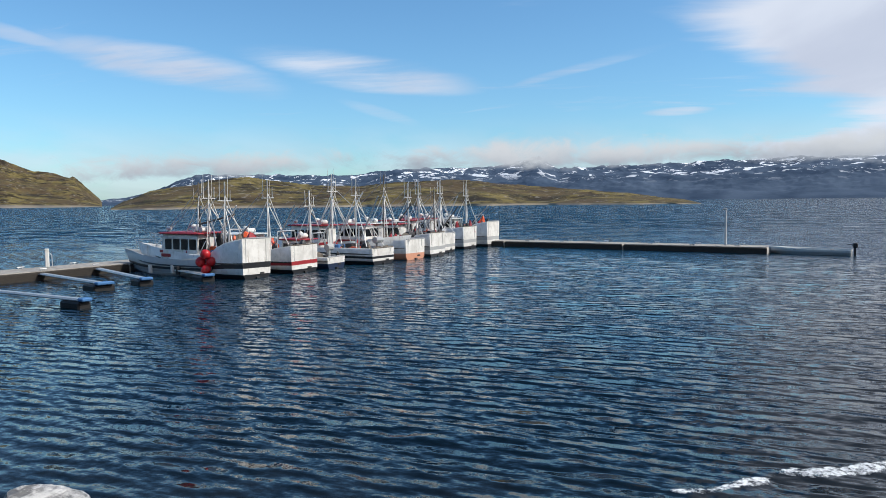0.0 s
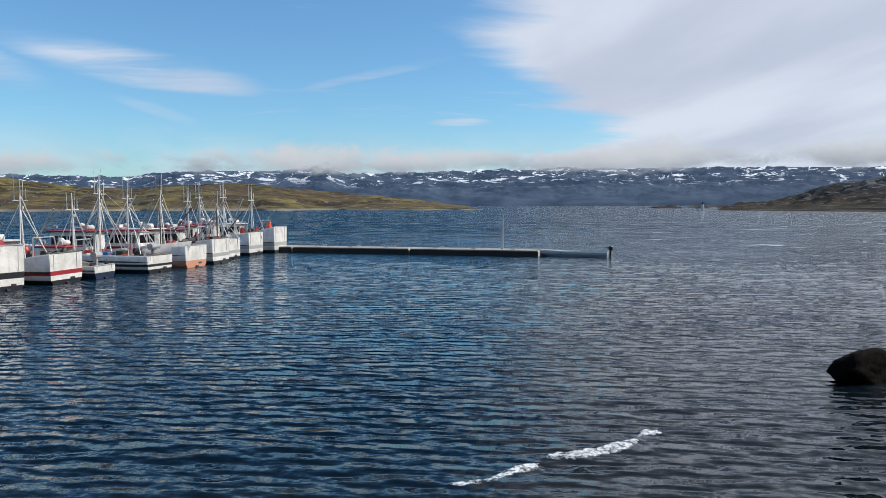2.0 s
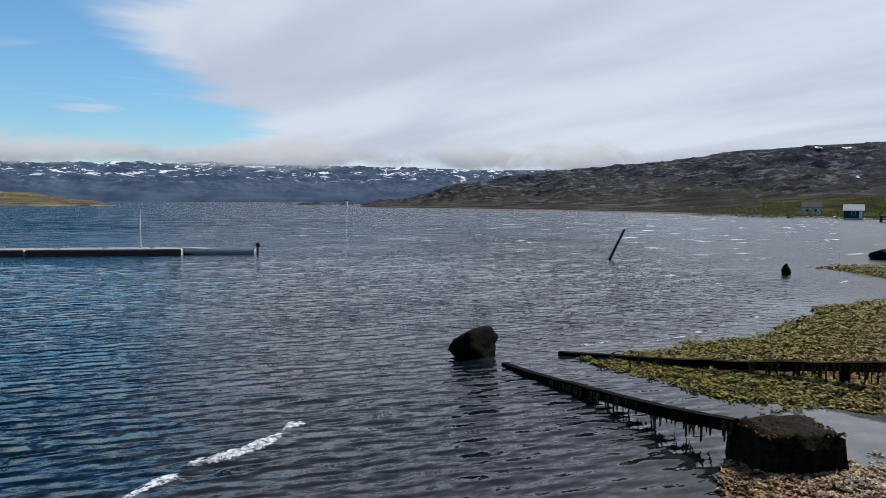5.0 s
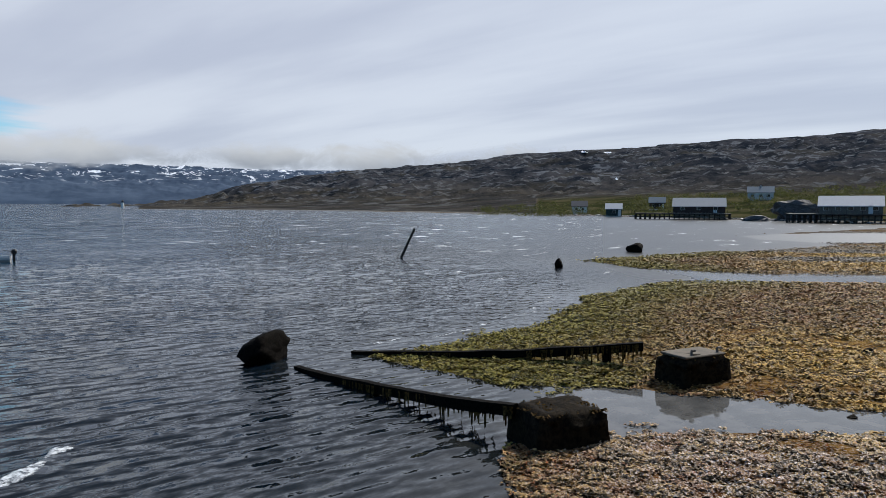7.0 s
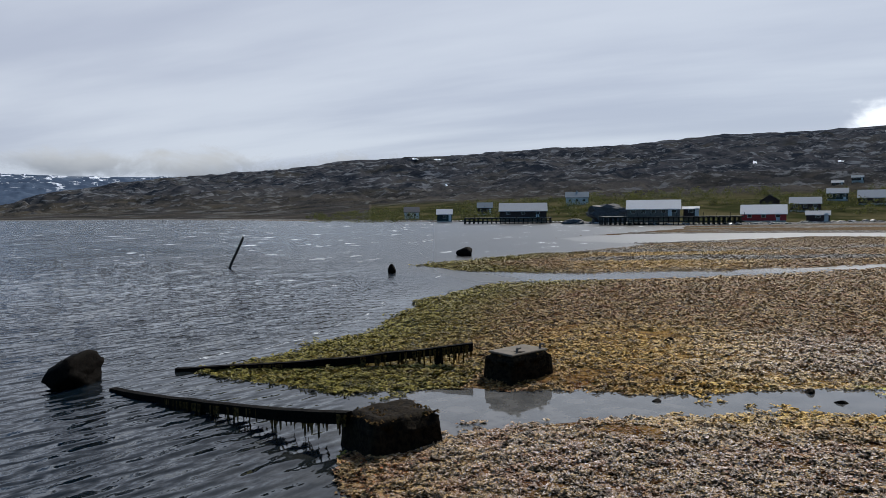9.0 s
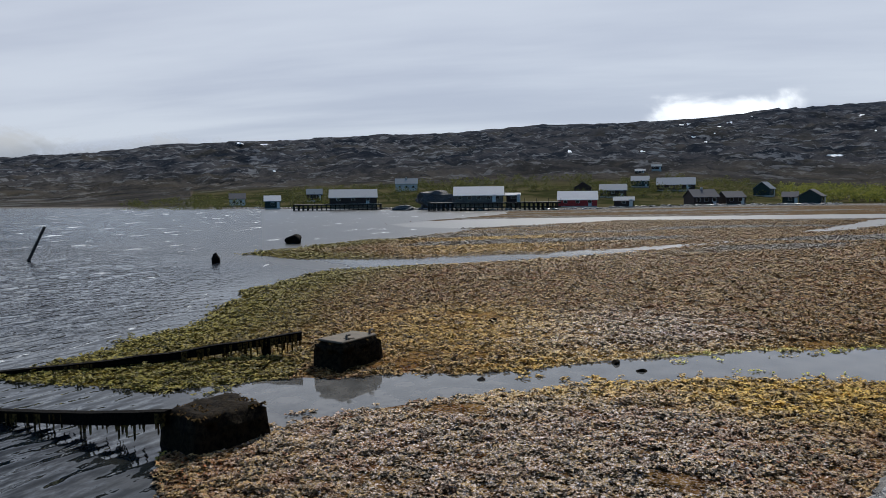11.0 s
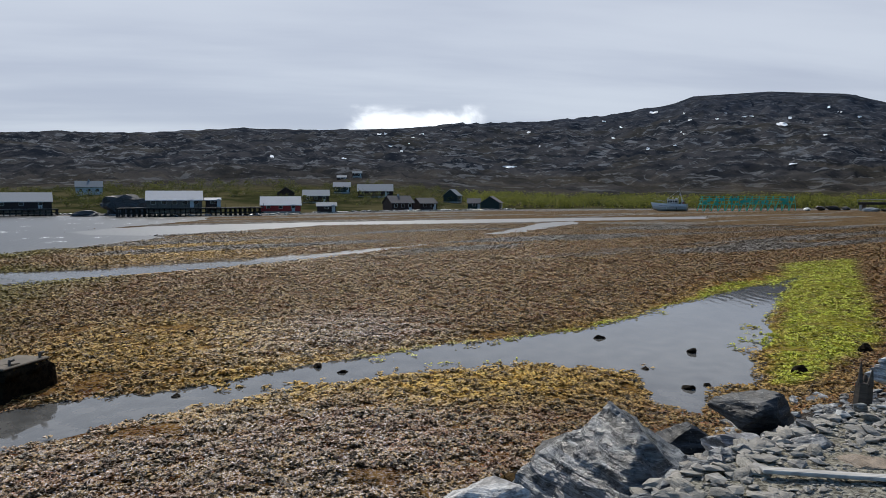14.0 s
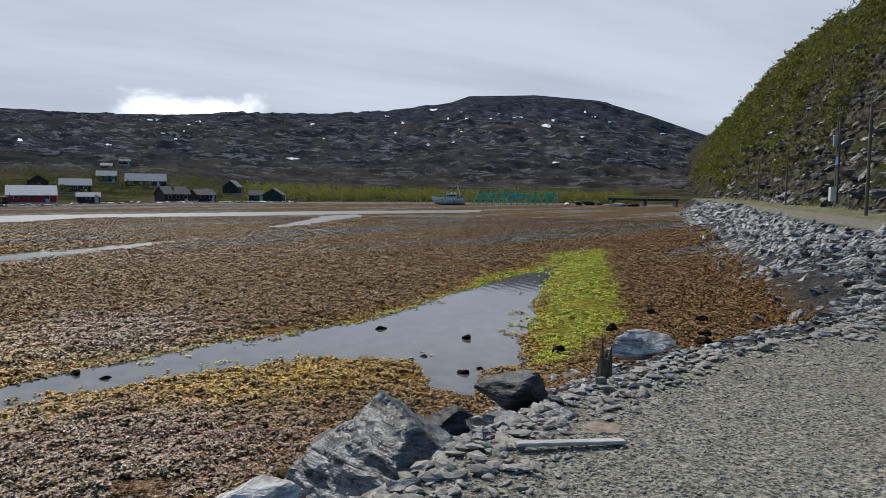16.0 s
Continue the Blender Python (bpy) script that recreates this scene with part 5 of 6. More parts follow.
def skiff(x, y, heading, L=5.4, B=1.9):
    """A low open boat with an outboard motor; x, y is the middle of its stern."""
    h = radians(heading)
    ob = thing("skiff", pose(x - math.sin(h) * L / 2, y + math.cos(h) * L / 2, 0, 0, 0, heading), "low pale grey open skiff with a black outboard motor", "boat")
    part("hull", hull_mesh(L, B, 0.44, 0.58, 0.44, S_PLAIN), [PALEG, GREYP, PALEG], ob)
    part("floor_board", boxed(-B * 0.36, B * 0.36, -L * 0.46, L * 0.2, 0.10, 0.14), GREYP, ob)
    for k in (-0.25, 0.0, 0.2):
        part("thwart", boxed(-B * 0.42, B * 0.42, L * k - 0.13, L * k + 0.13, 0.34, 0.38, bevel=0.01), WOODG, ob)
    motor = part("outboard_motor", boxed(-0.17, 0.17, -L / 2 - 0.42, -L / 2 - 0.06, 0.55, 0.95, bevel=0.08), BLACKP, ob, "black outboard motor")
    part("motor_leg", boxed(-0.06, 0.06, -L / 2 - 0.30, -L / 2 - 0.14, -0.25, 0.552, bevel=0.02), BLACKP, motor)
    part("tiller", rods(((0, -L / 2 - 0.1, 0.78), (0.05, -L / 2 + 0.45, 0.86), 0.025)), BLACKP, motor)


skiff(23.1, 58.2, 64.5)


# ---------------------------------------------------------------- old slip in the shallows
def old_block(x, y, turn, w, d, h, seed, label, irons=False):
    ob = thing("concrete_block", pose(x, y, 0, 0, 0, turn), label, "block", "old slip foundations")
    bm = bmesh.new()
    bmesh.ops.create_cube(bm, size=1)
    bmesh.ops.subdivide_edges(bm, edges=bm.edges[:], cuts=9, use_grid_fill=True)
    off = Vector((seed * 7.1, 3.3, 1.7))
    for v in bm.verts:
        p = Vector((v.co.x * w, v.co.y * d, v.co.z))
        r = max(abs(v.co.x), abs(v.co.y)) * 2
        n = noise.fractal(p * 2.4 + off, 0.8, 2.1, 4)
        flare = 1.0 + 0.10 * (0.5 - v.co.z)
        v.co = Vector((p.x * flare + n * 0.05, p.y * flare + n * 0.05, (v.co.z + 0.5) * (h + 0.35) - 0.35 + n * 0.06 - (0.10 if r > 0.97 and v.co.z > 0.4 else 0)))
    part("block_body", bm, BLOCKM, ob, smooth=True)
    # weed on the top
    rnd = random.Random(seed)
    bm = bmesh.new()
    for _ in range(60 if irons else 260):
        px, py = rnd.uniform(-w, w) * 0.52, rnd.uniform(-d, d) * 0.52
        weed_tuft(bm, Vector((px * 0.93, py * 0.93, h - 0.05)), rnd.uniform(0.03, 0.07), rnd)
    part("weed_cover", bm, BROWNW, ob, "brown rockweed on top")["kind"] = "stuff"
    if irons:
        part("bare_top", boxed(-w * 0.47, w * 0.45, -d * 0.44, d * 0.46, h - 0.02, h + 0.035, bevel=0.02), timber("bare_block_top", (0.12, 0.095, 0.065)), ob, "bare weathered top")
        for k in (-0.25, 0.35):
            part("iron", rods(((k * w, -d * 0.3, h - 0.05), (k * w, -d * 0.3, h + 0.14), 0.03), ((k * w, -d * 0.3, h + 0.14), (k * w + 0.12, -d * 0.3, h + 0.14), 0.03)), WOODG, ob, "rusty iron bolt")
    return ob


def weed_tuft(bm, p, s, rnd, blades=3):
    """A few curled blades of weed."""
    for _ in range(blades):
        a = rnd.uniform(0, 6.283)
        d = Vector((math.cos(a), math.sin(a), 0))
        n = Vector((-d.y, d.x, 0))
        w = s * rnd.uniform(0.35, 0.7)
        z = s * rnd.uniform(0.25, 0.9)
        v = [bm.verts.new(p - n * w * 0.5), bm.verts.new(p + n * w * 0.5), bm.verts.new(p + d * s * 0.7 + n * w * 0.6 + Vector((0, 0, z))),
             bm.verts.new(p + d * s * 0.7 - n * w * 0.6 + Vector((0, 0, z * rnd.uniform(0.5, 1)))), bm.verts.new(p + d * s * 1.5 + n * w * 0.3), bm.verts.new(p + d * s * 1.5 - n * w * 0.3)]
        bm.faces.new((v[0], v[1], v[2], v[3]))
        bm.faces.new((v[3], v[2], v[4], v[5]))


def slip_beam(a, b, label, seed):
    """A fallen rail, hung with weed."""
    rnd = random.Random(seed)
    a, b = Vector(a), Vector(b)
    ob = thing("slip_beam", Matrix.Translation(a), label, "beam", "old slip beams")
    b = b - a
    side = Vector((-b.y, b.x, 0)).normalized()
    bm = bmesh.new()
    rings = []
    for i in range(25):
        t = i / 24
        c = b * t + Vector((0, 0, -0.10 * math.sin(t * math.pi))) + side * noise.noise(Vector((t * 3, seed, 0))) * 0.1
        w, h = 0.09, 0.11 + 0.03 * noise.noise(Vector((t * 9, seed, 5)))
        rings.append([bm.verts.new(c + side * s * w + Vector((0, 0, z * h))) for s, z in ((-1, -1), (1, -1), (1, 1), (-1, 1))])
    for p, q in zip(rings, rings[1:]):
        for k in range(4):
            bm.faces.new((p[k], p[(k + 1) % 4], q[(k + 1) % 4], q[k]))
    bm.faces.new(rings[0][::-1])
    bm.faces.new(rings[-1])
    part("beam_body", bm, WETROCK, ob)
    bm = bmesh.new()
    for _ in range(170):
        t = rnd.random() ** 1.3 * 0.85
        c = b * t + Vector((0, 0, -0.10 * math.sin(t * math.pi)))
        ln = rnd.uniform(0.08, 0.22) + (0.22 if rnd.random() < 0.18 else 0)
        p = c + side * rnd.choice((-1, 1)) * 0.10
        q = b.normalized() * rnd.uniform(0.02, 0.05)
        v = [bm.verts.new(p - q + Vector((0, 0, 0.08))), bm.verts.new(p + q + Vector((0, 0, 0.08))), bm.verts.new(p + q * 0.4 + Vector((0, 0, -ln))), bm.verts.new(p - q * 0.6 + Vector((0, 0, -ln * 0.9)))]
        bm.faces.new(v)
    part("weed_fringe", bm, BROWNW, ob, "dark weed hanging from the beam")
    return ob


old_block(12.05, 6.55, -30, 1.42, 1.1, 0.66, 1, "black weed-covered concrete block at the water's edge")
old_block(17.95, 6.0, -25, 1.45, 0.95, 0.72, 2, "dark concrete block with a bare top and iron bolts", irons=True)
slip_beam((11.6, 7.2, 0.55), (13.0, 14.9, -0.05), "weed-hung slip beam running from its block into the water", 1)
slip_beam((18.5, 7.5, 0.62), (15.2, 15.0, -0.02), "dark slip beam lying across the weedy flat", 2)
part_post = thing("slip_post", pose(18.2, 8.4, 0, 0, 0, 10), "short black stump under the slip beam", "stump")
part("stump", rods(((0, 0, -0.2), (0.03, 0, 0.5), 0.14, 0.11)), WETROCK, part_post)


def place_rock(x, y, rx, ry, rz, seed, mat, label, sink=0.25, turn=None, z=None, sub=3, rough=0.28, sharp=6, name="rock", group=""):
    rnd = random.Random(seed)
    gz = ground_z(x, y) if z is None else z
    ob = link_mesh(name, boulder(rx, ry, rz, seed, sub, rough, sharp), mat, smooth=sub > 3)
    ob.matrix_basis = pose(x, y, gz + rz * (1 - 2 * sink), rnd.uniform(-8, 8), rnd.uniform(-8, 8), rnd.uniform(0, 360) if turn is None else turn)
    tagged(ob, label, "rock", group)
    return ob


place_rock(13.2, 16.4, 0.85, 0.7, 0.62, 3, WETROCK, "black wet rock standing in the shallows", 0.2, 20, -0.15, 4)
place_rock(44.1, 23.8, 0.36, 0.32, 0.5, 4, WETROCK, "small black rock awash off the flat", 0.25, None, -0.1)
place_rock(62.8, 26.1, 0.95, 0.75, 0.62, 15, WETROCK, "dark pointed rock on the spit", 0.25, 60, -0.1)
pole = thing("leaning_pole", pose(43.9, 38.1, -1.2), "dark pole leaning out of the water", "pole")
part("pole_shaft", rods(((-0.75 * 0.55, 0.2, 0), (1.22, -0.6, 3.55), 0.12, 0.10)), WOODD, pole)


# ---------------------------------------------------------------- the gravel bank
def around(az, d):
    return -math.sin(radians(az)) * d, math.cos(radians(az)) * d


def bank_rock(az, d, top, w, h, depth, seed, mat, label, turn=0, sub=4, rough=0.25, sharp=7, tilt=0, name="boulder"):
    """A stone on the bank: heading, distance, height of its top over the water, and size."""
    x, y = around(az, d)
    ob = link_mesh(name, boulder(w / 2, depth / 2, h / 2, seed, sub, rough, sharp), mat)
    ob.matrix_basis = pose(x, y, top - h * 0.44, 0, tilt, az + turn)
    tagged(ob, label, "rock", "boulders on the bank")
    return ob


def great_boulder():
    """The ridged slate boulder: sloping faces that meet in a crest."""
    faces = [((-0.62, -0.46, 0.62), 0.60), ((0.40, -0.62, 0.66), 0.62), ((0.0, 0.85, 0.5), 0.7), ((0.52, 0.10, 0.84), 0.62), ((-0.80, 0.2, 0.5), 0.66),
             ((0.9, -0.1, 0.25), 0.86), ((-0.2, -0.95, 0.2), 0.80), ((0.75, -0.6, 0.3), 0.84), ((0, 0, -1), 0.9), ((-0.95, -0.2, 0.05), 0.9)]
    bm = boulder(1.24, 0.98, 1.10, 3, 6, 0.22, planes=[(Vector(d).normalized(), h) for d, h in faces])
    for v in bm.verts:
        c = v.co
        g = c.x * 0.5 + c.z * 1.2 + 0.25 * noise.noise(c * 2.0)
        v.co = c * (1 + 0.022 * abs(math.sin(g * 17 + 2 * noise.noise(c * 1.3))) + 0.011 * noise.fractal(c * 9, 0.8, 2.1, 3))
    ob = link_mesh("boulder", bm, SLATEB)
    x, y = around(-116.0, 5.45)
    ob.matrix_basis = pose(x, y, 1.95, 0, 8, -116.2)
    tagged(ob, "large ridged blue-grey slate boulder with pale veins", "rock", "boulders on the bank")


great_boulder()
bank_rock(-111.6, 6.9, 2.27, 0.75, 0.6, 0.7, 21, DARKSL, "dark grey rock beside the slate boulder")
bank_rock(-110.6, 6.3, 2.20, 0.85, 0.5, 0.6, 22, BROWNW, "rock overgrown with brown rockweed")
bank_rock(-105.5, 4.75, 2.62, 0.80, 0.35, 0.6, 23, PALEST, "pale schist slab at the bank's edge")
bank_rock(-125.0, 7.3, 2.62, 0.85, 0.44, 0.6, 37, DARKSL, "dark jagged rock on the bank's edge")
bank_rock(-120.0, 6.8, 2.48, 0.55, 0.4, 0.5, 25, DARKSL, "dark rock in a gap between boulders")
bank_rock(-123.6, 6.0, 2.66, 0.52, 0.26, 0.4, 26, PALEST, "pale square-edged stone over a dark hollow")
bank_rock(-127.2, 5.9, 2.70, 0.62, 0.26, 0.36, 27, SLATE, "striped slate slab lying on the rubble", tilt=-12)
bank_rock(-134.4, 8.4, 2.88, 0.80, 0.34, 0.6, 28, PALEST, "pale banded slab on the bank's edge")
sx, sy = around(-131.5, 8.0)
stub = thing("old_post", pose(sx, sy, 2.3, 3, -4, 20), "dark rotten post stub on the bank's edge", "post")
part("post_stub", rods(((0, 0, 0), (0.01, 0, 0.36), 0.085, 0.075), ((-0.045, 0.01, 0.34), (-0.05, 0.01, 0.50), 0.032, 0.006), ((0.02, -0.03, 0.34), (0.025, -0.03, 0.43), 0.04, 0.012),
                       ((0.03, 0.04, 0.34), (0.045, 0.04, 0.55), 0.03, 0.005), sides=7), timber("rotten_post_wood", (0.11, 0.085, 0.062)), stub)
bank_rock(-131.0, 5.7, 2.69, 0.36, 0.10, 0.3, 30, stone("ochre_stone", (0.16, 0.12, 0.08), (0.38, 0.30, 0.22), 2.0), "flat ochre stone pressed into the gravel")
bank_rock(-116.6, 4.45, 2.58, 0.36, 0.34, 0.3, 31, DARKSL, "dark broken stone at the boulder's foot")
bank_rock(36.0, 5.6, 2.52, 1.15, 0.5, 0.8, 32, PALEST, "pale lichen-grey rock at the bank's edge")
for k, (x, y, r) in enumerate([(15.05, -9.0, .26), (15.2, -9.6, .15), (17, -9, .2), (18.5, -11.2, .3), (17.1, -15.6, .42), (16.9, -19.4, .36), (18.8, -19.1, .3), (19.1, -0.8, .22),
                               (18.4, -1.4, .24), (17, 2.4, .2), (24, 3, .25), (21, -9.5, .3), (15.6, -12.4, .3), (14.2, -16.4, .4), (13.7, -17.8, .5), (15.2, -17.6, .35)]):
    place_rock(x, y, r * 0.7, r * 0.55, r * 0.42, 40 + k, BLOCKM, "small black weed-covered stone on the flat", 0.3, name="stone", group="stones on the flat", z=max(ground_z(x, y), -0.05))
for k, (x, y, r) in enumerate([(-4.8, 10.5, .8), (-3.4, 10.2, .6), (3.2, 11.6, .4), (-1.0, 10.0, .5), (1.6, 13.0, .35), (5.5, 11.5, .4), (7.0, 10.0, .45)]):
    place_rock(x, y, r, r * 0.8, 0.28, 70 + k, WETROCK, "black rock barely breaking the shallow water", 0.42, name="stone", group="stones in the shallows", z=-0.33)

plank = thing("driftwood_plank", pose(4.05, -3.28, 2.70, 2, -2, 72), "bleached driftwood plank lying on the gravel", "plank")
bm = bmesh.new()
box(bm, -0.39, 0.39, -0.04, 0.04, -0.012, 0.012, bevel=0.005)
part("board", bm, WOODW, plank)


def stone_kit(name, count, mat, flat=0.5, sub=1, seed=0):
    """A few shared low meshes for rubble."""
    kit = []
    for k in range(count):
        bm = boulder(0.5, 0.42, 0.5 * flat, seed + k, sub, 0.2, 6)
        me = bpy.data.meshes.new(name)
        bm.to_mesh(me)
        bm.free()
        me.materials.append(mat)
        kit.append(me)
    return kit


def joined(name, kit, poses, mat, parent=None, label=""):
    """Many stones in one mesh."""
    co, fa, n = [], [], 0
    cache = [(np.array([v.co[:] for v in me.vertices]), np.array([p.vertices[:] for p in me.polygons])) for me in kit]
    for k, m in poses:
        v, f = cache[k]
        a = np.array(m)
        co.append(v @ a[:3, :3].T + a[:3, 3])
        fa.append(f + n)
        n += len(v)
    me = bpy.data.meshes.new(name)
    me.from_pydata(np.concatenate(co).tolist(), [], np.concatenate(fa).tolist())
    me.materials.append(mat)
    ob = new(name, me)
    if parent:
        ob.parent = parent
    ob["kind"] = "stuff"
    if label:
        ob["label"] = label
    return ob


def scaled(x, y, z, rx, ry, rz, sx, sy, sz):
    return pose(x, y, z, rx, ry, rz) @ Matrix.Diagonal((sx, sy, sz, 1))


def rubble_bank():
    """Loose stones along the edge of the gravel."""
    rnd = random.Random(8)
    kit = stone_kit("rubble", 7, RUBBLE, 0.6, 2, 300)
    near, rest = [], []
    edge = [(2.9, 0.3), (3.3, -0.8), (3.9, -1.9), (4.6, -3.0), (5.2, -4.4), (5.6, -6), (5.7, -9.5), (6.3, -12), (8.5, -19)]
    todo = []
    for _ in range(4600):
        t = rnd.random() ** 0.9 * (len(edge) - 1)
        i = min(int(t), len(edge) - 2)
        f = t - i
        x = edge[i][0] * (1 - f) + edge[i + 1][0] * f + rnd.gauss(0.35, 0.55)
        y = edge[i][1] * (1 - f) + edge[i + 1][1] * f + rnd.gauss(0, 0.3)
        s = 0.04 + 0.13 * rnd.random() ** 2.0 + (0.06 if rnd.random() < 0.06 else 0)
        if x < edge[i][0] - 0.35:
            s *= 0.45
        todo.append((x, y, s))
    zs, _ = ground_zs(np.array([o[0] for o in todo]), np.array([o[1] for o in todo]))
    for (x, y, s), gz in zip(todo, zs.tolist()):
        z = gz + s * 0.16
        p = (rnd.randrange(7), scaled(x, y, z, rnd.uniform(-15, 15), rnd.uniform(-15, 15), rnd.uniform(0, 360), s * rnd.uniform(0.9, 1.7), s, s * rnd.uniform(0.4, 0.8)))
        (near if s > 0.135 and len(near) < 280 else rest).append(p)
    ob = thing("rubble_edge", Matrix.Identity(4), "grey broken rubble along the gravel bank", "rubble", kind="structure")
    for k, m in near:
        st = new("stone", kit[k])
        st.parent = ob
        st.matrix_basis = m
    # broken stone down the slope of the bank
    dark = []
    foot = [(6.0, 2.5), (7.2, 0.8), (8.2, -0.6), (9.3, -3.0), (10.5, -5.5), (12.2, -8.0), (13.2, -10.5), (13.6, -15.2), (12.9, -19.0)]
    for _ in range(1500):
        t = 2.0 + rnd.random() * (len(edge) - 3)
        i = min(int(t), len(edge) - 2)
        f, v = t - i, rnd.random() ** 1.3
        a = Vector(edge[i]).lerp(Vector(edge[i + 1]), f)
        p = a.lerp(Vector(foot[i]).lerp(Vector(foot[i + 1]), f), v)
        dark.append((p.x, p.y, rnd.uniform(0.08, 0.20) + 0.2 * v * rnd.random()))
    zs, _ = ground_zs(np.array([o[0] for o in dark]), np.array([o[1] for o in dark]))
    dark = [(rnd.randrange(7), scaled(x, y, gz + s * 0.12, rnd.uniform(-25, 25), rnd.uniform(-25, 25), rnd.uniform(0, 360), s * rnd.uniform(0.9, 1.7), s, s * rnd.uniform(0.5, 0.9))) for (x, y, s), gz in zip(dark, zs.tolist())]
    joined("slope_stones", stone_kit("slope_stone", 7, SLATE, 0.6, 1, 330), dark, SLATE, ob, "dark broken slate down the bank")
    # gravel grains close by
    ng = 11000
    ga = np.radians(np.array([rnd.uniform(-155, -108) for _ in range(ng)]))
    gd = np.array([3.6 + 9.5 * rnd.random() ** 1.7 for _ in range(ng)])
    gx, gy = -np.sin(ga) * gd, np.cos(ga) * gd
    gzs, _ = ground_zs(gx, gy)
    for x, y, gz, d in zip(gx.tolist(), gy.tolist(), gzs.tolist(), gd.tolist()):
        s = rnd.uniform(0.010, 0.034) * (1 + d * 0.04)
        if gz < 2.5:
            continue
        rest.append((rnd.randrange(7), scaled(x, y, gz + s * 0.1, rnd.uniform(-20, 20), rnd.uniform(-20, 20), rnd.uniform(0, 360), s * 1.3, s, s * 0.7)))
    small = stone_kit("grain", 7, RUBBLE, 0.6, 1, 300)
    joined("loose_gravel", small, rest, RUBBLE, ob, "small grey stones and gravel")


rubble_bank()


def revetment():
    """Slate slabs tipped along the road's bank."""
    rnd = random.Random(12)
    kit = stone_kit("slab", 8, SLATE, 0.5, 2, 500)
    low = stone_kit("slab", 8, SLATE, 0.5, 1, 500)
    ob = thing("revetment", Matrix.Identity(4), "bank of tipped grey slate slabs below the road", "revetment", kind="structure")
    top = [(5.8, -10.5), (8.5, -19), (17.9, -31.8), (30.7, -43.5), (48.3, -61.5), (101.7, -116)]
    foot = [(10.8, -14.0), (12.9, -19.0), (22.0, -27.5), (33.8, -40.2), (56, -64), (108, -118)]
    near, rest = [], []
    for i in range(5):
        a0, a1, b0, b1 = (Vector(p) for p in (top[i], top[i + 1], foot[i], foot[i + 1]))
        length = ((a1 - a0).length + (b1 - b0).length) / 2
        wide = ((b0 - a0).length + (b1 - a1).length) / 2
        size = (0.66, 0.74, 0.84, 1.0, 1.2)[i]
        for _ in range(int(length * wide / (size * size * (0.12 if i < 3 else 0.16)))):
            u, v = rnd.random(), rnd.random() * 1.08 - 0.02
            p = (a0 * (1 - u) + a1 * u) * (1 - v) + (b0 * (1 - u) + b1 * u) * v
            s = size * rnd.uniform(0.55, 1.35)
            dn = (b0 - a0).normalized()
            h = math.degrees(math.atan2(dn.y, dn.x))
            z = 2.62 * (1 - v) + 0.08 * max(v, 0) + s * 0.05
            m = scaled(p.x, p.y, max(z, 0.05) - s * 0.06, rnd.gauss(0, 20), rnd.gauss(10, 18), h + rnd.gauss(60, 18), s * rnd.uniform(1.0, 1.9), s * 0.85, s * rnd.uniform(0.5, 1.05))
            (near if i in (1, 2) and len(near) < 300 and rnd.random() < 0.5 else rest).append((rnd.randrange(8), m))
    for k, m in near:
        st = new("slab", kit[k])
        st.parent = ob
        st.matrix_basis = m
    joined("far_slabs", low, rest, SLATE, ob, "tipped slate slabs further along")


revetment()


# ---------------------------------------------------------------- poles along the road
def utility_pole(x, y, z, h, label, lean=0.0, arm=False, cabinet=False, lamp=False):
    ob = thing("utility_pole", pose(x, y, z - 0.3, 0, lean, 135), label, "pole", "poles along the road")
    part("shaft", rods(((0, 0, 0), (0, 0, h + 0.3), 0.16, 0.11), sides=10), WOODG, ob)
    part("insulator", rods(((0, 0.14, h + 0.1), (0, 0.14, h + 0.32), 0.05)), PALEG, ob, "pale insulator")
    if arm:
        part("crossarm", boxed(-0.9, 0.9, -0.06, 0.06, h - 0.3, h - 0.16, bevel=0.01), WOODG, ob)
        part("second_shaft", rods(((-0.85, 0, 0.2), (-0.85, 0, h + 0.6), 0.14, 0.11), sides=10), WOODG, ob)
        part("transformer", boxed(-0.7, -0.2, -0.55, -0.12, h * 0.62, h * 0.74, bevel=0.06), GREYP, ob, "grey pole transformer")
        part("sign_board", boxed(-0.4, 0.75, -0.2, -0.16, h * 0.42, h * 0.50, bevel=0.01), BLUEP, ob, "blue board on the pole")
    if cabinet:
        part("meter_cabinet", boxed(0.1, 1.2, -0.9, -0.3, 0.3, 1.9, bevel=0.04), PALEG, ob, "pale grey electric cabinet")
    if lamp:
        part("lamp_arm", rods(((0, 0, h - 0.1), (2.3, 0.4, h + 0.5), 0.05)), STEEL, ob)
        part("lamp_head", boxed(2.1, 2.9, 0.28, 0.56, h + 0.46, h + 0.6, bevel=0.04), PALEG, ob, "street lamp head")
    return ob


utility_pole(36.0, -61.0, 2.65, 9.8, "tall weathered wooden pole with a lamp arm", lamp=True)
utility_pole(50.5, -79.8, 3.6, 10.6, "double wooden pole with transformer and cabinet", arm=True, cabinet=True)
utility_pole(74.5, -104.5, 2.65, 8.6, "wooden utility pole beside the gravel road")
utility_pole(104, -136.5, 2.7, 8.6, "wooden utility pole further along the road")
utility_pole(120, -153.5, 3.0, 8.0, "wooden utility pole near the bridge")


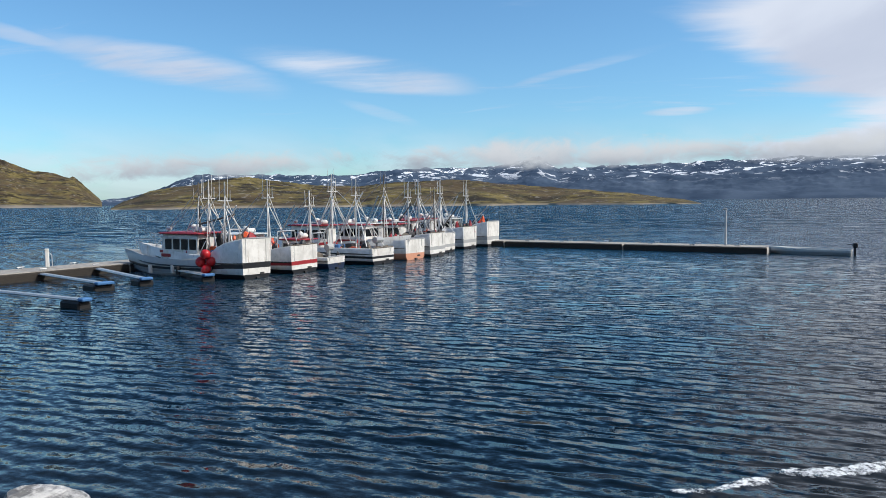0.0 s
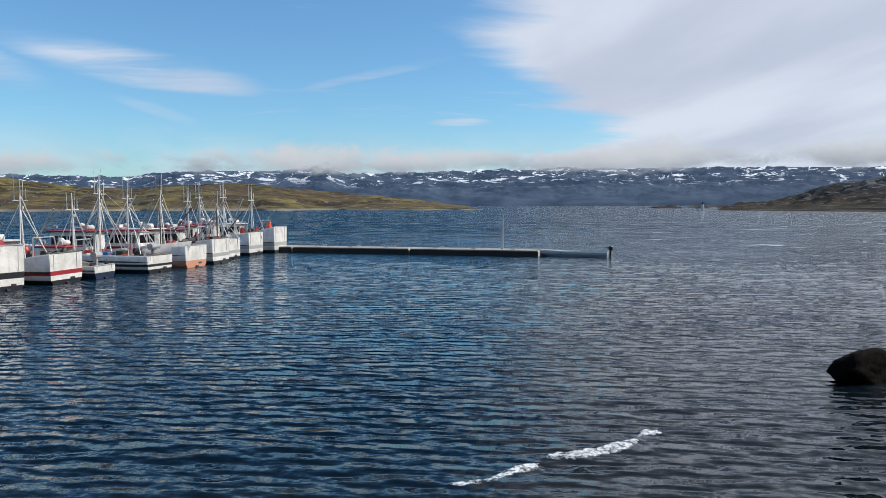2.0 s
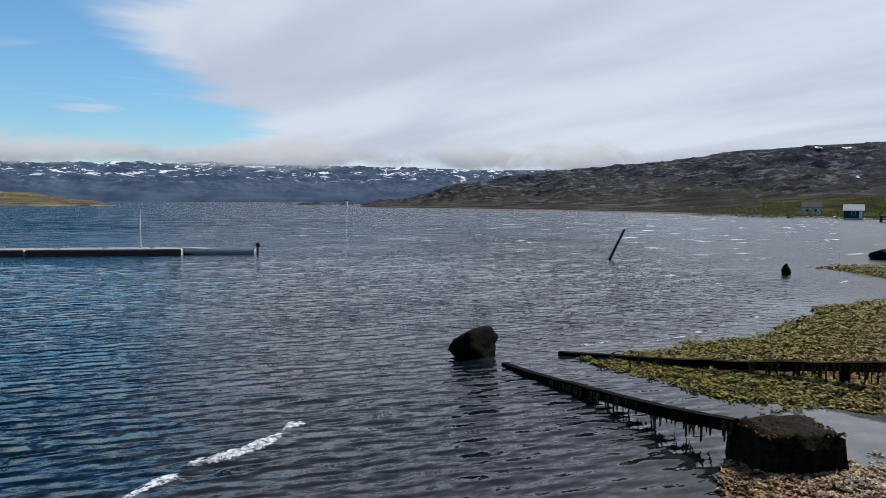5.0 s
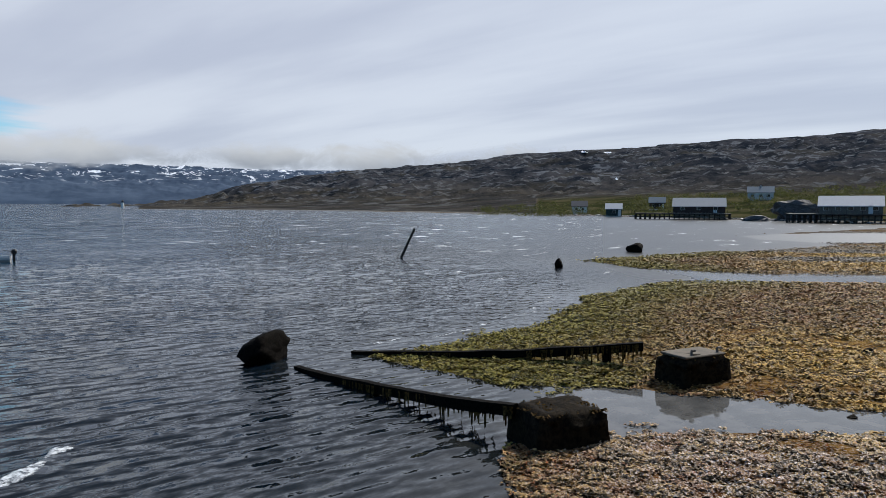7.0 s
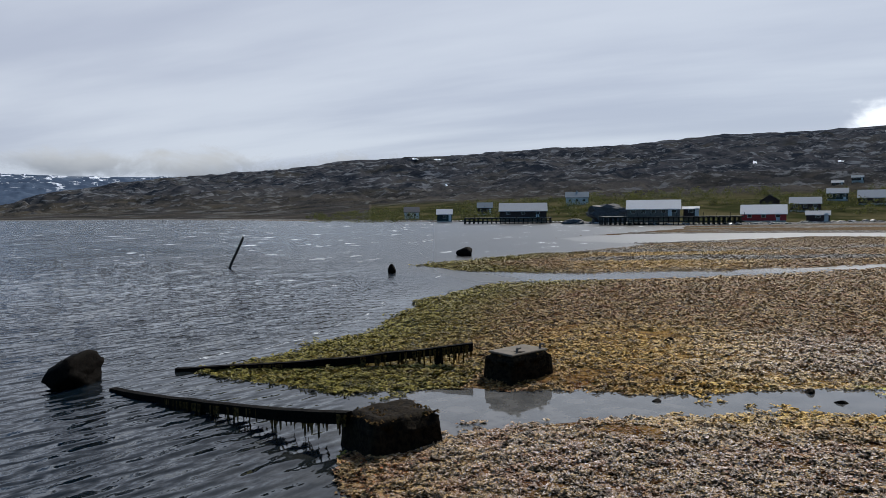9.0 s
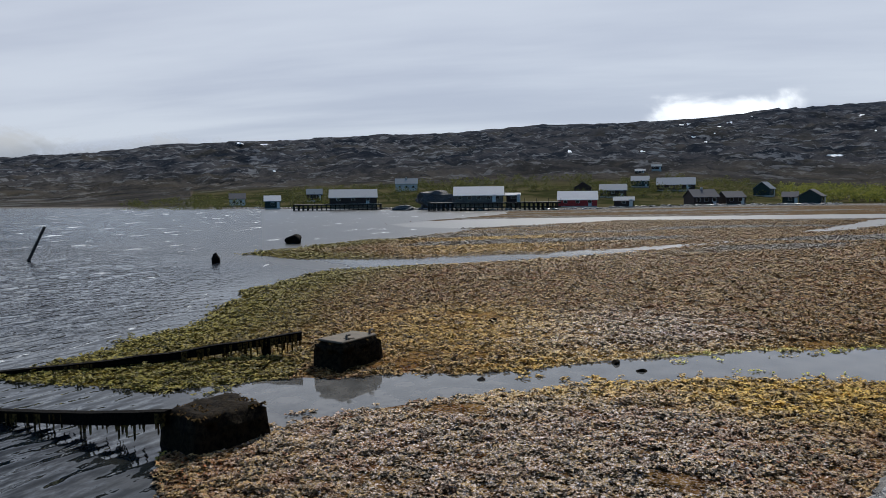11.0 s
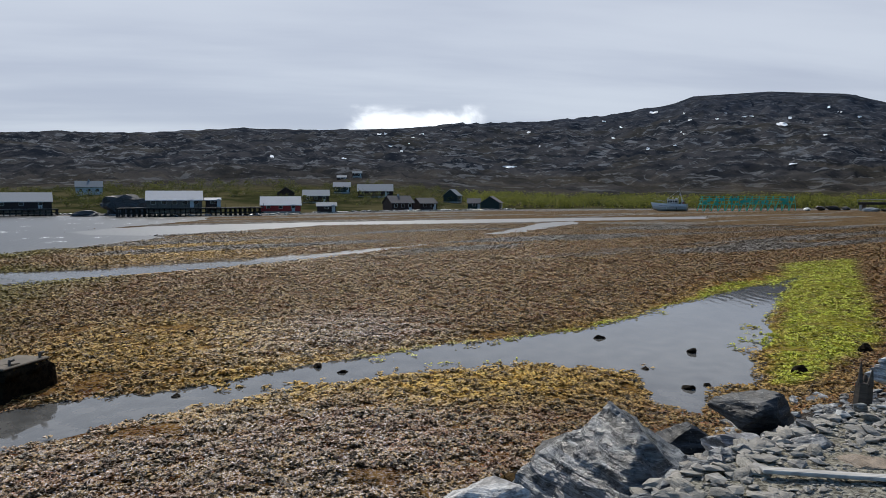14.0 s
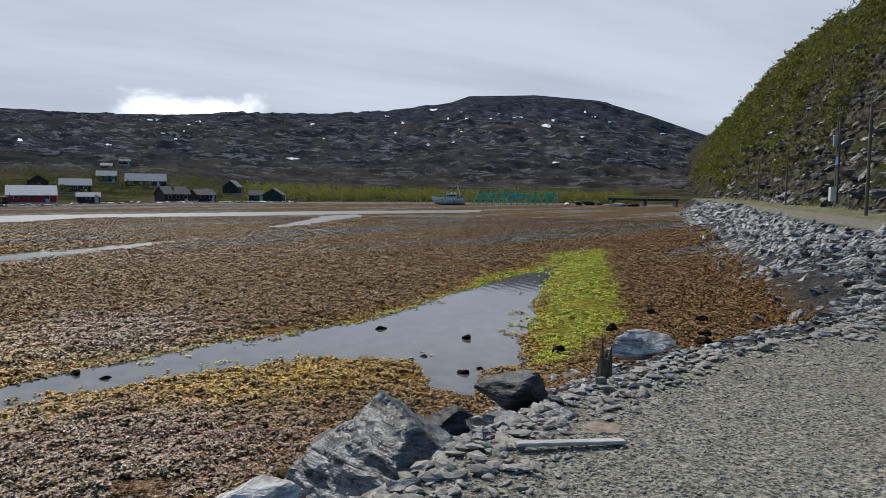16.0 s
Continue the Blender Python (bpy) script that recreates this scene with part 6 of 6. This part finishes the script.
# ---------------------------------------------------------------- the village
def house(az, d, width, depth, wall_h, roof_h, wall, roof, label, turn=0.0, z=None, windows=3, name="house", chimney=False, category="house"):
    x, y = around(az, d)
    gz = ground_z(x, y) if z is None else z
    ob = thing(name, pose(x, y, gz, 0, 0, az + turn), label, category, "village houses")
    w, t = width / 2, depth / 2
    part("foundation", boxed(-w + 0.05, w - 0.05, -t + 0.05, t - 0.05, -1.2, 0.3, bevel=0.03), CONC, ob)
    bm = bmesh.new()
    pts = [(-w, -t), (w, -t), (w, t), (-w, t)]
    lo = [bm.verts.new((*p, 0.304)) for p in pts]
    hi = [bm.verts.new((*p, wall_h)) for p in pts]
    ga, gb = bm.verts.new((-w, 0, wall_h + roof_h)), bm.verts.new((w, 0, wall_h + roof_h))
    for k in range(4):
        bm.faces.new((lo[k], lo[(k + 1) % 4], hi[(k + 1) % 4], hi[k]))
    bm.faces.new((hi[3], hi[0], ga))
    bm.faces.new((hi[1], hi[2], gb))
    part("wall", bm, wall, ob)
    for s in (-1, 1):
        bm = bmesh.new()
        e = 0.4
        a = math.atan2(roof_h, t)
        p0 = Vector((-w - 0.3, 0, wall_h + roof_h + 0.02))
        q0 = Vector((-w - 0.3, s * (t + e * math.cos(a)), wall_h - e * math.sin(a) + 0.02))
        up_ = Vector((0, 0, 0.14))
        vs = [p0, q0, q0 + up_, p0 + up_]
        A = [bm.verts.new(v) for v in vs]
        Bv = [bm.verts.new(v + Vector((width + 0.6, 0, 0))) for v in vs]
        for k in range(4):
            bm.faces.new((A[k], A[(k + 1) % 4], Bv[(k + 1) % 4], Bv[k]))
        bm.faces.new(A[::-1])
        bm.faces.new(Bv)
        bmesh.ops.recalc_face_normals(bm, faces=bm.faces[:])
        part("roof", bm, roof, ob)
    for k in range(windows):
        cx = -w + width * (k + 0.6) / (windows + 0.2)
        win = part("window", boxed(cx - 0.55, cx + 0.55, -t - 0.05, -t + 0.05, 1.1, min(2.2, wall_h - 0.15), bevel=0.02), WHITE, ob, "white-framed window")
        part("pane", boxed(cx - 0.49, cx + 0.49, -t - 0.06, -t - 0.045, 1.15, min(2.15, wall_h - 0.2)), GLASSD, win)
    part("door", boxed(w * 0.55, w * 0.55 + 0.9, -t - 0.04, -t + 0.04, 0.31, 2.3, bevel=0.02), PALEG, ob)
    if chimney:
        part("chimney", boxed(-0.3, 0.3, -0.3, 0.3, wall_h + roof_h * 0.6, wall_h + roof_h + 0.7, bevel=0.03), CONC, ob)
    return ob


def pier(az0, az1, d, deck_z, depth, label, step=1.15):
    (x0, y0), (x1, y1) = around(az0, d), around(az1, d)
    m, length = up((x0, y0), (x1, y1), depth)
    ob = thing("pile_pier", m, label, "pier", "timber piers")
    part("deck", boxed(-depth / 2, depth / 2, 0, length, deck_z - 0.3, deck_z, bevel=0.03), WOODD, ob)
    for k in range(int(length / 3) + 1):
        part("rail_post", boxed(depth / 2 - 0.1, depth / 2, k * 3, k * 3 + 0.1, deck_z, deck_z + 0.9), WOODD, ob)
    n = int(length / step)
    for k in range(n + 1):
        for r in (0.46, 0.1, -0.35):
            part("pile", rods(((depth * r, k * step + 0.15, -2.2), (depth * r, k * step + 0.15, deck_z - 0.3), 0.15), sides=6), WOODD, ob)
    for r in (0.47, 0.0):
        part("brace", boxed(depth * r - 0.06, depth * r + 0.06, 0, length, deck_z * 0.35, deck_z * 0.35 + 0.25), WOODD, ob)
    return ob


pier(-78.0, -88.2, 186, 2.1, 9, "dark timber pier on many piles")
pier(-67.4, -74.2, 212, 1.7, 8, "low dark timber quay on piles", 1.3)
mx_, my_ = around(-78.6, 204)
place_rock(mx_, my_, 8.5, 5, 4.4, 812, DARKSL, "dark rock outcrop beside the pier", 0.3, -78, rough=0.8, sharp=10)
mx_, my_ = around(-76.0, 196)
place_rock(mx_, my_, 5.0, 3, 1.3, 813, DARKSL, "low dark outcrop on the shore", 0.3, -76, rough=0.8, sharp=10)
# walls take dark wood, standing in for shade on the backlit side
house(-81.9, 187, 12.4, 7.5, 2.1, 2.1, WOODG, ROOFW, "white quay shed with pale metal roof on the pier", z=1.8, windows=5, name="shed", category="shed")
house(-84.6, 187, 3.4, 4, 2.0, 0.5, WALLB, ROOFW, "small lean-to shed at the pier", z=1.8, windows=1, name="shed", category="shed")
house(-72.0, 214, 13.5, 8, 2.1, 2.2, WALLB, ROOFP, "long dark brown boathouse on the quay", z=1.5, windows=3, name="boathouse", category="boathouse")
house(-65.8, 246, 5, 5, 2.6, 1.6, WALLG, ROOFW, "small boathouse with a pale roof by the shore", windows=1, name="boathouse", category="boathouse")
house(-76.2, 318, 9.5, 7, 3.0, 2.2, WALLW, ROOFG, "house with a blue-grey roof above the shore", chimney=True)
house(-89.6, 214, 11, 8, 2.1, 2.3, WALLR, ROOFW, "red boathouse with a pale metal roof", name="boathouse", category="boathouse")
house(-93.1, 206, 5.2, 4, 1.9, 0.9, WALLB, ROOFP, "small brown shed with pale roof near the beach", windows=1, name="shed", category="shed")
house(-92.3, 262, 9, 7, 2.4, 2.0, WALLB, ROOFP, "dark brown cabin with a dull pale roof")
house(-90.0, 268, 5, 6, 2.6, 2.0, WALLB, ROOFD, "narrow dark gabled cabin", turn=90, windows=1)
house(-94.3, 312, 7, 6, 2.6, 1.8, WALLG, ROOFP, "grey-green cabin up the slope")
house(-96.9, 296, 14, 8, 2.3, 2.6, WALLB, ROOFP, "long dark house with a light roof", windows=4)
house(-98.7, 228, 7.6, 7, 2.5, 2.1, WALLB, ROOFD, "dark brown cabin with chimney near the beach", chimney=True, turn=25)
house(-100.8, 232, 5.8, 6, 2.3, 1.6, WALLB, ROOFD, "dark brown annexe cabin", windows=2, turn=25)
house(-103.0, 296, 5.5, 6, 2.8, 2.4, WALLG, ROOFG, "small blue-grey gabled cabin", windows=1, turn=70)
house(-106.1, 240, 4.8, 6, 2.4, 1.9, WALLG, ROOFD, "dark green hut among the birches", windows=1, turn=75)
house(-104.7, 243, 4.2, 5, 2.2, 1.4, WALLG, ROOFD, "low dark green shed", windows=1, name="shed", category="shed")
house(-94.3, 470, 6, 5, 2.0, 1.2, WALLB, ROOFP, "far cabin with a pale roof on the slope", windows=2)
house(-95.5, 475, 6, 5, 2.0, 1.2, WALLB, ROOFG, "far cabin with a pale roof on the slope", windows=2)
house(-63.2, 300, 6, 6, 2.8, 2.0, WALLW, ROOFD, "white house behind the shore trees", windows=2)
house(-69.0, 300, 6, 6, 2.8, 2.0, WALLB, ROOFG, "brown house behind the shore trees", windows=2)
bx, by = around(-28.6, 555)
light = thing("lighthouse", pose(bx, by, 0.4), "small white beacon on the point", "beacon")
part("tower", rods(((0, 0, 0), (0, 0, 4.2), 1.1, 0.8), sides=12), WHITE, light)
part("lantern", rods(((0, 0, 4.2), (0, 0, 5.4), 0.7), ((0, 0, 5.4), (0, 0, 6.0), 0.85, 0.1), sides=12), DARKST, light)


def net_rack(az0, az1, d, h, label):
    """Teal net-covered drying frames."""
    (x0, y0), (x1, y1) = around(az0, d), around(az1, d + 14)
    m, length = up((x0, y0), (x1, y1), 4)
    m = m @ Matrix.Translation((0, 0, ground_z(x0, y0)))
    ob = thing("net_rack", m, label, "rack")
    n = 14
    for k in range(n):
        y = length * k / (n - 1)
        part("trestle", rods(((-1.8, y, 0), (0, y + 0.7, h), 0.10), ((1.8, y, 0), (0, y + 0.7, h), 0.10), ((-1.0, y + 0.3, h * 0.5), (1.0, y + 0.3, h * 0.5), 0.08), ((0, y - 0.8, 0), (0, y + 0.7, h), 0.08), sides=6), TEAL, ob)
    for z in (0.45, 0.7, 0.85, 1.0):
        part("rail_pole", rods(((1.8 * (1 - z), 0, h * z), (1.8 * (1 - z), length, h * z * 0.98), 0.08), sides=6), TEAL, ob)
        part("rail_pole", rods(((-1.8 * (1 - z), 0, h * z), (-1.8 * (1 - z), length, h * z * 0.98), 0.08), sides=6), TEAL, ob)
    rnd = random.Random(2)
    for k in range(40):
        bm = bmesh.new()
        y = rnd.uniform(0, length - 1)
        z0 = h * rnd.uniform(0.35, 0.75)
        q = [(0.9, y, z0), (0.9, y + rnd.uniform(0.5, 1.6), z0), (0.5, y + 0.7, z0 + 0.8), (0.5, y, z0 + 0.6)]
        vs = [bm.verts.new(p) for p in q]
        bm.faces.new(vs)
        part("net", bm, TEAL, ob, "teal netting hung over the frame")
    return ob


net_rack(-121.8, -128.0, 218, 4.2, "teal-green net frames standing on the beach")
bx, by = around(-120.9, 215)
work = fishing_boat(bx, by, 9.0, 2.8, 1.5, 2.0, 1.6, S_PLAIN, [PALEG, GREYP, GREYP], (2.5, 5.5, 2.0, 1.8), [(2.0, 6.0)], "pale grey boat drawn up on the beach", heading=-40, gear=2, seed=21, roof=GREYP)
work.matrix_basis = Matrix.Translation((0, 0, ground_z(bx, by) + 0.5)) @ work.matrix_basis


def bridge(az0, az1, d):
    (x0, y0), (x1, y1) = around(az0, d), around(az1, d - 4)
    m, length = up((x0, y0), (x1, y1), 4)
    ob = thing("road_bridge", m, "low concrete road bridge over the stream", "bridge")
    part("deck", boxed(-2.5, 2.5, 0, length, 1.9, 2.6, bevel=0.05), WOODD, ob, "dark bridge deck")
    for y in (0.4, length * 0.5, length - 1.0):
        part("abutment", boxed(-2.3, 2.3, y, y + 0.7, -0.6, 1.896, bevel=0.05), CONC, ob)
    for s in (-2.4, 2.4):
        part("parapet", rods(((s, 0, 3.3), (s, length, 3.3), 0.05), *[((s, k * length / 8, 2.6), (s, k * length / 8, 3.3), 0.04) for k in range(9)], sides=6), STEEL, ob)


bridge(-132.2, -137.2, 236)
rnd = random.Random(31)
for k, (az, d, w, h, mat) in enumerate([(-129.8, 232, 3.2, 1.8, DARKST), (-130.6, 236, 5.0, 2.0, WOODD), (-131.4, 236, 3.0, 1.4, DARKST), (-133.0, 222, 5.0, 1.6, GREYP), (-133.9, 222, 4.0, 1.2, WOODD), (-129.0, 226, 2.0, 1.2, PALEG)]):
    x, y = around(az, d)
    ob = link_mesh("gear_heap", boulder(w / 2, 1.2, h / 2, 700 + k, 2, 0.35, 7), mat)
    ob.matrix_basis = pose(x, y, ground_z(x, y) + h * 0.3, 0, 0, az)
    tagged(ob, "dark heap of fishing gear and timber on the beach", "gear", "heaps on the beach")


def beach_stones():
    """The heap of dark stones along the village beach."""
    rn = random.Random(44)
    kit = stone_kit("beach_stone", 6, SLATE, 0.6, 1, 640)
    poses = []
    for _ in range(420):
        az = rn.uniform(-108, -92) if rn.random() < 0.6 else rn.uniform(-92, -58)
        d = float(profile(np.array([az]), SHORE)[0]) + (rn.gauss(17, 3) if az < -92 else rn.gauss(3, 2.5))
        x, y = around(az, d)
        s = rn.uniform(0.4, 1.5)
        poses.append((rn.randrange(6), x, y, s))
    zs, _ = ground_zs(np.array([o[1] for o in poses]), np.array([o[2] for o in poses]))
    done = [(k, scaled(x, y, z + s * 0.12, rn.gauss(0, 12), rn.gauss(0, 12), rn.uniform(0, 360), s * 1.3, s, s * 0.9)) for (k, x, y, s), z in zip(poses, zs.tolist())]
    tagged(joined("shore_stones", kit, done, SLATE), "dark stones heaped along the village shore", "stones", kind="stuff")


beach_stones()


# ---------------------------------------------------------------- bushes
def leaf_material(name, dark, light):
    m = Mat(name, 0.65, 0, 0.25)
    isl = m.node("ShaderNodeNewGeometry").outputs["Random Per Island"]
    big = m.noise(0.12, 3)
    c = m.mix(isl, dark, light)
    c = m.mix(m.ramp(big, 0.35, 0.65, 0, 0.6), c, tuple(a * 0.6 + b * 0.5 for a, b in zip(dark, light)))
    m.color(c)
    tl = m.node("ShaderNodeBsdfTranslucent")
    m.link(c, tl.inputs[0])
    mx = m.node("ShaderNodeMixShader")
    mx.inputs[0].default_value = 0.45
    m.link(m.b.outputs[0], mx.inputs[1])
    m.link(tl.outputs[0], mx.inputs[2])
    m.link(mx.outputs[0], m.t.nodes["Material Output"].inputs[0])
    return m.m


def leaf_cloud(name, base, height, spread, count, leaf, mat, seed, label, category, trunk_mat=None):
    """Bushes as many small leaves round forked stems; base is an (n, 3) array."""
    r = np.random.RandomState(seed)
    n = len(base)
    tot = n * count
    i = np.repeat(np.arange(n), count)
    hh, ss = height[i], spread[i]
    u = r.rand(tot) ** 0.75
    lob = r.randint(0, 5, tot)
    la = lob * 1.2566 + (i * 2.4)
    lz = 0.35 + 0.55 * ((lob * 7 + i * 3) % 5) / 4
    g = r.normal(0, 0.30, (tot, 3))
    P = base[i] + np.stack([(np.cos(la) * 0.5 + g[:, 0] * 1.2) * ss, (np.sin(la) * 0.5 + g[:, 1] * 1.2) * ss, np.clip(lz + g[:, 2] * 0.75, 0.04, 1.1) * hh * (0.75 + 0.25 * u)], 1)
    s = leaf * hh ** 0.3 * (0.6 + 0.8 * r.rand(tot))
    a = r.normal(0, 1, (tot, 3))
    a /= np.linalg.norm(a, axis=1, keepdims=True)
    b = np.cross(a, r.normal(0, 1, (tot, 3)))
    b /= np.linalg.norm(b, axis=1, keepdims=True)
    a, b = a * s[:, None], b * (s * 0.6)[:, None]
    co = np.stack([P - a, P + b, P + a, P - b], 1).reshape(-1, 3)
    me = bpy.data.meshes.new(name)
    f = np.arange(len(co)).reshape(-1, 4)
    # stems
    st = []
    for k in range(n):
        for j in range(2):
            an = r.rand() * 6.28
            tip = base[k] + np.array([math.cos(an) * spread[k] * 0.4, math.sin(an) * spread[k] * 0.4, height[k] * 0.8])
            w = 0.02 + height[k] * 0.012
            st += [base[k] - [w, 0, 0.2], base[k] + [w, 0, -0.2], tip, base[k] - [0, w, 0.2], base[k] + [0, w, -0.2], tip]
    st = np.array(st).reshape(-1, 3)
    tri = (np.arange(len(st)).reshape(-1, 3) + len(co)).tolist()
    me.from_pydata(np.concatenate([co, st]).tolist(), [], f.tolist() + tri)
    me.materials.append(mat)
    me.materials.append(trunk_mat or WOODG)
    idx = np.zeros(len(f) + len(tri), np.int32)
    idx[len(f):] = 1
    me.polygons.foreach_set("material_index", idx)
    ob = new(name, me)
    return tagged(ob, label, category, kind="stuff")


def scatter(n, seed, az0, az1, d0, d1):
    r = np.random.RandomState(seed)
    a = r.uniform(az0, az1, n)
    d = r.uniform(d0, d1, n)
    x, y = -np.sin(np.radians(a)) * d, np.cos(np.radians(a)) * d
    z, q = ground_zs(x, y)
    return r, a, d, np.stack([x, y, z], 1), q


BIRCH = leaf_material("young_birch_leaves", (0.060, 0.074, 0.016), (0.27, 0.275, 0.058))
SCRUB = leaf_material("shore_scrub_leaves", (0.030, 0.038, 0.012), (0.150, 0.152, 0.045))
BUSH = leaf_material("hillside_bush_leaves", (0.030, 0.042, 0.009), (0.215, 0.215, 0.042))
r, a, d, P, q = scatter(520, 1, -134, -104, 262, 345)
leaf_cloud("birch_thicket", P, r.uniform(2.3, 4.6, 520), r.uniform(1.2, 2.4, 520), 80, 0.21, BIRCH, 2, "yellow-green young birch thicket behind the beach", "thicket")
r, a, d, P, q = scatter(420, 3, -104, -55, 250, 380)
leaf_cloud("shore_bushes", P, r.uniform(1.4, 3.4, 420), r.uniform(1.4, 3.0, 420), 80, 0.20, SCRUB, 4, "green bushes scattered among the village houses", "bushes")
r, a, d, P, q = scatter(5200, 5, -172, -136.5, 60, 520)
ok = q["on"] & (q["u"] > 0.05) & (q["u"] < 0.99) & (fbm(P[:, 0] / 12, P[:, 1] / 12, 3, 88) + 0.8 * (q["u"] - 0.32) > 0.0)
P = P[ok]
leaf_cloud("hillside_bushes", P, r.uniform(1.6, 5.2, len(P)) * (1.05 - 0.35 * q["u"][ok]), r.uniform(1.2, 3.2, len(P)), 80, 0.23, BUSH, 6, "dense green bushes on the steep rocky hillside", "bushes")
r, a, d, P, q = scatter(2600, 25, -147, -136.3, 130, 620)
P = P[q["on"] & (q["u"] > 0.06) & (q["u"] < 0.97) & (fbm(P[:, 0] / 16, P[:, 1] / 16, 3, 88) + 1.2 * (q["u"] - 0.38) + 0.08 * (a + 141) > 0.0)]
leaf_cloud("far_hillside_bushes", P, r.uniform(2.0, 4.2, len(P)), r.uniform(2.0, 4.0, len(P)), 60, 0.42, BUSH, 26, "green birch scrub on the far end of the steep hillside", "bushes")


# ---------------------------------------------------------------- rocks on the hillside
def hillside_rocks():
    r, a, d, P, q = scatter(5200, 15, -160, -136.5, 56, 330)
    ok = q["on"] & (q["u"] < 0.85) & (fbm(P[:, 0] / 12, P[:, 1] / 12, 3, 88) + 0.9 * (q["u"] - 0.42) < 0.1)
    P = P[ok]
    rnd = random.Random(5)
    crag = stone("hillside_crag", (0.014, 0.013, 0.011), (0.155, 0.145, 0.125), 0.6, rough=0.6)
    kit = stone_kit("crag", 8, crag, 0.8, 2, 900)
    poses = []
    for p in P:
        s = 0.4 + 1.8 * rnd.random() ** 2
        poses.append((rnd.randrange(8), scaled(p[0], p[1], p[2] - s * 0.12, rnd.gauss(0, 18), rnd.gauss(0, 18), 45 + rnd.gauss(0, 30), s * rnd.uniform(1.2, 2.6), s * 1.1, s * rnd.uniform(0.6, 1.2))))
    ob = joined("hillside_scree", kit, poses, crag)
    tagged(ob, "grey-brown crags and scree on the hillside", "scree", kind="stuff")


hillside_rocks()


# ---------------------------------------------------------------- weed on the flat
def seaweed():
    """Curled blades all over the tidal flat, thickest close by."""
    r = np.random.RandomState(9)
    n = 930000
    az = r.uniform(-146, -46, n)
    d = 6.0 * np.exp(r.rand(n) ** 0.82 * math.log(115 / 6.0))
    x, y = -np.sin(np.radians(az)) * d, np.cos(np.radians(az)) * d
    lump = fbm(x * 4.2, y * 4.2, 4, 93, 0.6)
    ok = (lump > -0.16) | (r.rand(n) < 0.16)
    x, y, d, az, lump = x[ok], y[ok], d[ok], az[ok], lump[ok]
    z, q = heights(az, d, x, y)
    ok = ((z > -0.012) | ((z > -0.06) & (fbm(x * 0.7, y * 0.7, 3, 97) > 0.22) & (fbm(x * 4, y * 4, 2, 99) > 0.15) & (x > 11))) & (q["k"] < 0.22) & (fbm(x * 0.9, y * 0.9, 3, 91) > -0.42)
    x, y, z, d, az, lump, q = x[ok], y[ok], z[ok], d[ok], az[ok], lump[ok], {k: v[ok] for k, v in q.items()}
    zn = zones(x, y, z, d, q)
    # blades keep full colour, without the ground's painted shade
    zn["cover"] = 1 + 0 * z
    zn["blade"] = 1 + 0 * z
    zn["sand"] = zn["sand"] * 0.7
    n = len(x)
    s = np.minimum(0.026 + 0.0014 * d, 0.11) * r.uniform(0.6, 1.6, n) * (1 - 0.25 * zn["green"])
    a = r.uniform(0, 6.283, n)
    D = np.stack([np.cos(a), np.sin(a), 0 * a], 1)
    N = np.stack([-np.sin(a), np.cos(a), 0 * a], 1)
    w = (s * r.uniform(0.35, 0.8, n))[:, None]
    up_ = np.array([[0, 0, 1.0]])
    h1 = (s * r.uniform(0.05, 0.75, n))[:, None]
    h2 = (s * r.uniform(0.05, 0.75, n))[:, None]
    mound = np.maximum(lump + 0.16, 0) * np.minimum(0.09 + 0.002 * d, 0.2)
    p = np.stack([x, y, np.maximum(z - 0.008, -0.006) + mound * r.uniform(0.3, 1.0, n)], 1)
    s = s[:, None]
    co = np.stack([p, p + D * s * 0.8 + N * w + up_ * h1, p + D * s * 1.6 + up_ * (h1 + h2) * 0.3, p + D * s * 0.8 - N * w + up_ * h2], 1)
    co = co.reshape(-1, 3)
    f = np.arange(n * 4).reshape(-1, 4)
    me = bpy.data.meshes.new("seaweed")
    me.vertices.add(len(co))
    me.vertices.foreach_set("co", co.ravel().astype(np.float32))
    me.loops.add(f.size)
    me.loops.foreach_set("vertex_index", f.ravel().astype(np.int32))
    me.polygons.add(len(f))
    me.polygons.foreach_set("loop_start", np.arange(0, f.size, 4, dtype=np.int32))
    me.update(calc_edges=True)
    for key, val in zn.items():
        at = me.attributes.new(key, "FLOAT", "POINT")
        at.data.foreach_set("value", np.repeat(np.asarray(val, float), 4).astype(np.float32))
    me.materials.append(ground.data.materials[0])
    ob = new("seaweed", me)
    tagged(ob, "wet brown, yellow and green seaweed over the flat", "seaweed", kind="stuff")


seaweed()
